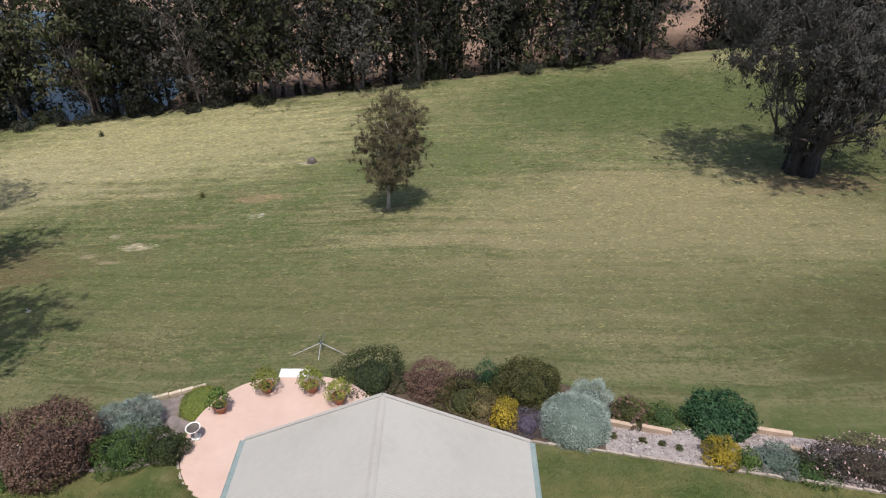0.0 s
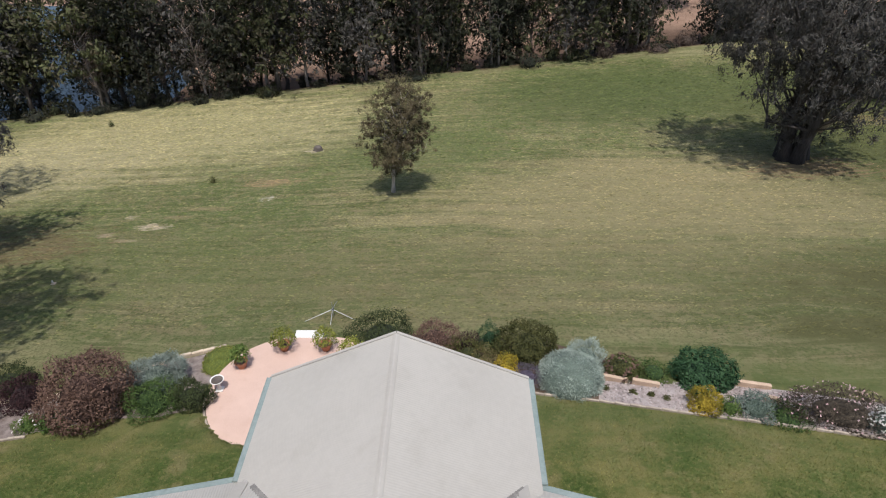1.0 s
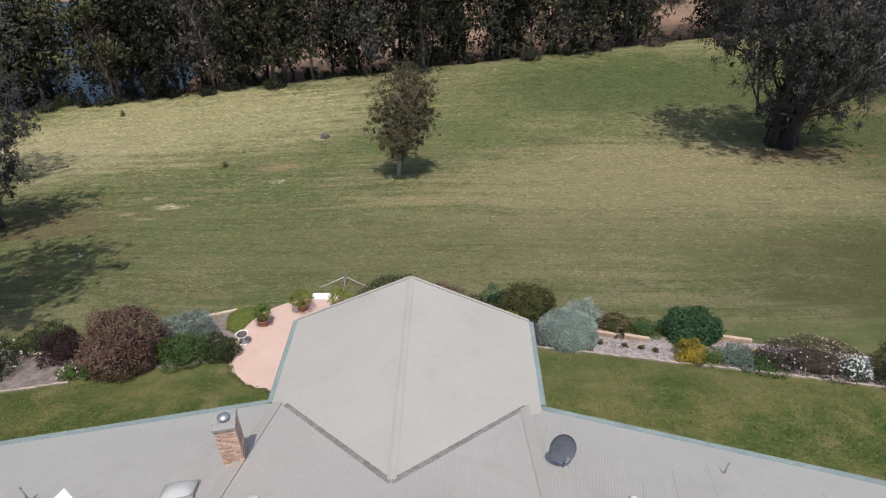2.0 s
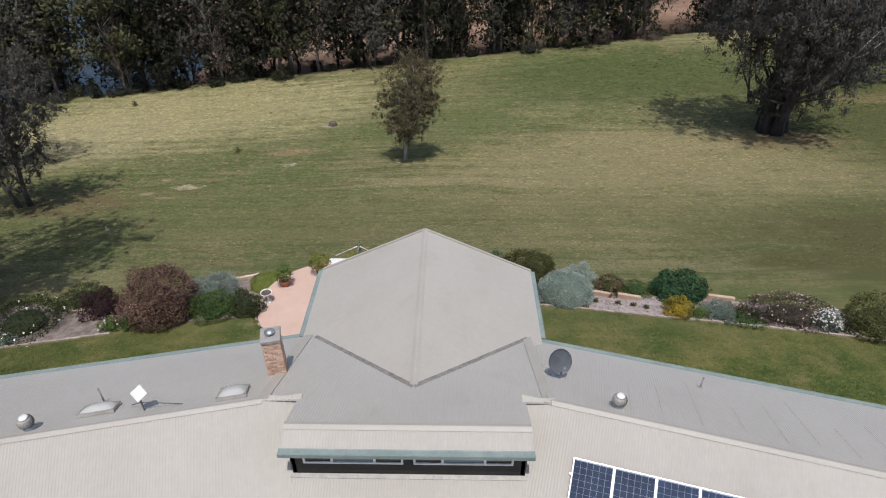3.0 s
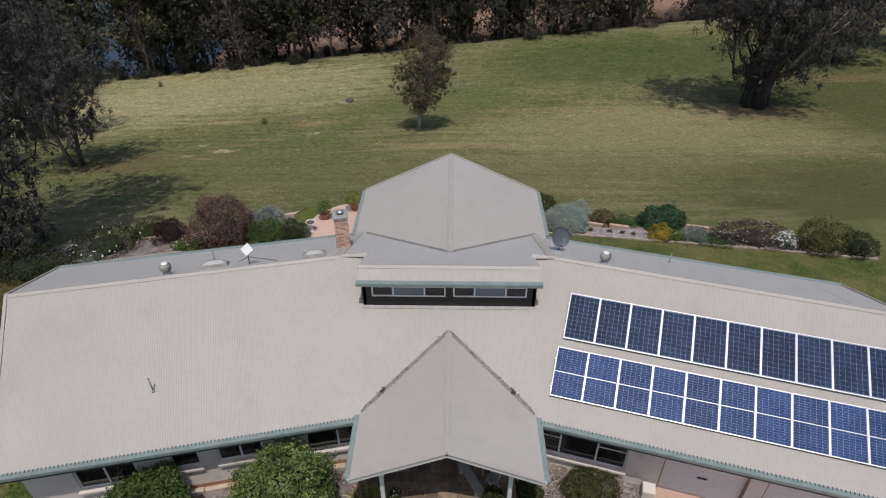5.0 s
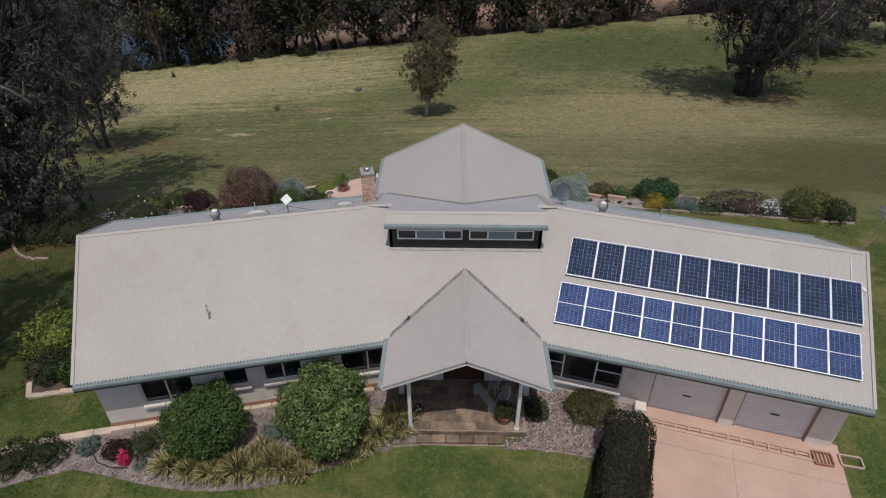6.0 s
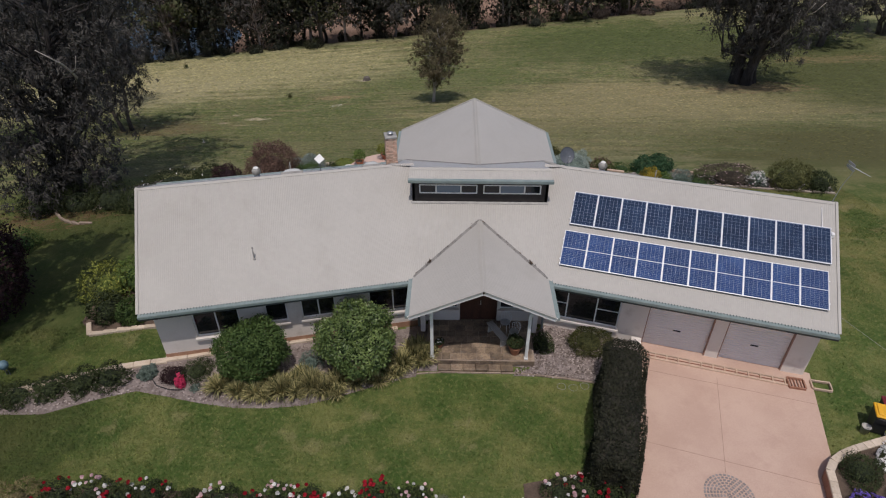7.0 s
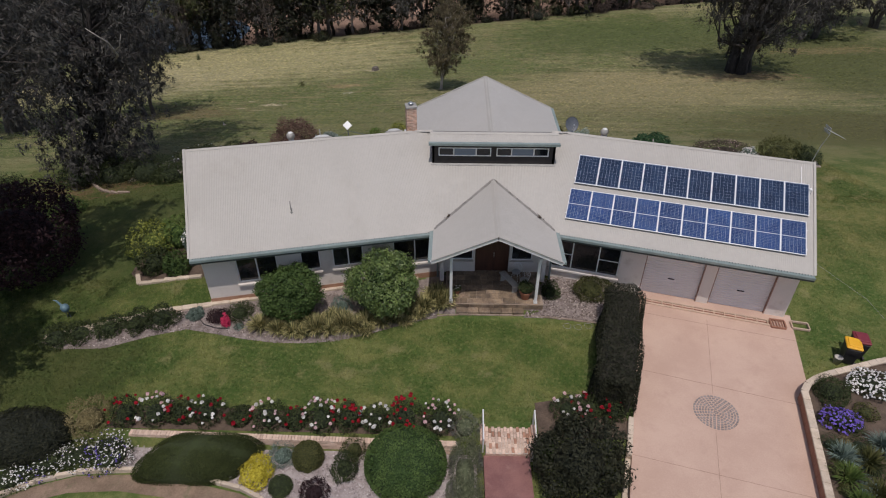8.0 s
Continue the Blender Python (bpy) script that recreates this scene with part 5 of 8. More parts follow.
rng_line = random.Random(5)
k = 0
for row, (gap, off) in enumerate(((3.7, 2.8), (5.4, 9.5), (16.0, 36.0))):
    x = -78.0 - row
    while x < 76:
        xx, yy = x + rng_line.uniform(-2.2, 2.2), 87.6 + 0.165 * x + off + rng_line.uniform(-2.0, 3.0)
        if not (row < 2 and min(abs(xx - 24), abs(xx - 38), abs(xx + 22) + 1.2, abs(xx + 57.5)) < 2.2):
            tree(LINE[rng_line.randrange(6)], xx, yy, ("dense dark tree on the riverside", "tall dark tree on the river bank", "bushy riverside tree with pale trunk")[k % 3], rng_line.uniform(0, 360), rng_line.uniform(0.70, 1.30), "trees along the river", sink=0.4)
        k += 1
        x += gap
bare = tree_meshes(81, 15, 3.8, 0.22, 70, 44, 0.30, LEAF_BROWN, DRYBARK, 0.9, 2, 1.1, 0.2, (0.03, 0), 0.26, None, (0, 0), 0.3, 1)
for bx, off in ((-49.0, 0.8), (-41.0, 4.0), (-35.0, 1.5), (33.0, 3.0), (47.0, 3.0), (-4.0, 3.5)):
    tree(bare, bx, 87.6 + 0.165 * bx + off, "half-bare brown riverside tree with pale trunk", bx * 13, 0.95, "trees along the river")
tree(tree_meshes(82, 17, 4.2, 0.30, 60, 90, 0.30, LEAF_BROWN, PALEBARK, 0.9, 3, 1.2, 0.24, (0.02, 0), 0.40, None, (0, 0), 0.9, 2), -46.0, 87.2, "tall riverside gum with thick pale trunks", 60, 1.0, "trees along the river")
under = random.Random(8)
for i in range(48):
    x = -76 + i * 3.2 + under.uniform(-1.8, 1.8)
    shrub("bush", x, 88.8 + 0.165 * x + under.uniform(-2.2, 3.0), under.uniform(1.0, 2.4), under.uniform(0.8, 2.8), (LEAF_TREELINE, LEAF_TREELINE_B, LEAF_BROWN, LEAF_TREELINE)[under.randrange(4)], "scrubby dark bush at the paddock's edge", 0.32, 620, 0.4, 0.2, 200 + i, group="scrub at the paddock's edge", category="bush", spread=0.9)


# ---- back garden ----
def bed(name, outline, mat, label, z_lift=0.03, grid=0.5):
    """A planting bed that follows the ground: a skin a little above it with a skirt."""
    pts = []
    for p, q in zip(outline, outline[1:] + outline[:1]):
        n = max(1, int(math.dist(p, q) / grid))
        pts += [(p[0] + (q[0] - p[0]) * i / n, p[1] + (q[1] - p[1]) * i / n) for i in range(n)]
    bm = bmesh.new()
    vs = [bm.verts.new((x, y, 0)) for x, y in pts]
    f = bm.faces.new(vs)
    bmesh.ops.triangulate(bm, faces=[f])
    for _ in range(3):
        long = [e for e in bm.edges if e.calc_length() > 0.8]
        if long:
            bmesh.ops.subdivide_edges(bm, edges=long, cuts=1)
            bmesh.ops.triangulate(bm, faces=bm.faces[:])
    border = [v for v in bm.verts if v.is_boundary]
    for v in bm.verts:
        edge_v = v.is_boundary
        v.co.z = height(v.co.x, v.co.y) + (0.012 if edge_v else z_lift + 0.05 * noise.noise((v.co.x * 1.3, v.co.y * 1.3, 3)))
    bmesh.ops.recalc_face_normals(bm, faces=bm.faces[:])
    me = bpy.data.meshes.new(name)
    bm.to_mesh(me)
    bm.free()
    me.materials.append(mat)
    for q in me.polygons:
        q.use_smooth = True
    return tagged(new(name, me), label, "garden bed", "", "structure")


def edging(name, path, label, w=0.16, h=0.14, block=0.62, mat=None, seed=1, lift=0.07, zfun=None):
    """A row of separate edging blocks along a path on the ground, as parts of one border."""
    t = tagged(new(name), label, "garden edging", "", "structure")
    rng = random.Random(seed)
    for p, q in zip(path, path[1:]):
        d = math.dist(p, q)
        n = max(1, round(d / block))
        a = math.atan2(q[1] - p[1], q[0] - p[0])
        for i in range(n):
            f = (i + 0.5) / n
            x, y = p[0] + (q[0] - p[0]) * f, p[1] + (q[1] - p[1]) * f
            z = zfun(x, y) if zfun else height(x, y)
            m = pose(x, y, z + lift - h / 2 + rng.uniform(-0.012, 0.012), rng.uniform(-1, 1), rng.uniform(-1.5, 1.5), math.degrees(a) + rng.uniform(-1.5, 1.5))
            part("edging_block", Build().bevelled(0, 0, 0, d / n - 0.012, w, h * 1.0 + 0.1, 0.02), mat or STONE, t, at=m)
    return t


bed("garden_bed", [(8.0, 14.4), (11.65, 13.55), (14.25, 13.0), (17.85, 12.2), (23.0, 10.9), (23.6, 12.6), (21, 13.9), (17, 14.9), (14.3, 15.5), (10.9, 15.55), (8.4, 16.1)], PINKMULCH, "pale gravel-mulched garden bed behind the house")
bed("garden_bed", [(-0.5, 16.6), (2.5, 15.6), (5.2, 14.95), (8.0, 14.4), (8.4, 16.1), (9.5, 16.9), (8.0, 18.2), (6.4, 19.2), (2, 19.6), (-2.6, 20.2)], SOIL, "dark soil bed packed with shrubs behind the house")
edging("garden_edging", [(4.2, 15.2), (5.2, 14.9), (8.0, 14.34), (11.65, 13.48), (14.25, 12.94), (17.85, 12.12), (22.9, 10.85)], "low dull stone edging between lawn and bed", w=0.09, seed=2, mat=EDGESTONE)
for p, q in (((8.45, 15.95), (9.55, 15.68)), ((9.72, 15.62), (10.85, 15.35)), ((14.1, 15.5), (15.6, 15.2)), ((14.9, 14.4), (15.5, 14.25))):
    cx, cy = (p[0] + q[0]) / 2, (p[1] + q[1]) / 2
    s = thing("timber_sleeper", cx, cy, height(cx, cy) - 0.05, "pale timber sleeper edging the back of the bed", "sleeper", "sleepers behind the bed", math.degrees(math.atan2(q[1] - p[1], q[0] - p[0])))
    part("beam", Build().bevelled(0, 0, 0.16, math.dist(p, q), 0.18, 0.36, 0.015), TIMBER, s)
bed("garden_bed", [(-24.5, 10.2), (-20.8, 11.5), (-17.4, 11.95), (-15.9, 12.2), (-14.6, 12.7), (-12.6, 13.3), (-10.6, 13.4), (-9.3, 13.9), (-9.35, 15.5), (-8.6, 18.2), (-9.8, 18.6), (-13, 17.0), (-16.2, 14.6), (-18.8, 14.6), (-22, 16.0), (-25, 14)], MULCH, "mulched shrub bed beside the patio")
edging("garden_edging", [(-24.4, 10.1), (-20.8, 11.42), (-17.4, 11.87), (-15.4, 12.2)], "low dull stone edging of the shrub bed", w=0.10, seed=3, mat=EDGESTONE)
edging("garden_edging", [(-19.0, 14.7), (-16.2, 14.6), (-14.5, 15.6), (-11.6, 17.9), (-9.6, 18.8)], "low pale stone edging at the back of the shrub bed", seed=4, lift=0.16, h=0.24)

shrub("shrub", -13.55, 13.8, 2.1, 3.3, LEAF_RED, "large rounded red-brown shrub", 0.13, 8000, 0.5, 0.08, 2)
shrub("shrub", -11.6, 15.7, 1.45, 1.65, LEAF_SILVER, "silver-grey spiky shrub beside the patio", 0.20, 6500, 0.14, 0.06, 3, spread=0.5, spiky=True)
shrub("shrub", -11.0, 14.0, 1.35, 1.55, LEAF_GREEN, "dense clipped green shrub beside the patio", 0.09, 3600, 0.5, 0.05, 4)
shrub("shrub", -9.45, 14.3, 1.0, 1.4, LEAF_DARK, "dark green shrub beside the patio", 0.10, 2400, 0.5, 0.08, 5)
shrub("shrub", -17.0, 14.6, 1.3, 1.35, LEAF_MAROON, "dark purple-leaved shrub in the bed", 0.11, 2200, 0.5, 0.09, 6)
shrub("shrub", -15.6, 12.75, 0.6, 0.75, LEAF_LIGHT, "small light green plant with white flowers", 0.10, 700, 0.5, 0.15, 7, flowers=(PETAL_WHITE, 22, 0.07))
shrub("shrub", -14.6, 12.75, 0.55, 0.85, LEAF_GREEN, "small green shrub by the edging", 0.10, 800, 0.5, 0.12, 8)
shrub("shrub", -20.4, 13.3, 2.1, 1.4, LEAF_DARK, "dark rose shrub with scattered white flowers", 0.12, 3200, 0.5, 0.12, 9, flowers=(PETAL_WHITE, 26, 0.09))
shrub("shrub", -18.7, 15.7, 1.5, 1.05, LEAF_DARK, "low dark green mound behind the roses", 0.10, 2600, 0.5, 0.06, 10)
shrub("shrub", -20.6, 11.9, 0.7, 0.5, LEAF_GREYGREEN, "low grey-green plant by the edging", 0.11, 700, 0.4, 0.12, 11)
shrub("ground_cover", -9.3, 17.3, 0.95, 0.45, LEAF_LIME, "bright lime ground cover beside the patio", 0.08, 1500, 0.5, 0.04, 12, ry=1.1, category="ground cover", ground_z=-2.6)
shrub("shrub", -1.75, 18.9, 1.9, 1.85, LEAF_DARK, "broad dark grey-green shrub behind the house", 0.12, 3800, 0.45, 0.10, 13)
shrub("shrub", 0.9, 18.4, 1.42, 2.0, LEAF_RED, "rounded russet shrub in the bed", 0.11, 2800, 0.5, 0.09, 14)
shrub("shrub", 2.55, 18.6, 0.8, 1.0, LEAF_MAROON, "small maroon shrub in the bed", 0.10, 900, 0.5, 0.1, 15)
shrub("shrub", 2.5, 17.2, 1.3, 1.4, LEAF_OLIVE, "olive feathery shrub in the bed", 0.14, 1900, 0.3, 0.14, 16, upright=0.5)
shrub("shrub", 3.2, 16.75, 0.9, 1.15, LEAF_TAN, "tan grassy shrub in the bed", 0.13, 1000, 0.3, 0.14, 17, upright=0.5)
shrub("conifer", 3.6, 18.7, 0.75, 1.65, LEAF_DEEP, "small dark green conifer", 0.10, 1300, 0.35, 0.08, 18, category="conifer")
shrub("shrub", 5.4, 18.0, 1.85, 1.75, LEAF_OLIVE, "large rounded olive-brown shrub", 0.13, 5000, 0.5, 0.07, 19)
shrub("shrub", 4.15, 16.2, 0.75, 1.45, LEAF_GOLD, "golden yellow shrub among others", 0.11, 1300, 0.5, 0.11, 20)
shrub("shrub", 5.05, 15.75, 0.9, 1.0, LEAF_PURPLE, "purple lavender shrub in the bed", 0.10, 1300, 0.3, 0.08, 21, upright=0.4)
shrub("shrub", 7.0, 15.75, 1.55, 1.4, LEAF_SILVER, "large silver-grey rounded shrub in the bed", 0.15, 6500, 0.15, 0.045, 22, spread=0.55, spiky=True)
shrub("shrub", 7.9, 17.2, 1.2, 1.4, LEAF_SILVER, "silver-grey rounded shrub in the bed", 0.15, 3800, 0.15, 0.05, 23, spread=0.55, spiky=True)
shrub("shrub", 9.5, 16.5, 1.0, 0.95, LEAF_OLIVE, "low brown-tipped shrub by the sleepers", 0.11, 1300, 0.5, 0.11, 24, flowers=(LEAF_RED, 60, 0.12))
shrub("shrub", 10.9, 16.3, 0.95, 0.6, LEAF_GREEN, "low green plant by the sleepers", 0.10, 800, 0.5, 0.1, 25)
shrub("shrub", 13.0, 15.95, 1.6, 1.2, LEAF_DEEP, "dense deep green rounded shrub", 0.17, 3600, 0.42, 0.06, 26, droop=0.5)
shrub("shrub", 12.3, 13.95, 0.85, 0.95, LEAF_GOLD, "golden yellow shrub by the edging", 0.11, 1500, 0.5, 0.10, 27)
shrub("shrub", 13.2, 13.7, 0.6, 0.7, LEAF_LIGHT, "small bright green shrub by the edging", 0.10, 600, 0.5, 0.12, 28)
shrub("shrub", 14.2, 13.65, 0.95, 0.95, LEAF_GREYGREEN, "grey-green mounded shrub by the edging", 0.11, 1600, 0.4, 0.06, 29)
shrub("shrub", 15.3, 13.2, 1.05, 0.6, LEAF_GREEN, "low spreading green plant in the bed", 0.10, 1000, 0.5, 0.08, 30)
shrub("shrub", 17.4, 13.2, 2.5, 1.45, LEAF_PINKISH, "wide brownish shrub flecked with pink flowers", 0.11, 5200, 0.4, 0.14, 31, ry=1.3, flowers=(PETAL_PINK, 120, 0.06), turn=-15)
shrub("shrub", 18.7, 12.6, 0.75, 1.1, LEAF_GREYGREEN, "shrub covered with white flowers", 0.10, 1300, 0.4, 0.10, 32, flowers=(PETAL_WHITE, 200, 0.07))
shrub("shrub", 20.6, 12.3, 1.7, 2.0, LEAF_OLIVE, "tall dark green shrub in the bed", 0.13, 3400, 0.5, 0.12, 33)
shrub("shrub", 22.3, 11.7, 1.1, 1.5, LEAF_DARK, "dark green shrub at the end of the bed", 0.12, 1800, 0.5, 0.12, 34)
for i, (x, y) in enumerate(((8.5, 15.2), (9.6, 14.95), (10.3, 14.75), (10.9, 14.5))):
    shrub("small_plant", x, y, 0.18, 0.25, LEAF_OLIVE, "small young plant in gravel mulch", 0.09, 90, 0.4, 0.15, 40 + i, group="young plants in the gravel", category="plant")
for i, (x, y) in enumerate(((9.0, 6.2), (10.6, 5.7), (12.3, 5.2), (13.4, 5.0))):
    shrub("shrub", x + 0.5, y + 0.9, 0.7, 0.7, (LEAF_GOLD, LEAF_LIGHT, LEAF_TAN, LEAF_GOLD)[i], "low golden-green shrub against the back wall", 0.10, 700, 0.5, 0.14, 50 + i)


def pot_plant(x, y, z, r, h, mat, label, seed, pr=0.28, ph=0.4, blossom=None):
    t = thing("potted_plant", x, y, z, label, "potted plant")
    pot = part("pot", Build().lathe([(pr * 0.62, 0), (pr * 0.75, ph * 0.3), (pr * 0.95, ph * 0.75), (pr, ph * 0.84), (pr * 1.1, ph * 0.86), (pr * 1.12, ph), (pr * 0.96, ph), (pr * 0.93, ph * 0.88)], 24), TERRA, t, "round terracotta pot", True)
    part("soil", Build().lathe([(pr * 0.92, ph * 0.86), (pr * 0.5, ph * 0.9), (0.02, ph * 0.9)], 16), SOIL, pot)
    rng = np.random.default_rng(seed)
    d = lumpy_dirs(700, rng, -0.6)
    c = d * rng.uniform(0.6, 1.0, (len(d), 1)) * lump(d, seed, 0.12)[:, None] * np.array([r, r, h / 2]) + np.array([0, 0, ph + h * 0.45])
    part("foliage", leaves("foliage", c, d, 0.11 if r > 0.25 else 0.07, 0.5, mat, rng, 0.8), mat, t)
    if blossom:
        tagged(part("blossom", leaves("blossom", c[:26] + [0, 0, 0.03], d[:26] + [0, 0, 0.6], 0.07, 0.9, blossom, rng, 0.3), None, t), "", "", "", "stuff")
    part("stem", Build().tube([(0, 0, ph * 0.8), (0.02, 0, ph + h * 0.2), (0, 0.03, ph + h * 0.6)], [0.03, 0.025, 0.012], 6), BARK, t)
    return t


pot_plant(-6.24, 17.65, PATIO_Z, 0.66, 0.8, LEAF_LIME, "terracotta pot with a lime-green shrub on the patio", 71)
pot_plant(-4.26, 17.67, PATIO_Z, 0.62, 0.85, LEAF_LIME, "terracotta pot with a taller lime-green shrub on the patio", 72)
pot_plant(-2.95, 17.05, PATIO_Z, 0.62, 0.75, LEAF_LIME, "terracotta pot with a lime shrub near the back wing", 73)
pot_plant(-7.95, 16.5, PATIO_Z, 0.50, 0.95, LEAF_LIGHT, "terracotta pot with a loose green shrub at the patio's edge", 74)

bb = thing("bird_bath", -8.55, 15.12, PATIO_Z, "white pedestal bird bath with a wide shallow bowl", "bird bath")
bb.matrix_basis = bb.matrix_basis @ Matrix.Diagonal((0.78, 0.78, 0.72, 1))
part("base", Build().bevelled(0, 0, 0.05, 0.42, 0.42, 0.10, 0.015), WHITE, bb)
part("pedestal", Build().lathe([(0.16, 0.1), (0.13, 0.16), (0.09, 0.3), (0.08, 0.5), (0.12, 0.68), (0.17, 0.74)], 18), WHITE, bb, "", True)
bowl = part("bowl", Build().lathe([(0.15, 0.74), (0.32, 0.80), (0.38, 0.88), (0.385, 0.90), (0.35, 0.90), (0.30, 0.83), (0.02, 0.79)], 28), WHITE, bb, "", True)
part("water", Build().lathe([(0.325, 0.865), (0.02, 0.866)], 28), BARK, bowl, "dark water in the bowl")

hoist = thing("clothes_hoist", -4.8, 21.9, height(-4.8, 21.9), "folded metal rotary clothes line on the lawn", "clothes line")
part("mast", Build().tube([(0, 0, -0.1), (0, 0, 1.0)], [0.03, 0.024], 8), STEEL, hoist)
part("hub", Build().lathe([(0.05, 0.42), (0.08, 0.46), (0.08, 0.54), (0.05, 0.58)], 10), DARKSTEEL, hoist)
for a in (205, 335, 90, 270):
    c, s = math.cos(radians(a)), math.sin(radians(a))
    part("arm", Build().tube([(c * 0.05, s * 0.05, 0.5), (c * 0.9, s * 0.7, 0.28), (c * 1.65, s * 1.2, 0.06)], [0.022, 0.018, 0.014], 6), STEEL, hoist)


# ---- on the roof ----
CELLS = {}


def panel_meshes(kind):
    """Solar panel 1.01 x 1.66 m, its middle at the origin, lying flat."""
    if kind in CELLS:
        return CELLS[kind]
    w, l = 1.012, 1.66
    fr = Build()
    for cx, cy, sx, sy in ((0, l / 2 - 0.013, w, 0.026), (0, -l / 2 + 0.013, w, 0.026), (w / 2 - 0.011, 0, 0.022, l - 0.052), (-w / 2 + 0.011, 0, 0.022, l - 0.052)):
        fr.box(cx, cy, 0.0, sx, sy, 0.04)
    if kind == "half":
        fr.box(0, 0, 0.008, w - 0.056, 0.014, 0.012)
    back = Build().box(0, 0, 0.0, w - 0.044, l - 0.052, 0.02)
    cell = Build()
    cols, rows = 6, (10 if kind == "full" else 20)
    W, L = w - 0.07, l - 0.09
    for i in range(cols):
        for j in range(rows):
            gap = 0.0 if kind == "full" else (0.018 if j >= rows // 2 else -0.018)
            x, y = -W / 2 + W * (i + 0.5) / cols, (-L / 2 + L * (j + 0.5) / rows) * 0.985 + gap
            cx, cy = W / cols - 0.008, L / rows - 0.008
            cell.add([(x - cx / 2, y - cy / 2, 0.013), (x + cx / 2, y - cy / 2, 0.013), (x + cx / 2, y + cy / 2, 0.013), (x - cx / 2, y + cy / 2, 0.013)], [(0, 1, 2, 3)])
    CELLS[kind] = (fr.mesh("frame", ALU), back.mesh("backsheet", GRIDLINE), cell.mesh("cell_sheet", CELL_A if kind == "full" else CELL_B))
    return CELLS[kind]


def solar_panel(kind, a, n):
    f, b, c = panel_meshes(kind)
    zf = r_front(a, n) + 0.12
    t = tagged(new("solar_panel"), "dark blue framed solar panel on rails over the roof" if kind == "full" else "bright blue split-cell solar panel on rails over the roof", "solar panel",
               "upper row of solar panels" if kind == "full" else "lower row of solar panels")
    t.empty_display_size = 0.2
    t.matrix_basis = Matrix.Translation(place(RIGHT, a, n, zf)) @ pose(0, 0, 0, 0, 0, RIGHT) @ pose(0, 0, 0, math.degrees(math.atan(PITCH)), 0, 0)
    part("frame", f, None, t)
    part("backsheet", b, None, t)
    tagged(part("cell_sheet", c, None, t), "", "", "", "stuff")


def panel_rail(a0, a1, n):
    t = thing("mounting_rail", 0, 0, 0, "aluminium rail carrying the solar panels", "rail", "rails under the solar panels")
    t.matrix_basis = Matrix.Translation(place(RIGHT, (a0 + a1) / 2, n, r_front(0, n) + 0.012)) @ pose(0, 0, 0, 0, 0, RIGHT) @ pose(0, 0, 0, math.degrees(math.atan(PITCH)), 0, 0)
    part("rail", Build().box(0, 0, 0.035, a1 - a0, 0.04, 0.07), ALU, t)


for kind, a0, nt, nb in (("full", 3.88, 1.80, 0.34), ("half", 3.77, 0.05, -1.43)):
    nm = (nt + nb) / 2
    for i in range(10):
        solar_panel(kind, a0 + 0.51 + i * 1.019, nm)
    panel_rail(a0 - 0.04, a0 + 10.24, nm + 0.42)
    panel_rail(a0 - 0.04, a0 + 10.24, nm - 0.42)
iso = thing("isolator_box", *place(RIGHT, 14.12, 1.55, r_front(0, 1.55)), "small white electrical isolator box beside the panels", "electrical box", "", RIGHT)
part("box", Build().bevelled(0, 0, 0.09, 0.12, 0.2, 0.17, 0.01), WHITE, iso)
part("conduit", Build().tube([(-0.35, 1.15, 0.63), (-0.35, 0.3, 0.2)], [0.018, 0.018], 6), WHITE, iso, "white conduit")


def whirlybird(turn, a, n, zf, label):
    p = place(turn, a, n, zf(a, n))
    t = thing("roof_ventilator", p.x, p.y, p.z - 0.08, label, "roof ventilator", "spinning roof ventilators")
    t.matrix_basis = t.matrix_basis @ Matrix.Diagonal((0.84, 0.84, 0.84, 1))
    part("base", Build().lathe([(0.20, 0), (0.17, 0.12), (0.15, 0.26)], 20), STEEL, t, "", True)
    vane = Build()
    for i in range(20):
        a0 = 2 * math.pi * i / 20
        pts = []
        for k in range(7):
            e = -1 + 2 * k / 6
            r = 0.08 + 0.16 * math.sqrt(max(0, 1 - e * e * 0.85))
            for da, dr in ((0, 0), (0.34, -0.022)):
                pts.append((math.cos(a0 + da + 0.25 * e) * (r + dr), math.sin(a0 + da + 0.25 * e) * (r + dr), 0.45 + 0.19 * e))
        vane.add(pts, [(2 * k, 2 * k + 1, 2 * k + 3, 2 * k + 2) for k in range(6)])
    part("vanes", vane, VANE, t, "ribbed pale metal vanes")
    part("cap", Build().lathe([(0.15, 0.63), (0.12, 0.67), (0.03, 0.69)], 20), WHITE, t, "", True)


whirlybird(LEFT, -9.45, 3.25, l_back, "pale ribbed spinning ventilator near the ridge")
whirlybird(RIGHT, 4.85, 3.55, r_back, "pale ribbed spinning ventilator behind the ridge")

chim = thing("chimney", -4.2, 3.95, 4.3, "square salmon-brick chimney with a metal flue cap", "chimney", "", LEFT)
chim.matrix_basis = chim.matrix_basis @ Matrix.Diagonal((0.88, 0.88, 0.92, 1))
part("mortar_core", Build().box(0, 0, 1.05, 0.56, 0.56, 2.1), MORTAR, chim, "pale mortar core")
br = random.Random(3)
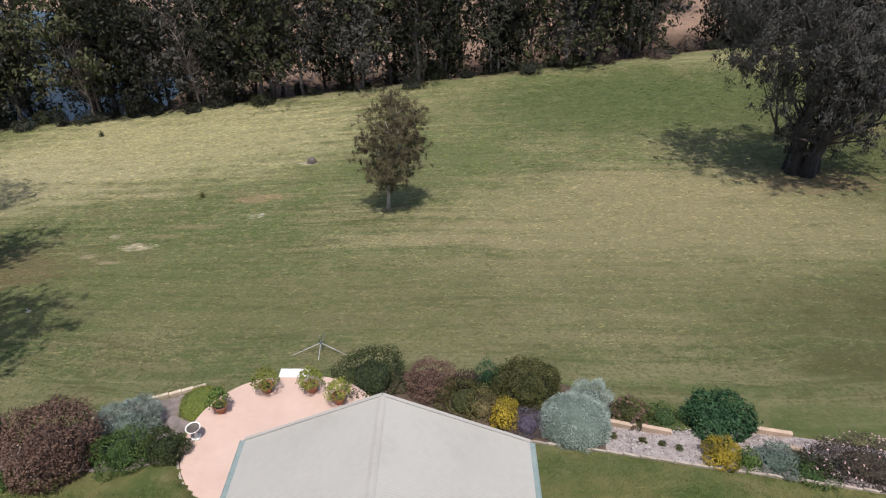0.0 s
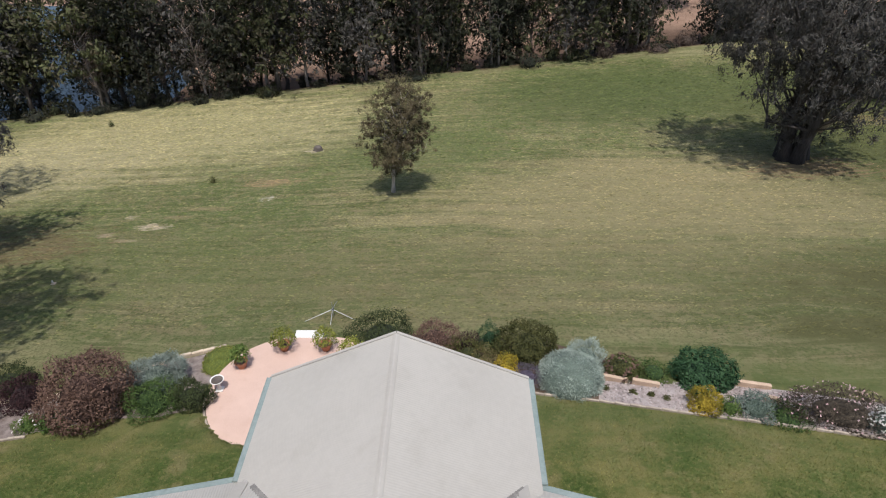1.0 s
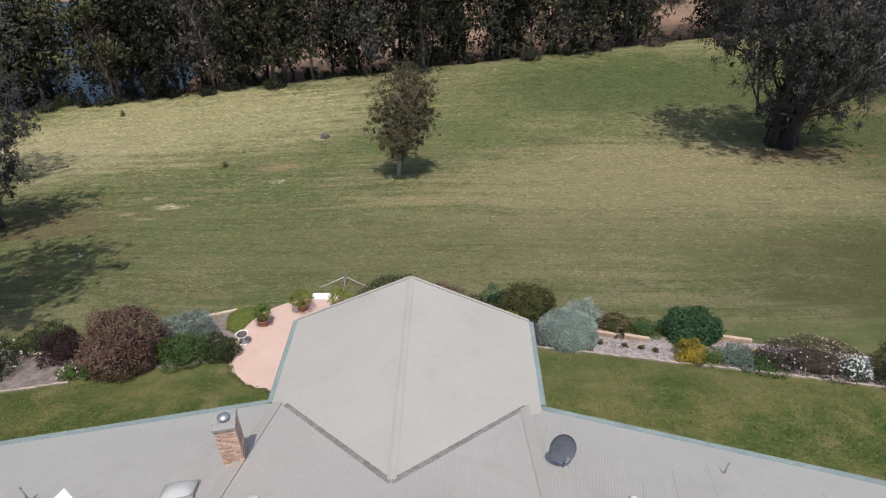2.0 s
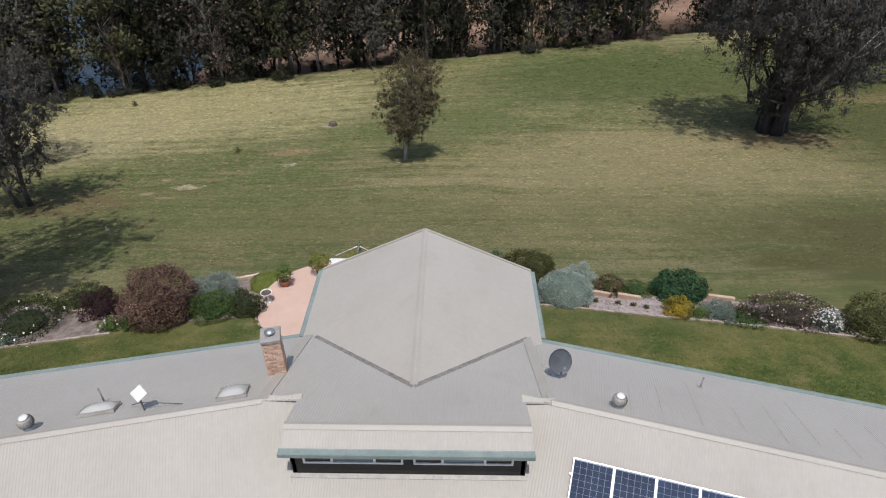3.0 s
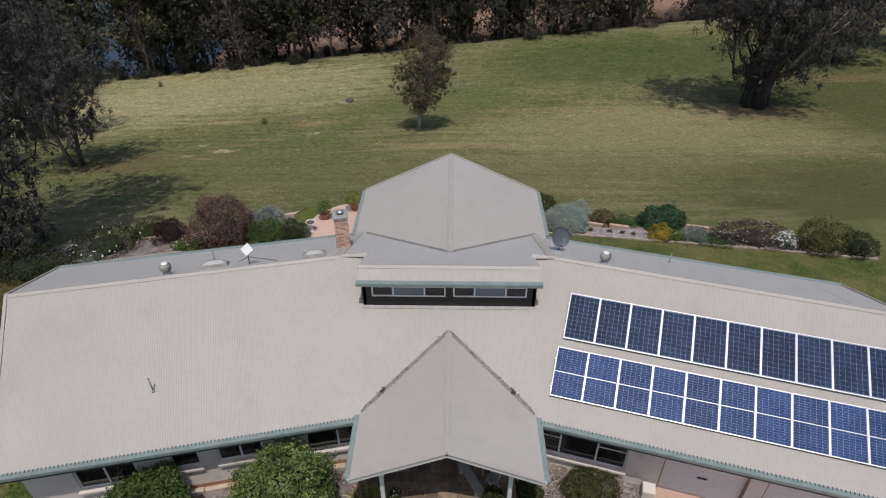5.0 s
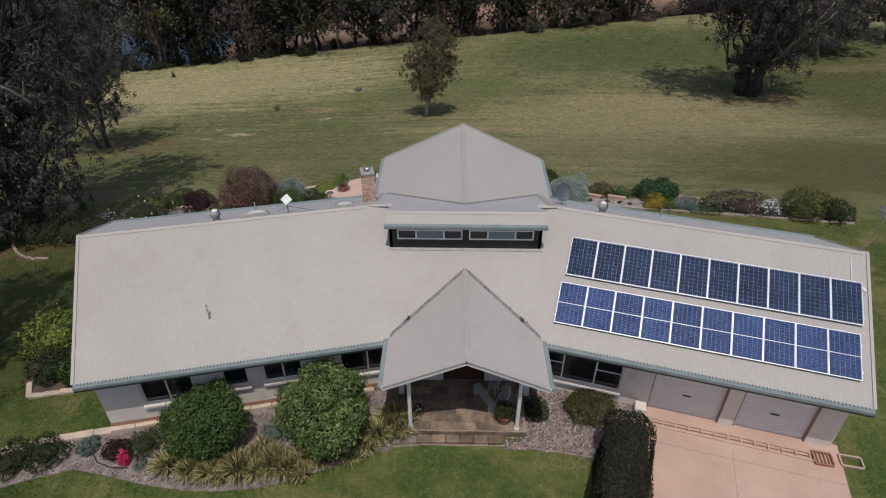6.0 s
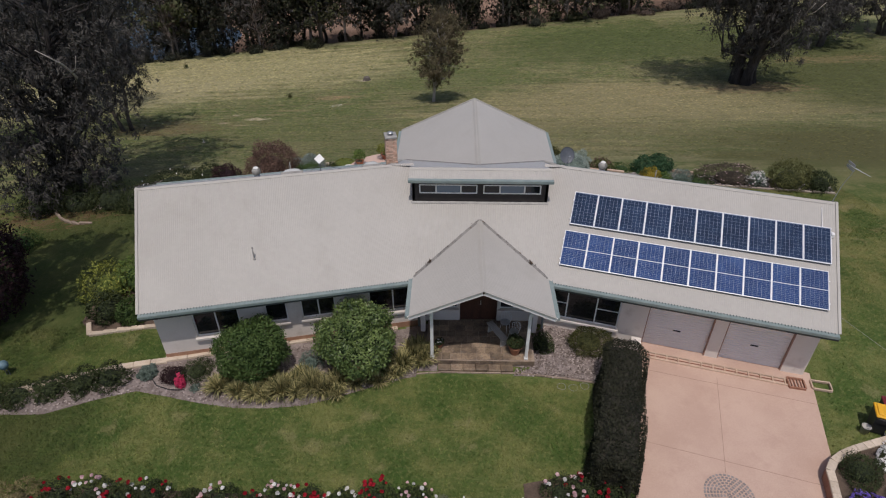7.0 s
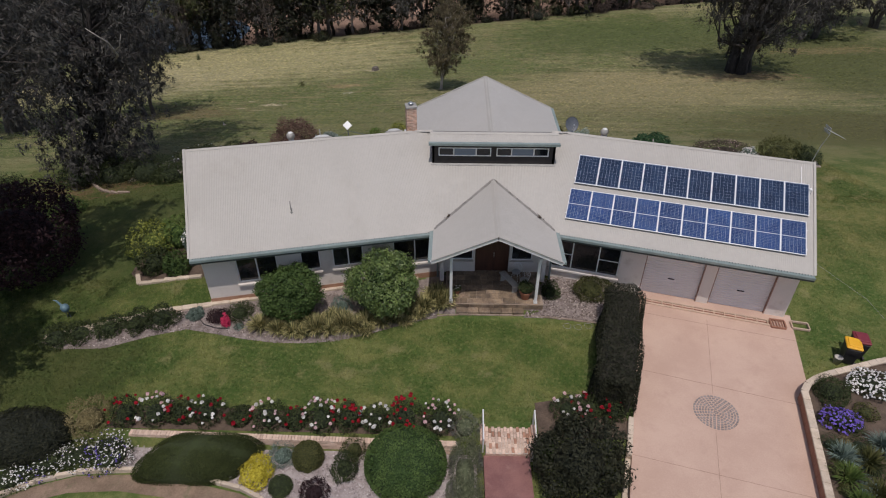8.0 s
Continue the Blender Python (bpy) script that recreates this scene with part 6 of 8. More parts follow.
for course in range(24):
    z = 0.045 + course * 0.086
    for side in range(4):
        for k in range(3):
            off = -0.245 + 0.245 * k + (0.06 if course % 2 else -0.06)
            w = 0.225 if abs(off) < 0.19 else 0.15
            off = max(-0.225, min(0.225, off))
            m = pose(0, 0, z, 0, 0, 90 * side) @ Matrix.Translation((off, 0.265 + br.uniform(-0.004, 0.008), 0))
            part("brick", Build().bevelled(0, 0, 0, w, 0.07, 0.074, 0.006), BRICK, chim, at=m)
part("cap", Build().bevelled(0, 0, 2.14, 0.66, 0.70, 0.10, 0.02), FLASH, chim, "grey metal chimney cap")
flue = part("flue", Build().lathe([(0.11, 2.19), (0.11, 2.26), (0.17, 2.26), (0.17, 2.29), (0.11, 2.34), (0.02, 2.36)], 20), STEEL, chim, "round steel flue cowl", True)
part("flashing", Build().box(0, 0, 0.55, 0.66, 0.66, 0.02), FLASH, chim)


def skylight(turn, a, n, zf, w, l, label):
    slope = math.degrees(math.atan((zf(a, n + 0.5) - zf(a, n - 0.5))))
    t = tagged(new("skylight"), label, "skylight", "skylights")
    t.matrix_basis = Matrix.Translation(place(turn, a, n, zf(a, n) + 0.01)) @ pose(0, 0, 0, 0, 0, turn) @ pose(0, 0, 0, slope, 0, 0)
    fr = Build()
    for cx, cy, sx, sy in ((0, l / 2, w + 0.1, 0.06), (0, -l / 2, w + 0.1, 0.06), (w / 2, 0, 0.06, l), (-w / 2, 0, 0.06, l)):
        fr.box(cx, cy, 0.05, sx, sy, 0.10)
    part("frame", fr, FLASH, t)
    g = Build()
    k = 7
    for i in range(k):
        for j in range(k):
            u, v = -1 + 2 * i / (k - 1), -1 + 2 * j / (k - 1)
            g.v.append((u * w / 2, v * l / 2, 0.09 + 0.13 * (1 - u ** 4) * (1 - v ** 4)))
    g.f = [(i * k + j, (i + 1) * k + j, (i + 1) * k + j + 1, i * k + j + 1) for i in range(k - 1) for j in range(k - 1)]
    part("dome", g, DOME, t, "milky plastic dome", True)


skylight(LEFT, -7.95, 3.75, l_back, 0.85, 0.55, "domed skylight on the rear slope")
skylight(LEFT, -4.35, 3.50, l_back, 0.72, 0.72, "square flat skylight on the rear slope")


def dish_bowl(r, depth):
    b = Build()
    n, k = 28, 7
    for j in range(k + 1):
        f = j / k
        for i in range(n):
            a = 2 * math.pi * i / n
            b.v.append((r * 0.92 * f * math.cos(a), r * f * math.sin(a), depth * f * f))
    for j in range(k):
        for i in range(n):
            b.f.append((j * n + i, j * n + (i + 1) % n, (j + 1) * n + (i + 1) % n, (j + 1) * n + i))
    o = len(b.v)
    b.v += [(x, y, z - 0.015) for x, y, z in b.v]
    b.f += [tuple(q + o for q in reversed(f)) for f in b.f]
    b.f += [(k * n + i, o + k * n + i, o + k * n + (i + 1) % n, k * n + (i + 1) % n) for i in range(n)]
    return b


dp = Vector((4.3, 3.98, 0))
dp.z = r_back(0, dp.dot(rn))
dish = thing("satellite_dish", dp.x, dp.y, dp.z, "dark grey round satellite dish on a short mast", "satellite dish")
dish.matrix_basis = dish.matrix_basis @ Matrix.Diagonal((0.84, 0.84, 0.88, 1))
part("mast", Build().tube([(0, 0, -0.05), (0, 0, 0.35), (0, 0.0, 0.62)], [0.025, 0.025, 0.025], 8), STEEL, dish)
part("foot", Build().bevelled(0, 0, 0.01, 0.22, 0.22, 0.03, 0.005).tube([(0.25, -0.2, 0.06), (0, 0, 0.4)], [0.014, 0.014], 6).tube([(-0.3, -0.05, 0.03), (0, 0, 0.4)], [0.014, 0.014], 6), STEEL, dish)
bowl = part("bowl", dish_bowl(0.46, 0.09), DARKSTEEL, dish, "dark grey mesh-like bowl", True, at=pose(0.0, -0.03, 0.72, 62, 0, 8))
part("feed_arm", Build().tube([(0, -0.40, 0.06), (0, -0.10, 0.48)], [0.014, 0.012], 6).box(0, -0.08, 0.5, 0.07, 0.07, 0.12), STEEL, bowl)

lp = place(LEFT, -6.65, 3.35, 0)
lp.z = l_back(0, 3.35)
ld = thing("panel_antenna", lp.x, lp.y, lp.z, "small white square flat antenna on a braced bracket", "antenna")
part("bracket", Build().tube([(0, 0, -0.05), (0, 0.0, 0.35), (-0.02, 0.1, 0.52)], [0.025, 0.022, 0.02], 8), DARKSTEEL, ld)
part("brace", Build().tube([(0, 0, 0.32), (0.95, 0.25, -0.02)], [0.013, 0.013], 6).tube([(0, 0, 0.32), (-0.5, 0.25, -0.10)], [0.013, 0.013], 6), DARKSTEEL, ld)
part("plate", Build().bevelled(0, 0, 0, 0.34, 0.34, 0.05, 0.01), WHITE, ld, at=pose(-0.02, 0.08, 0.58, 48, 0, 0) @ pose(0, 0, 0, 0, 0, 45))


def vent_pipe(turn, a, n, zf, h, label):
    p = place(turn, a, n, zf(a, n))
    t = thing("vent_pipe", p.x, p.y, p.z - 0.05, label, "vent pipe", "vent pipes")
    part("pipe", Build().tube([(0, 0, 0), (0, 0, h)], [0.026, 0.026], 10), FLASH, t, "", True)
    part("collar", Build().lathe([(0.058, 0.03), (0.045, 0.08), (0.03, 0.12)], 14), FLASH, t, "", True)
    part("cap", Build().lathe([(0.032, h - 0.01), (0.032, h + 0.02), (0.01, h + 0.03)], 12), FLASH, t, "", True)


vent_pipe(LEFT, -8.05, 4.35, l_back, 0.62, "thin grey vent pipe on the rear slope")
vent_pipe(LEFT, -9.68, -0.66, l_front, 0.62, "thin grey vent pipe on the front slope")
vent_pipe(RIGHT, 7.45, 6.40, r_back, 0.5, "thin grey vent pipe near the back gutter")

rng_v = np.random.default_rng(52)
for side in (-1, 1):
    f = np.concatenate([rng_v.uniform(0.05, 1.0, 14), rng_v.normal(0.76, 0.015, 40)])
    x = 2.8 * np.clip(f, 0, 1)
    z = P_Z - (P_Z - P_EAVE) / P_HALF * x
    y = (z - 4.53) / PITCH
    c = np.stack([side * x + rng_v.normal(0, 0.035, len(x)), y + rng_v.normal(0, 0.05, len(x)), z + 0.045 + np.abs(rng_v.normal(0, 0.02, len(x)))], 1)
    tagged(new("leaf_litter", leaves("leaf_litter", c, np.tile([0.0, 0.0, 1.0], (len(c), 1)), 0.10, 0.4, LITTER, rng_v, 0.5)), "dry brown leaves caught in the roof valley", "leaf litter", "", "stuff")

mast_at = place(RIGHT, 14.42, 3.75, 0)
ant = thing("tv_antenna", mast_at.x, mast_at.y, r_back(0, 3.75) - 0.02, "tall thin mast with a ribbed television antenna on the roof", "antenna")
part("mast", Build().tube([(0, 0, -0.1), (0.12, -0.03, 0.9), (0.30, -0.1, 1.62)], [0.020, 0.016, 0.012], 8), STEEL, ant)
HEAD, TAIL = Vector((0.22, 0.1, 1.70)), Vector((0.86, -0.25, 1.44))
boom = part("boom", Build().tube([HEAD, TAIL], [0.015, 0.015], 6), STEEL, ant)
for i in range(10):
    c = HEAD.lerp(TAIL, i / 9)
    l = 0.26 - 0.14 * i / 9
    part("element", Build().tube([c + Vector((0.03, -l, 0.0)), c + Vector((-0.03, l, 0.0))], [0.008, 0.008], 5), STEEL, boom)
for dz in (0.1, -0.1):
    part("reflector", Build().box(HEAD.x, HEAD.y, HEAD.z + dz, 0.02, 0.5, 0.10), STEEL, ant)
fl = thing("flood_light", *place(RIGHT, 7.35, RW - 0.06, 2.32), "small white flood light under the eave", "light fitting", "eave flood lights")
part("lamp", Build().bevelled(0, 0, 0, 0.10, 0.12, 0.11, 0.02), WHITE, fl)
fl = thing("flood_light", *place(LEFT, -5.95, LW - 0.06, 2.52), "small white flood light under the eave", "light fitting", "eave flood lights")
part("lamp", Build().bevelled(0, 0, 0, 0.10, 0.12, 0.11, 0.02), WHITE, fl)


# ---- front garden ----
bed("garden_bed", [(-20.3, -7.0), (-19.0, -7.45), (-17.0, -7.55), (-15.3, -7.0), (-13.7, -6.5), (-12.4, -6.75), (-11.0, -7.05), (-9.6, -7.25), (-8.3, -7.25), (-7.0, -7.1), (-5.9, -6.75), (-4.7, -6.25), (-3.6, -5.75), (-2.6, -5.5), (-2.6, -2.6), (-4, -2.85), (-9, -4.0), (-13.2, -4.95), (-14.3, -5.25), (-17.3, -5.9), (-20.2, -6.75)], MULCH, "curved bark-mulched bed along the front of the house")
bed("garden_bed", [(-3.2, -5.25), (-1.75, -5.2), (-1.75, -2.2), (-3.2, -2.6)], MULCH, "mulched strip beside the porch")
bed("garden_bed", [(1.35, -5.4), (3.0, -5.4), (4.7, -5.65), (5.9, -5.6), (7.3, -3.3), (7.0, -2.4), (5, -1.95), (3.0, -2.3), (2.1, -3.4), (2.1, -5.0)], MULCH, "mulched bed between porch and drive")
edging("garden_edging", [(-20.2, -6.72), (-17.3, -5.85), (-14.4, -5.15), (-13.1, -4.85)], "pale stone path edging beside the bed", w=0.3, seed=6)
edging("path_edging", [(-13.2, -4.75), (-11.5, -4.32), (-9.0, -3.78), (-6.0, -3.1), (-3.6, -2.6)], "narrow pale stone path along the wall", w=0.42, h=0.1, seed=7, block=0.8)
edging("mowing_strip", [(-2.6, -5.36), (-1.6, -5.26), (1.5, -5.26), (3.0, -5.44), (4.7, -5.70), (5.7, -5.7)], "thin stone mowing strip", w=0.07, h=0.08, seed=8, lift=0.02, mat=DULLSTONE)
shrub("standard_tree", -9.2, -5.35, 1.58, 2.45, LEAF_GREEN, "dense round-headed small evergreen tree before the wall", 0.135, 9000, 0.45, 0.13, 61, category="small tree", base=0.46, droop=0.3)
shrub("standard_tree", -4.98, -4.75, 1.90, 2.95, LEAF_GLOSSY, "glossy bright green round-headed small tree", 0.15, 9500, 0.45, 0.14, 62, category="small tree", base=0.46, droop=0.3)
for i, (x, y, r, h, n) in enumerate(((-10.4, -6.35, 0.85, 0.75, 130), (-8.9, -6.6, 0.75, 0.65, 110), (-7.9, -6.5, 0.95, 0.9, 150), (-6.7, -6.25, 0.95, 0.95, 150), (-5.7, -6.0, 0.85, 0.8, 130), (-4.5, -5.7, 0.75, 0.6, 110), (-3.2, -5.0, 0.85, 1.0, 150), (-2.65, -4.4, 0.95, 1.1, 170), (-2.45, -4.75, 0.8, 0.8, 130), (-7.2, -5.6, 0.7, 0.6, 90), (-9.6, -6.5, 0.8, 0.7, 110), (-8.4, -6.1, 0.8, 0.8, 110), (-7.3, -6.55, 0.8, 0.7, 120), (-6.1, -6.4, 0.75, 0.75, 110), (-5.1, -5.9, 0.8, 0.7, 110), (-3.9, -5.3, 0.75, 0.75, 110))):
    strappy("flax_plant", x, y, r * 0.8, h * 0.88, LEAF_FLAX, "clump of striped cream and green flax blades", int(n * 0.8), i + 1, 0.034, "flax clumps along the bed")
    strappy("flax_plant", x + 0.42, y + 0.30 * (1 - 2 * (i % 2)) + 0.12, r * 0.66, h * 0.75, LEAF_FLAX, "small clump of striped cream and green flax blades", int(n * 0.6), i + 61, 0.032, "flax clumps along the bed")
shrub("shrub", 4.75, -3.55, 1.1, 0.95, LEAF_OLIVE, "low clipped green shrub under the window", 0.09, 2600, 0.5, 0.06, 63)
shrub("shrub", 2.75, -3.75, 0.55, 0.85, LEAF_DARK, "dark shrub beside the porch", 0.09, 900, 0.5, 0.1, 64)
shrub("shrub", 5.85, -4.75, 0.55, 0.6, LEAF_LIME, "lime-green low plant beside the hedge", 0.09, 800, 0.5, 0.1, 65)
for i, (x, y, r, h) in enumerate(((-19.5, -6.85, 0.95, 0.65), (-18.5, -6.65, 0.8, 0.7), (-17.2, -6.4, 0.75, 0.75), (-16.0, -6.2, 0.78, 0.85), (-14.95, -6.0, 0.85, 0.95), (-13.6, -5.6, 0.42, 0.45))):
    shrub("shrub", x, y, r, h, (LEAF_GREYGREEN if i == 5 else LEAF_DARK), "small dark rounded shrub in the mulched bed", 0.125, 1100, 0.4, 0.17, 110 + i, group="row of low shrubs in the bed")
shrub("shrub", -12.5, -5.75, 0.6, 0.55, LEAF_MAROON, "low dark mound by the path", 0.07, 1200, 0.5, 0.06, 66)
shrub("shrub", -11.6, -5.5, 0.75, 0.6, LEAF_DARK, "low dark mound by the path", 0.07, 1500, 0.5, 0.06, 67)
shrub("shrub", -7.0, -5.0, 0.6, 0.8, LEAF_GREYGREEN, "grey-green shrub between the round trees", 0.09, 900, 0.4, 0.12, 68)
shrub("flowering_plant", -12.0, -6.2, 0.22, 0.75, PETAL_CERISE, "upright cerise-flowered plant in grey mulch", 0.09, 260, 0.7, 0.15, 69, category="flower")
shrub("small_plant", -11.4, -6.35, 0.24, 0.3, LEAF_GREYGREEN, "small grey-leaved plant in the mulch", 0.08, 200, 0.5, 0.1, 70, category="plant")
hose = thing("garden_hose", -12.9, -6.1, 0.03, "thin black hose lying in the bed", "hose")
part("hose", Build().tube([(-0.45, 0.75, 0.05), (-0.5, 0.3, 0.05), (-0.1, -0.15, 0.06), (0.5, -0.35, 0.05), (1.1, -0.35, 0.05)], [0.02] * 5, 6), BLACK, hose)
# side bed
bed("garden_bed", [(-17.3, -3.1), (-14.2, -2.75), (-14.6, -0.2), (-16.2, 0.8), (-18.3, -0.3), (-18.2, -2.2)], SOIL, "shrub bed against the end wall")
edging("garden_edging", [(-17.75, -2.4), (-17.35, -3.15), (-14.3, -2.78)], "pale stone edging of the side bed", w=0.22, seed=10)
shrub("shrub", -17.6, -0.35, 1.35, 1.95, LEAF_LIME, "loose yellow-green shrub at the house's end", 0.17, 900, 0.45, 0.26, 75)
shrub("shrub", -16.4, 0.05, 1.1, 2.1, LEAF_LIGHT, "loose light green shrub at the house's end", 0.17, 900, 0.45, 0.24, 74)
shrub("shrub", -16.95, -1.9, 1.0, 1.45, LEAF_DARK, "dark green leafy shrub by the end wall", 0.15, 1300, 0.45, 0.12, 76)
shrub("shrub", -15.7, -2.2, 0.8, 1.1, LEAF_GREEN, "green leafy shrub by the end wall", 0.15, 1200, 0.45, 0.12, 77)
shrub("shrub", -15.2, -0.7, 0.75, 1.9, LEAF_GREYGREEN, "shrub with white flowers against the wall", 0.12, 1000, 0.45, 0.12, 78, flowers=(PETAL_WHITE, 80, 0.09))
# shade shrubs under the big gum
for i, (x, y, r, h) in enumerate(((-28.0, 10.6, 1.7, 1.7), (-25.5, 10.8, 2.0, 1.8), (-23.0, 10.4, 1.8, 2.0), (-21.0, 9.6, 1.3, 1.5))):
    shrub("shrub", x, y, r, h, LEAF_DARK, "dark shrub in the shade of the gum tree", 0.13, 2200, 0.45, 0.1, 120 + i, group="shrubs under the gum")
edging("garden_edging", [(-27.2, 10.6), (-26.8, 10.0), (-26.2, 9.35), (-25.6, 8.7), (-24.9, 8.15), (-24.3, 7.75), (-23.7, 7.5), (-22.9, 7.5)], "curved pale log edging", w=0.16, h=0.2, seed=12, lift=0.10, block=1.2, mat=DULLSTONE)
# dark trees at the side lawn
shrub("tree", -23.7, -1.5, 3.5, 5.4, LEAF_MAROON, "dark maroon-leaved tree on the side lawn", 0.25, 6500, 0.45, 0.12, 130, category="tree", base=0.42)
tree(tree_meshes(47, 16.5, 5.2, 0.48, 160, 235, 0.27, LEAF_GUM, BARK, 0.9, 2, 1.4, 0.28, (0, 0), 0.32, None, (5.0, 3.0)), -26.0, -5.6, "tall dark gum tree shading the side lawn", 0)
shrub("tree", -28.6, 3.6, 2.4, 3.2, LEAF_DARK, "dark green bushy tree on the side lawn", 0.16, 3600, 0.45, 0.12, 131, category="tree", base=0.42)
shrub("shrub", -25.2, 4.6, 1.2, 1.2, LEAF_GREEN, "green shrub at the lawn's edge", 0.13, 1200, 0.45, 0.12, 132)
shrub("tree", 23.8, 1.6, 1.0, 2.6, LEAF_GREEN, "small green tree beyond the drive", 0.14, 1500, 0.45, 0.14, 133, category="tree", base=0.42)

# hedge along the drive
hedge_t = thing("hedge", 0, 0, 0, "tall clipped dark green hedge beside the drive", "hedge")
hm = pose(0, 0, 0, 0, 0, RIGHT)
rng_h = np.random.default_rng(77)
A0, A1, N0, N1, HT = 6.05, 7.72, -9.35, -3.35, 1.85
C, D = [], []
for face, cnt in (("top", 6500), ("l", 6500), ("r", 6500), ("f", 2200), ("b", 1500)):
    a, n, z = rng_h.uniform(A0, A1, cnt), rng_h.uniform(N0, N1, cnt), rng_h.uniform(0.05, HT, cnt)
    d = np.zeros((cnt, 3))
    j = np.abs(rng_h.normal(0, 0.07, cnt))
    if face == "top":
        z = HT - j + 0.10 * np.sin(n * 2.1) * np.cos(a * 3); d[:, 2] = 1
    elif face == "l":
        a = A0 + j + 0.10 * np.sin(n * 1.7 + z * 2); d[:, 0] = -1
    elif face == "r":
        a = A1 - j + 0.10 * np.sin(n * 1.9 - z * 2); d[:, 0] = 1
    elif face == "f":
        n = N0 + j + 0.1 * np.sin(a * 3); d[:, 1] = -1
    else:
        n = N1 - j; d[:, 1] = 1
    C.append(np.stack([a, n, z], 1)); D.append(d)
C, D = np.concatenate(C), np.concatenate(D)
rot = np.array(hm.to_3x3())
edge_round = np.clip((np.abs((C[:, 0] - (A0 + A1) / 2) / ((A1 - A0) / 2)) - 0.55) / 0.45, 0, 1)
C[:, 2] -= edge_round ** 2 * 0.22 * (C[:, 2] / HT)
mid = np.array([(A0 + A1) / 2, (N0 + N1) / 2])
endr = np.clip((np.abs((C[:, 1] - mid[1]) / ((N1 - N0) / 2)) - 0.86) / 0.14, 0, 1)
C[:, 0] = mid[0] + (C[:, 0] - mid[0]) * (1 - 0.35 * endr ** 2)
part("foliage", leaves("foliage", C @ rot.T, D @ rot.T, 0.10, 0.34, LEAF_HEDGE, rng_h, 0.75), None, hedge_t)
# solid block whose dark colour stands for the shade inside the hedge
part("inner_mass", Build().bevelled((A0 + A1) / 2, (N0 + N1) / 2, HT / 2 - 0.08, A1 - A0 - 0.3, N1 - N0 - 0.35, HT - 0.2, 0.2, hm), HEDGE_SHADE, hedge_t)

# steps, porch paving, things on the porch
rs = random.Random(12)
y = -4.84
while y < -1.75:
    x, l = -2.15, rs.uniform(0.30, 0.46)
    while x < 2.2:
        w = min(rs.uniform(0.30, 0.72), 2.24 - x)
        if w > 0.08:
            part("slate_tile", Build().bevelled(0, 0, 0, w - 0.016, l - 0.016, 0.02, 0.005), SLATE, porch_floor, at=pose(x + w / 2, y + l / 2, 0.35 + rs.uniform(-0.003, 0.005)))
        x += w
    y += l
steps = thing("porch_step", 0, 0, 0, "low stone step in front of the porch", "step")
for i in range(6):
    part("tread_stone", Build().bevelled(-1.47 + i * 0.52, -5.05 + rs.uniform(-0.012, 0.012), 0.04, 0.51, 0.34, 0.22 + rs.uniform(-0.008, 0.008), 0.02), SLATE, steps)
for i in range(8):
    part("edge_stone", Build().bevelled(-1.94 + i * 0.56, -4.885, 0.235, 0.55, 0.04, 0.21 + rs.uniform(-0.01, 0.01), 0.008), SLATE, steps)
bench = thing("bench", 0.78, -3.57, 0.36, "grey slatted timber bench on the porch", "bench", "", -61)
for k in range(4):
    part("slat", Build().bevelled(0, -0.12 + 0.08 * k, 0.43, 1.3, 0.07, 0.035, 0.006), VANE, bench)
for px in (-0.5, 0.5):
    part("leg", Build().box(px, 0, 0.205, 0.06, 0.28, 0.41), VANE, bench)


def wire_chair(x, y, turn):
    t = thing("garden_chair", x, y, 0.36, "white wire garden chair on the porch", "chair", "wire chairs on the porch", turn)
    part("seat", Build().lathe([(0.02, 0.43), (0.20, 0.43), (0.215, 0.45), (0.20, 0.462), (0.02, 0.455)], 18), STEEL, t, "round wire seat")
    bk = Build()
    for i in range(9):
        a = radians(200 + i * 17.5)
        bk.tube([(0.21 * math.cos(a), 0.21 * math.sin(a), 0.45), (0.27 * math.cos(a), 0.27 * math.sin(a), 0.70 + 0.12 * math.sin(math.pi * i / 8))], [0.008, 0.008], 5)
    rim = [(0.27 * math.cos(radians(200 + i * 10)), 0.27 * math.sin(radians(200 + i * 10)), 0.70 + 0.12 * math.sin(math.pi * i / 14)) for i in range(15)]
    bk.tube(rim, [0.012] * 15, 6)
    part("backrest", bk, WHITE, t, "curved wire back")
    for a in (45, 135, 225, 315):
        part("leg", Build().tube([(0.17 * math.cos(radians(a)), 0.17 * math.sin(radians(a)), 0.44), (0.24 * math.cos(radians(a)), 0.24 * math.sin(radians(a)), 0.0)], [0.011, 0.011], 6), WHITE, t)


wire_chair(1.48, -3.62, 120)
wire_chair(1.15, -3.02, 150)
pot_plant(1.48, -4.42, 0.36, 0.36, 0.44, LEAF_DARK, "large terracotta pot with a dark plant beside the porch post", 88, 0.27, 0.45)
pot_plant(-1.68, -4.15, 0.36, 0.2, 0.28, LEAF_DARK, "small pot of white flowers beside the porch post", 89, 0.13, 0.2, PETAL_WHITE)

# drain-like ladder and frames lying by the garage
lad = thing("ladder", *in_right(10.62, -2.08, DRIVE_Z), "long pale timber ladder lying across the drive", "ladder", "", RIGHT)
for y in (-0.16, 0.16):
    part("rail", Build().bevelled(0, y, 0.035, 5.7, 0.05, 0.07, 0.008), TIMBER, lad)
part("middle_rail", Build().bevelled(0, 0, 0.03, 5.7, 0.02, 0.04, 0.005), CRATEW, lad)
for i in range(13):
    part("rung", Build().bevelled(-2.75 + i * 0.458, 0, 0.045, 0.05, 0.36, 0.035, 0.006), TIMBER, lad)


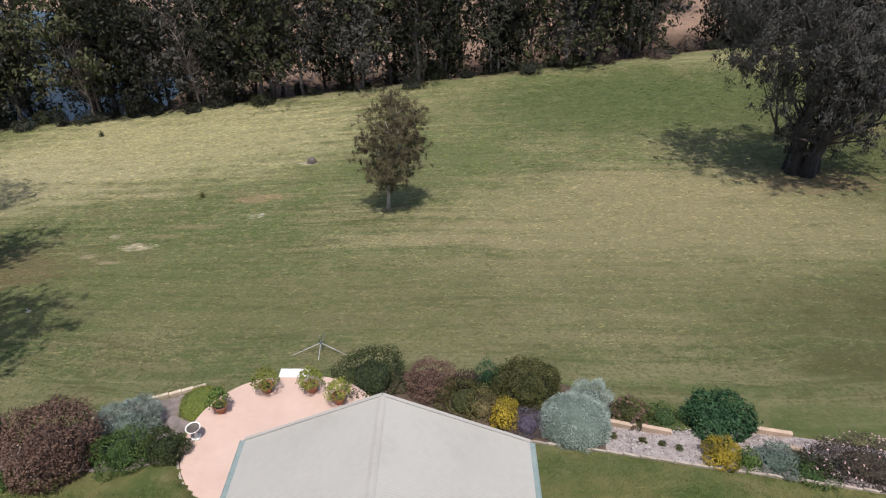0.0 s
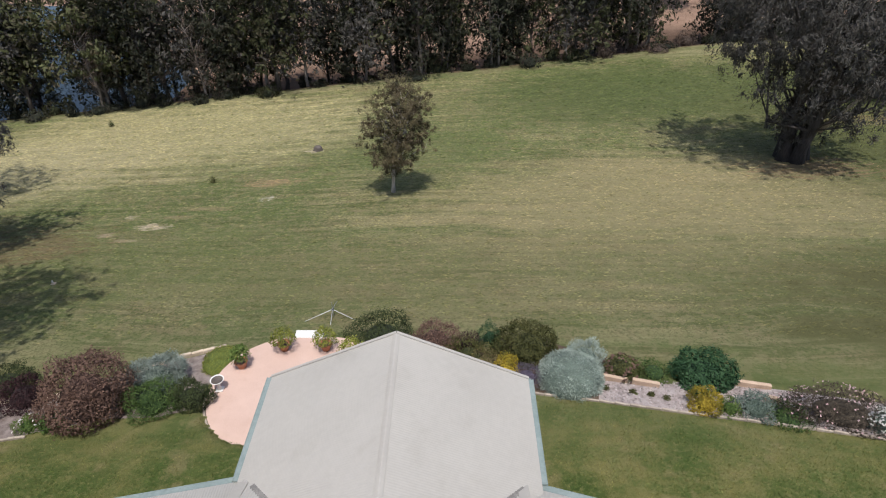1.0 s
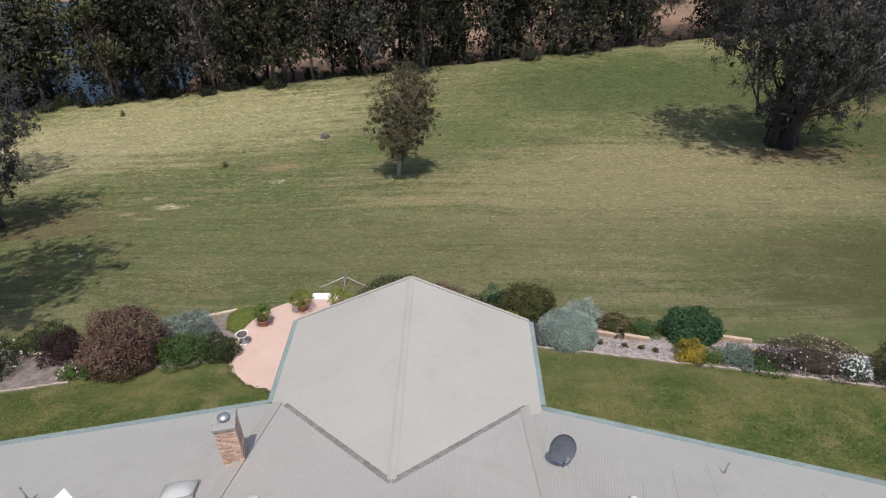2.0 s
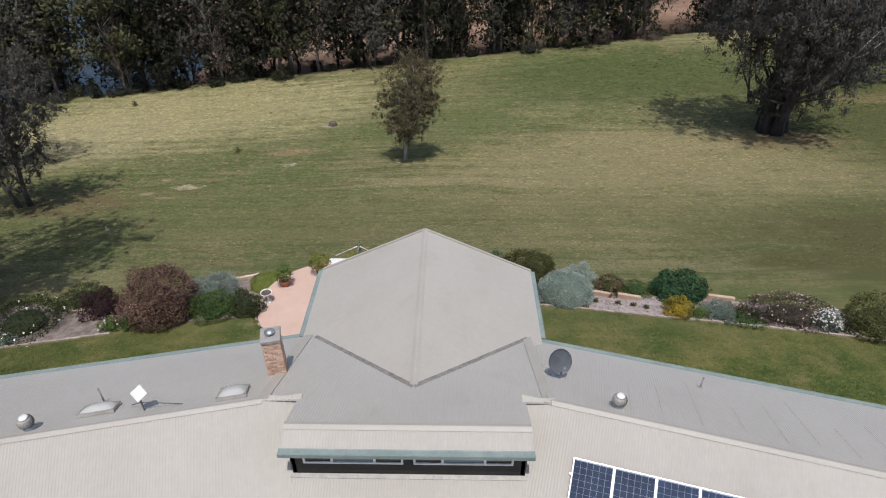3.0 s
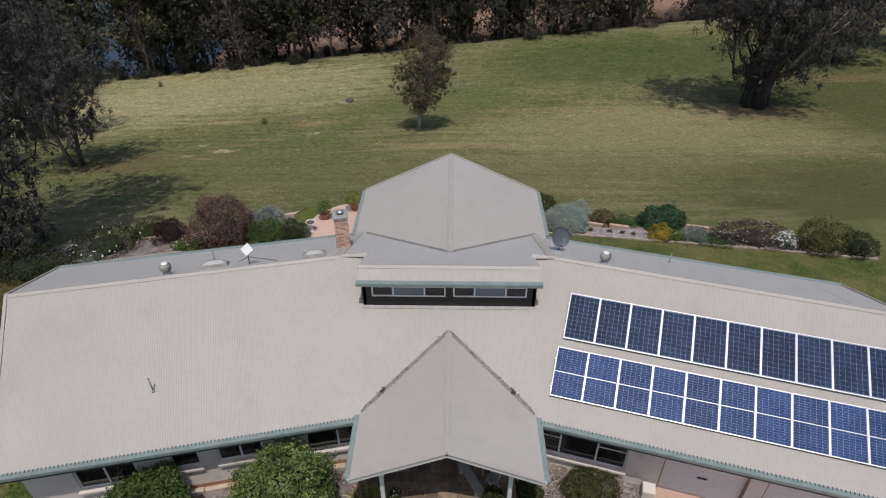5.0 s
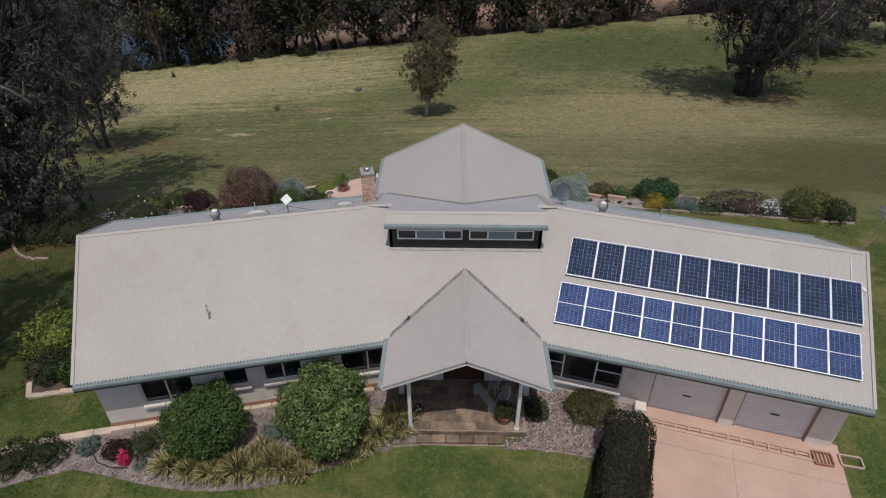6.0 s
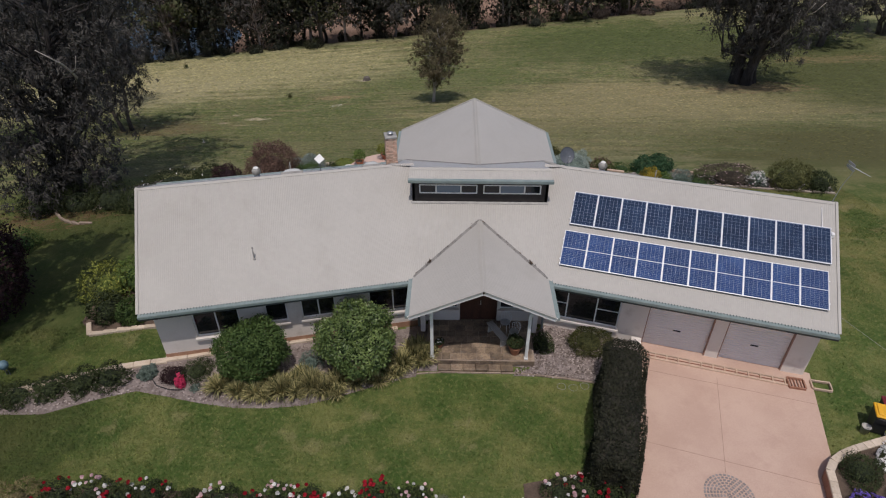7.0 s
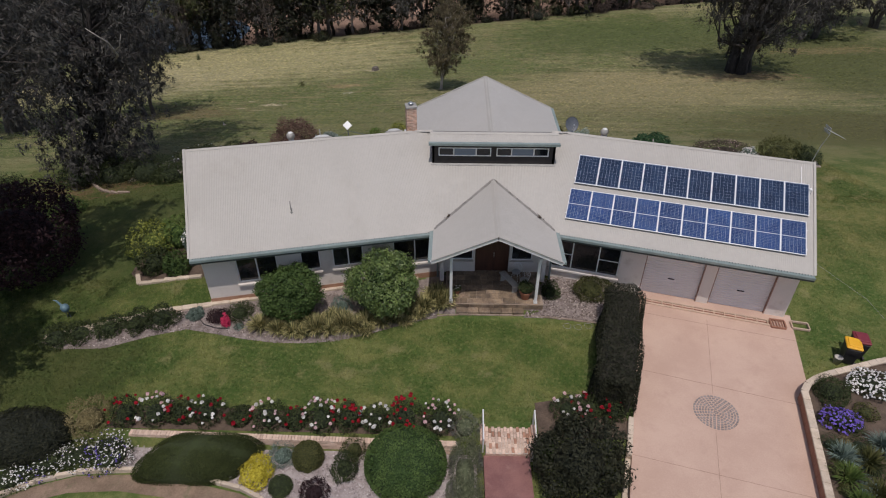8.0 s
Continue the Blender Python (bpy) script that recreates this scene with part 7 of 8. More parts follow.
def timber_frame(a, n, w, l, mat, label, bars):
    t = thing("pallet_crate", *in_right(a, n, DRIVE_Z), label, "crate", "", RIGHT + 4)
    for cx, cy, sx, sy in ((0, l / 2, w, 0.06), (0, -l / 2, w, 0.06), (w / 2, 0, 0.06, l - 0.06), (-w / 2, 0, 0.06, l - 0.06)):
        part("side", Build().bevelled(cx, cy, 0.05, sx, sy, 0.10, 0.008), mat, t)
    for k in range(bars):
        part("bar", Build().box(-w / 2 + w * (k + 1) / (bars + 1), 0, 0.06, 0.03, l - 0.08, 0.03), mat, t)


timber_frame(13.78, -2.06, 0.62, 0.52, CRATEW, "small red-brown slatted timber frame on the drive", 4)
timber_frame(14.72, -1.92, 0.72, 0.45, TIMBER, "pale empty timber frame lying on the lawn", 0)
pier = thing("low_pier", *in_right(7.45, RW - 0.28, 0.0), "low cream rendered pier beside the garage", "pier", "", RIGHT)
part("block", Build().bevelled(0, 0, 0.18, 0.42, 0.42, 0.5, 0.02), RENDER, pier)


def wheelie_bin(x, y, turn, lid, label):
    t = thing("wheelie_bin", x, y, height(x, y), label, "rubbish bin", "wheelie bins beside the drive", turn)
    b = Build()
    lo, hi = [(-0.21, -0.24), (0.21, -0.24), (0.21, 0.24), (-0.21, 0.24)], [(-0.28, -0.33), (0.28, -0.33), (0.28, 0.33), (-0.28, 0.33)]
    b.add([(x, y, 0.06) for x, y in lo] + [(x, y, 0.95) for x, y in hi], [(3, 2, 1, 0), (4, 5, 6, 7)] + [(i, (i + 1) % 4, 4 + (i + 1) % 4, 4 + i) for i in range(4)])
    part("body", b, BLACK, t, "black plastic body")
    part("lid", Build().bevelled(0, -0.02, 0.99, 0.60, 0.72, 0.07, 0.03).bevelled(0, -0.02, 1.04, 0.46, 0.55, 0.05, 0.02), lid, t)
    part("handle", Build().tube([(-0.25, 0.36, 0.93), (-0.22, 0.42, 0.96), (0.22, 0.42, 0.96), (0.25, 0.36, 0.93)], [0.018] * 4, 8), BLACK, t)
    for px in (-0.26, 0.26):
        part("wheel", Build().tube([(px - 0.025, 0.25, 0.10), (px + 0.025, 0.25, 0.10)], [0.10, 0.10], 14), BLACK, t)


wheelie_bin(14.68, -7.75, 160, YELLOWP, "black wheelie bin with a yellow lid")
wheelie_bin(15.18, -7.42, 165, REDP, "black wheelie bin with a maroon lid")
drum = thing("bucket", 14.22, -7.9, height(14.22, -7.9), "pale grey bucket beside the bins", "bucket")
part("body", Build().lathe([(0.12, 0.0), (0.16, 0.34), (0.17, 0.35), (0.15, 0.35), (0.11, 0.03)], 18), VANE, drum, "", True)

# raised garden beyond the drive
kerb = [tuple(in_right(13.98, n)[:2]) for n in (-22.0, -18.0, -15.0, -12.9)] + [(11.70, -10.35), (11.80, -9.92), (12.12, -9.54), (12.6, -9.24), (13.2, -9.0), (13.85, -8.8), (15.5, -8.3), (18.0, -7.7), (21.0, -7.3)]
bed_out = kerb + [(24, -7.2), (26, -22)]
raised = setting("raised_bed", Build().prism([(x + 0.1, y - 0.05) for x, y in bed_out][::-1], -0.3, 0.42), SOIL, "raised soil bed beyond the drive", "garden bed")
kw = tagged(new("retaining_wall"), "curved cream-capped red-brown retaining wall beside the drive", "retaining wall", "", "structure")
for p, q in zip(kerb, kerb[1:]):
    d = math.dist(p, q)
    n = max(1, round(d / 0.45))
    a = math.degrees(math.atan2(q[1] - p[1], q[0] - p[0]))
    for i in range(n):
        f = (i + 0.5) / n
        x, y = p[0] + (q[0] - p[0]) * f, p[1] + (q[1] - p[1]) * f
        part("wall_block", Build().bevelled(0, 0, 0.20, d / n - 0.004, 0.20, 0.60, 0.01), CRATEW, kw, at=pose(x, y, 0, 0, 0, a))
        part("capping_block", Build().bevelled(0, 0, 0.53, d / n - 0.008, 0.27, 0.07, 0.012), STONE, kw, at=pose(x, y, rs.uniform(-0.004, 0.004), 0, 0, a))
RB = 0.42
shrub("shrub", 12.78, -10.0, 0.85, 0.8, LEAF_DARK, "dark rounded shrub in the raised bed", 0.08, 1700, 0.5, 0.05, 140, ground_z=RB)
shrub("flowering_plant", 14.6, -9.55, 1.15, 0.55, LEAF_DARK, "carpet of white daisies in the raised bed", 0.09, 1500, 0.45, 0.1, 141, ry=0.9, ground_z=RB, flowers=(PETAL_WHITE, 594, 0.075), category="flowers")
shrub("flowering_plant", 15.9, -10.3, 1.1, 0.5, LEAF_DARK, "carpet of white daisies in the raised bed", 0.09, 1300, 0.45, 0.1, 142, ground_z=RB, flowers=(PETAL_WHITE, 504, 0.075), category="flowers")
shrub("flowering_plant", 12.45, -11.3, 0.72, 0.6, LEAF_DARK, "purple-flowered plant in the raised bed", 0.09, 700, 0.45, 0.12, 143, ground_z=RB, flowers=(PETAL_PURPLE, 330, 0.07), category="flowers")
shrub("shrub", 13.6, -10.9, 0.5, 0.45, LEAF_OLIVE, "low olive plant in the raised bed", 0.08, 600, 0.45, 0.12, 144, ground_z=RB)
for i, (x, y, r, h) in enumerate(((11.75, -12.9, 0.6, 0.6), (12.5, -13.1, 0.65, 0.7), (11.5, -13.7, 0.6, 0.6), (13.4, -12.4, 0.6, 0.55), (12.2, -14.3, 0.6, 0.6), (11.4, -14.7, 0.55, 0.6))):
    t = strappy("strappy_plant", x, y, r, h, (LEAF_GREYGREEN, LEAF_OLIVE, LEAF_LIGHT)[i % 3], "clump of grassy green leaves in the raised bed", 60, 20 + i, 0.03, "grassy clumps in the raised bed", "plant")
    t.location.z = RB

rb = random.Random(21)
for i in range(44):
    x, y = rb.uniform(11.2, 17.5), rb.uniform(-16.5, -11.4)
    if x < 12.0 + max(0, (-11 - y)) * -0.27:
        continue
    r = rb.uniform(0.28, 0.6)
    shrub("small_plant", x, y, r, r * rb.uniform(0.7, 1.1), (LEAF_GREYGREEN, LEAF_DARK, LEAF_OLIVE, LEAF_TAN)[i % 4], ("grey-green low plant in the raised bed", "dark green low plant in the raised bed", "olive low plant in the raised bed", "tan grassy plant in the raised bed")[i % 4], 0.09, 420, 0.3, 0.12, 330 + i, ground_z=RB, category="plant", group="low plants in the raised bed")
shrub("flowering_plant", 17.3, -8.9, 1.2, 0.5, LEAF_DARK, "carpet of white daisies in the raised bed", 0.09, 1400, 0.45, 0.1, 146, ground_z=RB, flowers=(PETAL_WHITE, 540, 0.075), category="flowers")
shrub("flowering_plant", 16.0, -11.6, 0.9, 0.5, LEAF_DARK, "carpet of white daisies in the raised bed", 0.09, 1000, 0.45, 0.1, 147, ground_z=RB, flowers=(PETAL_WHITE, 396, 0.075), category="flowers")

# rose terrace and lower garden
LOW = -0.45
rw = tagged(new("garden_wall"), "low brick garden wall below the roses", "garden wall", "", "structure")
wall_bricks = [Build().bevelled(0, 0, 0, 0.105, 0.23, 0.075, 0.008).mesh("brick", WALLBRICK), Build().bevelled(0, 0, 0, 0.228, 0.11, 0.076, 0.008).mesh("brick", WALLBRICK)]
for i in range(104):
    x = -13.75 + i * 0.1165
    y = -12.02 - 0.0215 * (x + 13.75)
    part("brick", wall_bricks[0], None, rw, at=pose(x, y, 0.045 + rs.uniform(-0.004, 0.004), 0, 0, -1.2))
for c in range(5):
    for i in range(36):
        x = -13.66 + i * 0.337 + (0.11 if c % 2 else 0)
        if x > -1.8:
            continue
        part("brick", wall_bricks[1], None, rw, at=pose(x, -12.02 - 0.0215 * (x + 13.75) - 0.06, -0.04 - c * 0.088, 0, 0, -1.2) @ Matrix.Diagonal((1.45, 1, 1, 1)))
part("wall_core", Build().add([(-13.8, -12.12, -0.7), (-1.65, -12.38, -0.7), (-1.65, -12.16, -0.7), (-13.8, -11.9, -0.7), (-13.8, -12.12, 0.0), (-1.65, -12.38, 0.0), (-1.65, -12.16, 0.0), (-13.8, -11.9, 0.0)],
     [(3, 2, 1, 0), (4, 5, 6, 7), (0, 1, 5, 4), (1, 2, 6, 5), (2, 3, 7, 6), (3, 0, 4, 7)]), MORTAR, rw, "pale mortar core")
rose_spec = [(-14.2, -11.35, 0.55, 1.0, ("red",), 9), (-13.05, -11.3, 0.62, 1.05, ("white", "pink"), 16), (-12.1, -11.25, 0.45, 0.9, ("red",), 9), (-11.15, -11.2, 0.58, 0.85, ("white", "white", "red"), 14), (-9.9, -11.3, 0.45, 0.6, ("red",), 5),
             (-8.75, -11.4, 0.6, 1.0, ("white", "pink"), 16), (-7.75, -11.45, 0.42, 0.7, ("red",), 5), (-6.75, -11.45, 0.6, 1.1, ("pink", "white"), 18), (-5.75, -11.42, 0.5, 1.15, ("red",), 14), (-4.7, -11.45, 0.5, 0.95, ("white", "white"), 14),
             (-3.6, -11.35, 0.66, 1.15, ("red",), 22), (-2.3, -11.4, 0.62, 1.05, ("white", "pink"), 18), (2.6, -10.75, 0.6, 0.75, ("white", "pink"), 12), (3.4, -10.7, 0.55, 0.8, ("pink", "red", "red"), 12), (4.2, -10.75, 0.5, 0.8, ("red",), 9)]
for i, (x, y, r, h, kinds, n) in enumerate(rose_spec):
    rose_bush(x, y, r, h, kinds, n, 300 + i, "rose bush with %s blooms" % (" and ".join(sorted(set(kinds)))))
bed("garden_bed", [(-14.8, -10.75), (-10, -10.8), (-5, -10.95), (-1.5, -10.95), (-1.5, -11.9), (-14.8, -11.8)], SOIL, "dark soil strip under the roses")
bed("garden_bed", [(1.35, -10.3), (4.6, -9.6), (4.9, -11.9), (1.35, -11.9)], SOIL, "dark rose bed beside the drive")
# lower garden bed
setting("lower_bed", Build().prism([(-14.0, -12.15), (-14.0, -13.2), (-12.5, -13.4), (-10.6, -13.65), (-8.6, -14.1), (-7.5, -14.8), (-6, -18), (-0.95, -18), (-0.95, -12.42)][::-1], -1.0, LOW + 0.04), PINKMULCH, "pale gravel bed below the rose wall", "garden bed")
bed("dry_path", [(-18.4, -14.75), (-16.6, -13.9), (-15.2, -13.55), (-13.2, -13.45), (-11.6, -13.6), (-9.2, -14.1), (-8.4, -14.45), (-7.7, -15.2), (-8.6, -15.6), (-9.6, -14.9), (-11.8, -14.3), (-13.4, -14.1), (-15.2, -14.2), (-16.8, -14.6), (-18.4, -15.5)], DRYEARTH, "worn pinkish bare earth below the edging")
edging("garden_edging", [(-18.2, -14.5), (-16.6, -13.75), (-15.2, -13.42), (-13.2, -13.3), (-11.6, -13.45), (-10.6, -13.6), (-9.2, -13.95), (-8.4, -14.3), (-7.6, -15.0)], "curved pale stone edging of the lower bed", w=0.14, seed=14, lift=0.14, h=0.2)
shrub("shrub", -3.5, -13.05, 1.55, 1.65, LEAF_GREEN, "large clipped green ball shrub", 0.09, 6500, 0.5, 0.03, 150, ground_z=LOW)
shrub("shrub", 2.62, -13.1, 1.95, 2.55, LEAF_HEDGE, "big dark leafy shrub beside the path", 0.15, 6500, 0.42, 0.055, 151, ground_z=LOW)
shrub("shrub", -7.05, -12.75, 0.6, 0.95, LEAF_OLIVE, "clipped ball shrub with reddish tips", 0.07, 2200, 0.45, 0.03, 152, ground_z=LOW)
shrub("shrub", -10.95, -12.97, 2.05, 1.3, LEAF_CLIPPED, "wide smooth clipped dark green mound", 0.06, 17000, 0.3, 0.03, 153, ry=0.98, ground_z=LOW, boxy=0.55, shear=0.62)
shrub("shrub", -8.75, -13.35, 0.66, 0.62, LEAF_YELLOW, "bright yellow-leaved shrub by the edging", 0.08, 2600, 0.55, 0.13, 154, ground_z=LOW, ry=0.78)
shrub("shrub", -8.0, -12.65, 0.7, 0.6, LEAF_GREYGREEN, "silvery blue-grey shrub in gravel", 0.09, 1300, 0.3, 0.13, 155, ground_z=LOW, upright=0.4)
shrub("shrub", -7.8, -13.9, 0.45, 0.6, LEAF_DARK, "small dark clipped ball shrub in gravel", 0.06, 1200, 0.45, 0.03, 156, ground_z=LOW)
shrub("shrub", -6.6, -14.1, 0.65, 0.55, LEAF_MAROON, "low dark maroon shrub", 0.07, 1300, 0.45, 0.06, 157, ground_z=LOW)
shrub("shrub", -5.65, -13.2, 0.6, 1.05, LEAF_DARK, "dark upright shrub in the gravel", 0.09, 1400, 0.4, 0.1, 158, ground_z=LOW)
shrub("shrub", -5.4, -12.45, 0.55, 1.0, LEAF_OLIVE, "fine-leaved grey-brown shrub in the gravel", 0.08, 1300, 0.3, 0.1, 159, ground_z=LOW)
shrub("shrub", -1.38, -13.5, 0.72, 1.1, LEAF_LAVENDER, "upright lavender hedge beside the path", 0.13, 6000, 0.16, 0.06, 160, ry=1.7, ground_z=LOW, upright=1.2, boxy=0.6)
shrub("shrub", -1.38, -11.65, 0.72, 0.9, LEAF_LAVENDER, "soft grey-green grassy shrub by the steps", 0.12, 1200, 0.2, 0.08, 161, upright=1.2)
shrub("shrub", -15.45, -11.6, 1.0, 1.15, LEAF_TAN, "tan flowering shrub above the daisies", 0.09, 1700, 0.4, 0.14, 162)
shrub("shrub", -17.75, -12.2, 1.95, 1.3, LEAF_HEDGE, "dark rounded shrub on the lawn's edge", 0.09, 7500, 0.45, 0.045, 163, ry=1.3)
for i, (x, y) in enumerate(((-14.7, -12.4), (-15.7, -12.8), (-16.7, -13.1), (-17.6, -13.6), (-14.4, -12.9))):
    shrub("flowering_plant", x, y, 0.85, 0.6, LEAF_DARK, "low plant covered with white and lilac daisies", 0.08, 800, 0.45, 0.12, 170 + i, flowers=(PETAL_WHITE if i % 2 else PETAL_PURPLE, 60, 0.042), category="flowers", group="daisies in the lower bed")
    shrub("flowering_plant", x + 0.3, y + 0.1, 0.8, 0.62, LEAF_DARK, "low plant covered with white daisies", 0.08, 600, 0.45, 0.12, 180 + i, flowers=(PETAL_WHITE, 110, 0.05), category="flowers", group="daisies in the lower bed")

# brick landing, rails and path
landing = setting("brick_landing", Build().box(0.24, -12.06, -0.25, 1.74, 1.10, 0.5), MORTAR, "salmon-brick landing at the head of the garden steps", "paving")
landing_bricks = [Build().bevelled(0, 0, 0, 0.105, 0.218, 0.03, 0.006).mesh("brick", m) for m in (WALLBRICK, WALLBRICK, REDBRICK)]
for i in range(15):
    for j in range(5):
        part("brick", landing_bricks[rs.choice((0, 0, 0, 1, 2))], None, landing, at=pose(-0.565 + i * 0.115, -12.47 + j * 0.226 - (0.06 if i % 2 else 0), 0.008 + rs.uniform(-0.003, 0.003)))
path = setting("path", Build().box(0.12, -17.67, -0.42, 1.66, 10.1, 0.6), PAVER, "dark red paved path below the steps", "path")
part("step_riser", Build().bevelled(0.2, -12.61, -0.10, 1.7, 0.04, 0.17, 0.01), BRICK, path, "brick step")
for px in (-0.72, 1.18):
    pr = thing("handrail_post", px, -11.75, 0.0, "cream metal handrail beside the steps", "handrail", "handrails at the steps")
    part("post", Build().tube([(0, 0.40, -0.05), (0, 0.40, 0.85)], [0.03, 0.03], 8), WHITE, pr)
    part("lower_post", Build().tube([(0, -0.55, -0.5), (0, -0.55, 0.45)], [0.03, 0.03], 8), WHITE, pr)
    part("rail", Build().tube([(0, 0.42, 0.85), (0, -0.60, 0.45)], [0.026, 0.026], 8), WHITE, pr)
    part("pier", Build().bevelled(0, -0.05, 0.0, 0.2, 0.75, 0.3, 0.015), BRICK, pr, "low brick pier")
edging("kerb", [tuple(in_right(7.66, n)[:2]) for n in (-9.3, -11, -14, -18)], "cream block kerb beside the drive", w=0.2, h=0.2, block=0.4, seed=15, lift=0.12)

# ---- small things on the lawns ----
st = thing("tree_stump", -12.9, 56.2, height(-12.9, 56.2), "dark weathered tree stump with scattered chips", "stump")
part("stump", Build().lathe([(0.62, -0.1), (0.5, 0.12), (0.42, 0.38), (0.36, 0.46), (0.05, 0.42)], 12), BARK, st, "", True)
for x, y, lab in ((-23.6, 26.6, "short white garden tap post on the lawn"),):
    tp = thing("tap_post", x, y, height(x, y), lab, "tap")
    part("post", Build().bevelled(0, 0, 0.12, 0.05, 0.05, 0.35, 0.01), WHITE, tp)
    part("tap", Build().tube([(0, -0.02, 0.25), (0, -0.09, 0.25), (0, -0.10, 0.2)], [0.02, 0.02, 0.018], 6), STEEL, tp)
    part("base", Build().bevelled(0, 0, 0.02, 0.25, 0.25, 0.06, 0.01), STONE, tp)
shrub("seedling", -43.8, 71.3, 0.5, 1.1, LEAF_DARK, "small dark sapling in the paddock", 0.2, 130, 0.35, 0.2, 190, category="sapling", airy=True)
shrub("seedling", -21.0, 47.0, 0.5, 0.8, LEAF_OLIVE, "small leafy sapling in the paddock", 0.18, 130, 0.35, 0.2, 191, category="sapling", airy=True)
orn = thing("garden_ornament", -19.8, -5.3, height(-19.8, -5.3), "small pale blue metal sculpture on the side lawn", "ornament")
part("body", Build().lathe([(0.08, 0.35), (0.16, 0.45), (0.20, 0.6), (0.15, 0.72), (0.05, 0.78)], 14), BLUEPAINT, orn, "rounded pale blue metal body", True)
part("neck", Build().tube([(-0.1, 0, 0.72), (-0.28, 0.05, 0.95), (-0.42, 0.05, 1.0)], [0.06, 0.04, 0.02], 8), BLUEPAINT, orn)
for px in (-0.06, 0.08):
    part("leg", Build().tube([(px, 0, -0.02), (px, 0, 0.45)], [0.018, 0.018], 6), DARKSTEEL, orn)
for i, (x, y) in enumerate(((3.26, -5.95), (3.72, -6.0), (4.2, -5.9))):
    hp = thing("wire_hoop", x, y, height(x, y), "thin pale wire hoop lying on the lawn", "hoop", "wire hoops on the lawn")
    part("ring", Build().tube([(0.17 * math.cos(a * math.pi / 12), 0.17 * math.sin(a * math.pi / 12), 0.05 + 0.02 * math.sin(a * 0.5 + i)) for a in range(25)], [0.008] * 25, 5), VANE, hp)
wire = thing("clothes_wire", 15.2, -4.9, height(15.2, -4.9), "thin pale wire stretched along the side lawn", "wire")
part("wire", Build().tube([(-0.9, 1.0, 2.35), (1.0, -0.6, 1.5), (2.6, -1.9, 0.1)], [0.006, 0.006, 0.006], 5), VANE, wire)


# ---- grass blades on the mown lawns near the house ----
def inside(poly, x, y):
    hit = np.zeros(len(x), bool)
    for (x0, y0), (x1, y1) in zip(poly, poly[1:] + poly[:1]):
        cross = (y0 > y) != (y1 > y)
        hit ^= cross & (x < (x1 - x0) * (y - y0) / (y1 - y0 + 1e-9) + x0)
    return hit


def blades(name, x0, x1, y0, y1, count, seed, label):
    rng = np.random.default_rng(seed)
    x, y = rng.uniform(x0, x1, count), rng.uniform(y0, y1, count)
    keep = np.ones(count, bool)
    foot = [tuple(place(LEFT, -13.9, LW - 0.35, 0)[:2]), (-2.6, -5.6), (4.7, -5.75), tuple(place(RIGHT, 14.1, RW, 0)[:2]), tuple(place(RIGHT, 14.1, 7.3, 0)[:2]), (3.8, 10.6), (-3.8, 10.6), tuple(place(LEFT, -13.9, 7.4, 0)[:2])]
    for poly in [foot, drv, outline, bed_out, [tuple(q) for q in ((-20.3, -7.0), (-17.0, -7.6), (-13.7, -6.5), (-11.0, -7.05), (-8.3, -7.25), (-5.9, -6.75), (-2.6, -5.5), (-2.6, -2.6), (-13.2, -4.9), (-20.2, -6.7))],
                 [(-15, -10.7), (-1.4, -10.9), (-1.4, -18), (-15, -14)], [(-1.4, -11.4), (4.9, -11.4), (4.9, -19), (-1.4, -19)], [(1.35, -10.3), (4.9, -9.5), (4.9, -12), (1.35, -12)],
                 [(-0.5, 16.6), (5.2, 14.9), (11.65, 13.5), (17.85, 12.15), (23.0, 10.85), (23.6, 30), (-0.5, 30)], [(-24.5, 10.1), (-15.9, 12.1), (-8.9, 12.5), (-8, 30), (-25, 30)],
                 [(-17.6, -3.1), (-14.2, -2.75), (-14.6, 0), (-18.3, 0)]]:
        keep &= ~inside(list(poly), x, y)
    x, y = x[keep], y[keep]
    z = terrain(x, y)
    n = len(x)
    a = rng.uniform(0, 6.28, n)
    h, w = rng.uniform(0.035, 0.085, n), rng.uniform(0.010, 0.022, n)
    lean = rng.normal(0, 0.035, (n, 2))
    dx, dy = np.cos(a) * w, np.sin(a) * w
    base = np.stack([x, y, z - 0.005], 1)
    tip = base + np.stack([lean[:, 0], lean[:, 1], h], 1)
    v = np.stack([base - np.stack([dx, dy, 0 * x], 1), base + np.stack([dx, dy, 0 * x], 1), tip + 0.3 * np.stack([dx, dy, 0 * x], 1), tip - 0.3 * np.stack([dx, dy, 0 * x], 1)], 1).reshape(-1, 3)
    return tagged(new(name, fast_mesh(name, v, np.arange(n * 4).reshape(-1, 4), TUFT)), label, "grass", "", "stuff")


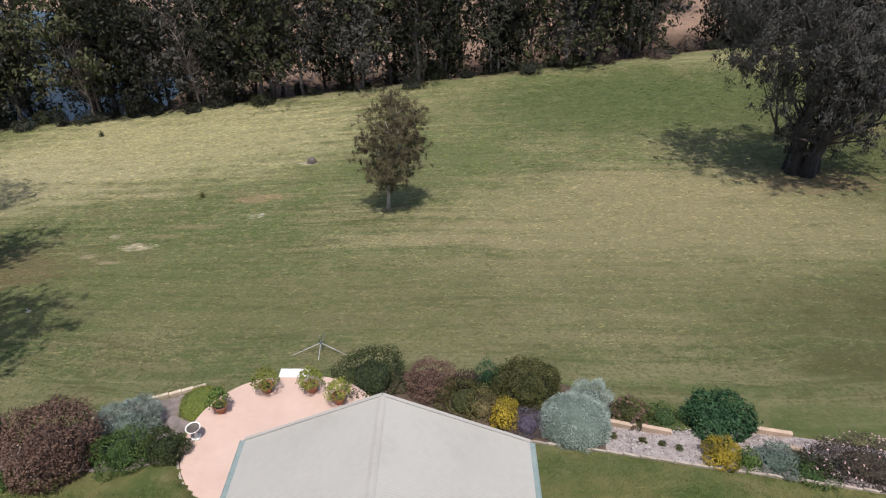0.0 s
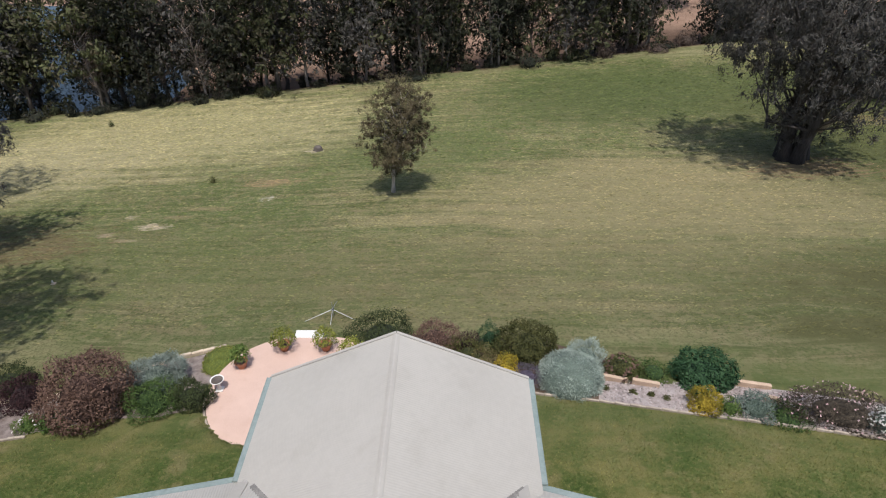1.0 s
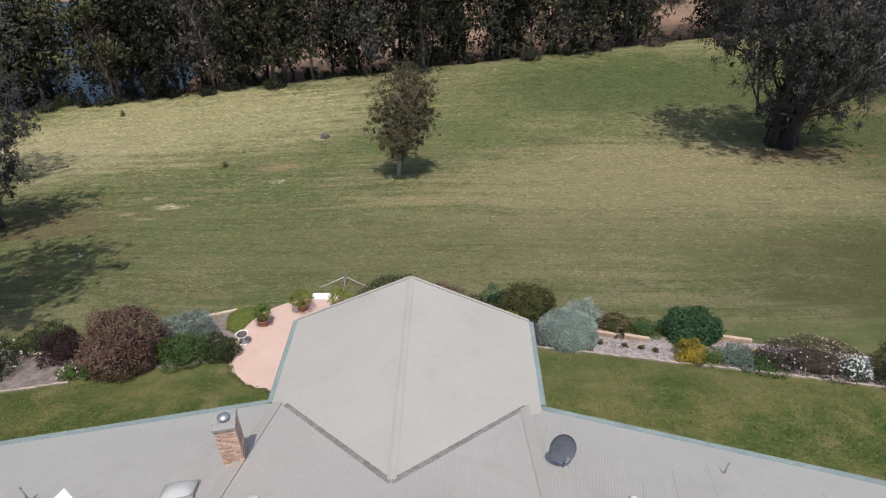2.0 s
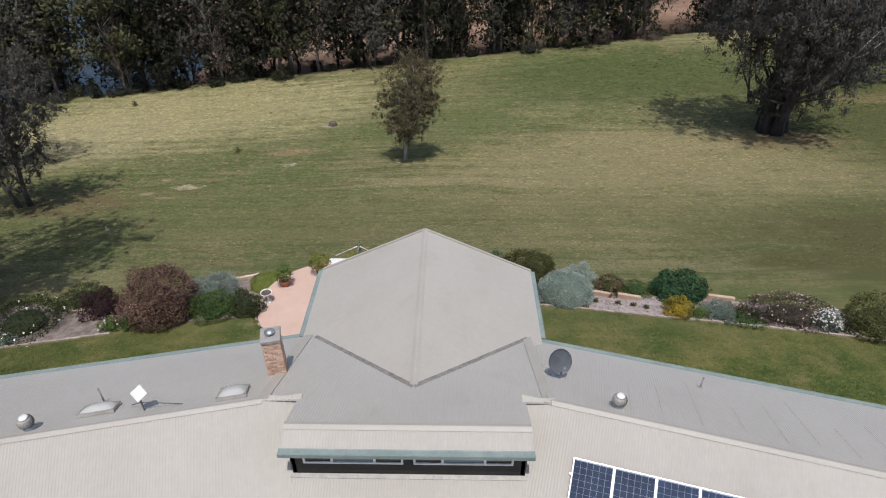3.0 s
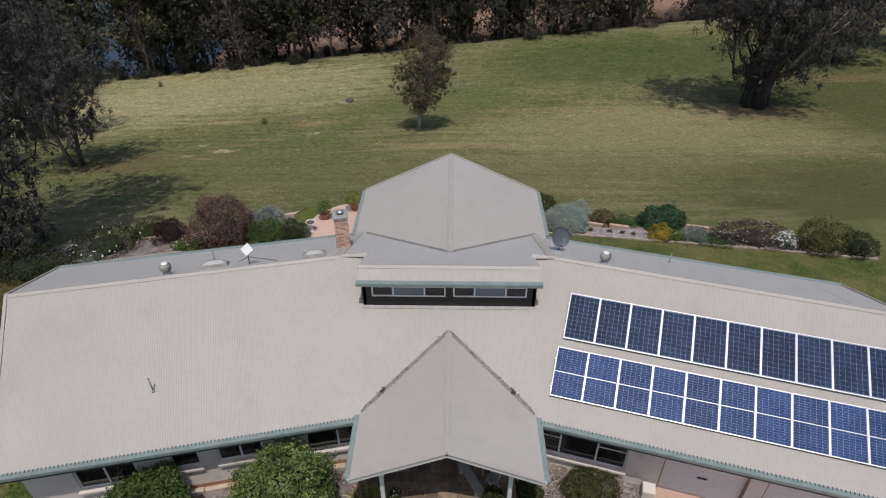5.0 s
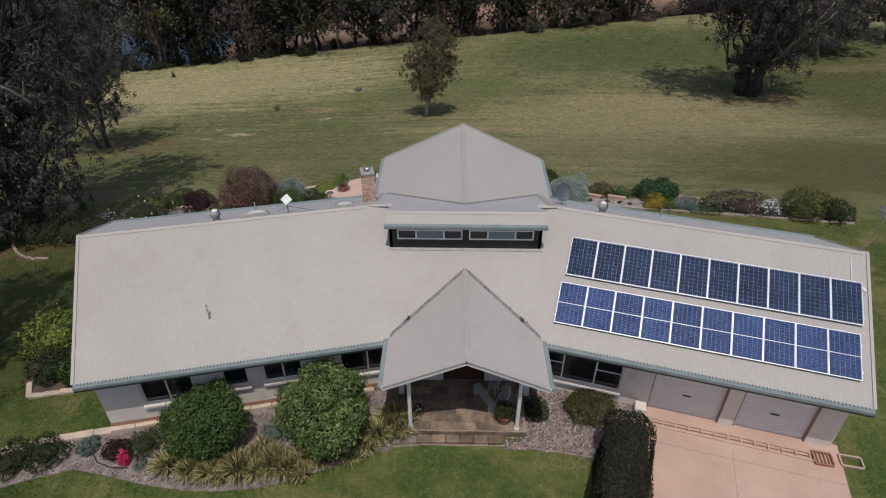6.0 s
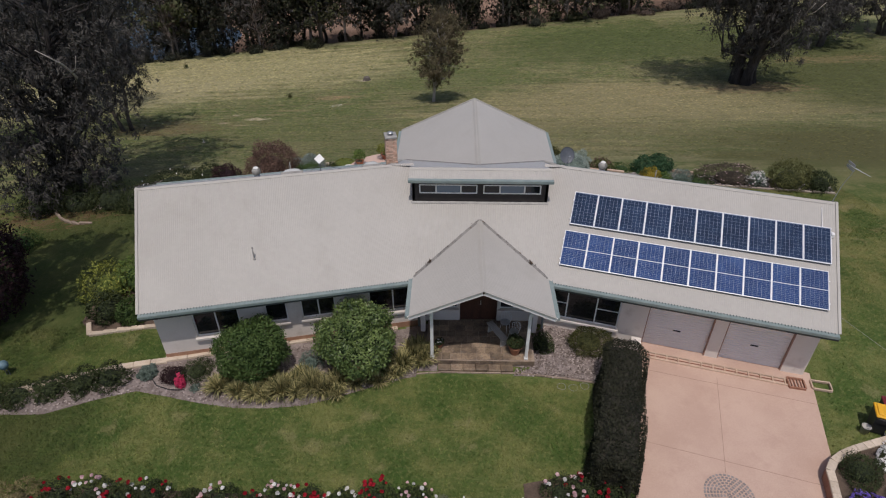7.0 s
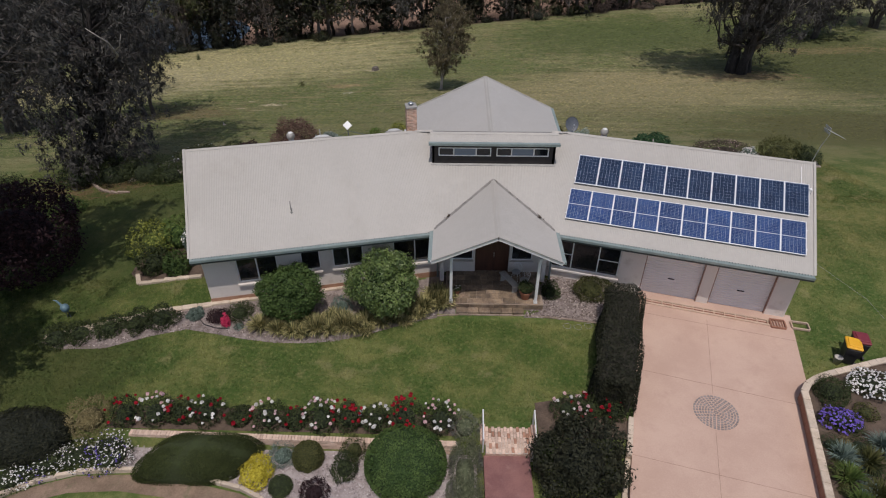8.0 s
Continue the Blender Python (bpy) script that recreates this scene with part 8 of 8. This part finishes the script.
def tufts(name, x0, x1, y0, y1, count, seed, label):
    """Low tufts of rough grass lying along the mower's way over the paddock."""
    rng = np.random.default_rng(seed)
    x, y = rng.uniform(x0, x1, count), y0 + (y1 - y0) * rng.uniform(0, 1, count) ** 1.25
    keep = (y < 86 + 0.165 * x) & ~inside([(-0.5, 16.4), (5.2, 14.7), (11.65, 13.3), (23.0, 10.6), (23.6, 12.6), (21, 14.8), (14, 17.8), (6.5, 20.0), (-3.2, 21.2)], x, y) & ~inside(outline, x, y) & ~inside([(-25, 9.5), (-8.6, 12.5), (-8.6, 18.8), (-13, 17.4), (-25, 16.5)], x, y)
    keep &= y > 21.5 - 0.1 * np.abs(x)
    x, y = x[keep], y[keep]
    n = len(x)
    a = rng.normal(0.06, 0.35, n)
    far = 0.6 + y / 60
    ln, wd = rng.uniform(0.06, 0.20, n) * far, rng.uniform(0.014, 0.040, n) * far
    c = np.stack([x, y, terrain(x, y) + 0.02], 1)
    along = np.stack([np.cos(a) * ln, np.sin(a) * ln, rng.normal(0, 0.02, n)], 1)
    tilt = rng.normal(0.3, 0.5, n)
    across = np.stack([-np.sin(a) * wd * np.cos(tilt), np.cos(a) * wd * np.cos(tilt), wd * np.sin(tilt)], 1)
    v = np.stack([c - along, c - across, c + along, c + across], 1).reshape(-1, 3)
    return tagged(new(name, fast_mesh(name, v, np.arange(n * 4).reshape(-1, 4), TUFT)), label, "grass", "", "stuff")


blades("grass", -34, 5, -11.2, -2.5, 120000, 1, "short mown lawn grass before the house")
blades("grass", -34, 24, 5.0, 14.5, 80000, 2, "short mown lawn grass behind the house")
blades("grass", 12, 26, -9, 6, 25000, 3, "short mown lawn grass beside the drive")
tufts("grass", -62, 62, 15, 90, 125000, 4, "rough dry mown grass over the paddock")


# ---- loose chips and gravel on the beds ----
def chips(name, poly, count, size, mat, seed, label, top=None):
    rng = np.random.default_rng(seed)
    px, py = [p[0] for p in poly], [p[1] for p in poly]
    x, y = rng.uniform(min(px), max(px), count), rng.uniform(min(py), max(py), count)
    keep = inside(poly, x, y)
    x, y = x[keep], y[keep]
    z = (terrain(x, y) if top is None else np.full(len(x), top)) + rng.uniform(0.02, 0.07, len(x))
    up = np.tile([0.0, 0.0, 1.0], (len(x), 1))
    return tagged(new(name, leaves(name, np.stack([x, y, z], 1), up, size, 0.55, mat, rng, 0.45)), label, "mulch", "", "stuff")


chips("bark_chips", [(-20.3, -7.0), (-17.0, -7.5), (-13.7, -6.5), (-11.0, -7.0), (-8.3, -7.2), (-5.9, -6.7), (-2.6, -5.5), (-2.6, -3.0), (-9, -4.2), (-13.2, -5.1), (-20.2, -6.8)], 9000, 0.10, CHIP, 31, "loose grey-brown bark chips in the front bed")
chips("bark_chips", [(1.4, -5.4), (4.7, -5.6), (5.9, -5.5), (7.2, -3.3), (7.0, -2.5), (5, -2.1), (2.2, -2.6)], 4500, 0.12, CHIP, 32, "loose grey-brown bark chips beside the porch")
chips("gravel", [(8.1, 14.5), (11.65, 13.65), (14.25, 13.1), (17.85, 12.3), (22.9, 11.0), (21, 13.8), (14.3, 15.4), (8.4, 16.0)], 7000, 0.11, PEBBLE, 33, "loose pale gravel over the back bed")
chips("gravel", [(-13.9, -12.2), (-13.9, -13.15), (-10.6, -13.6), (-8.6, -14.0), (-7.5, -14.7), (-6, -17.8), (-1.0, -17.8), (-1.0, -12.5)], 8000, 0.08, PEBBLE, 34, "loose pale gravel over the lower bed", LOW + 0.03)
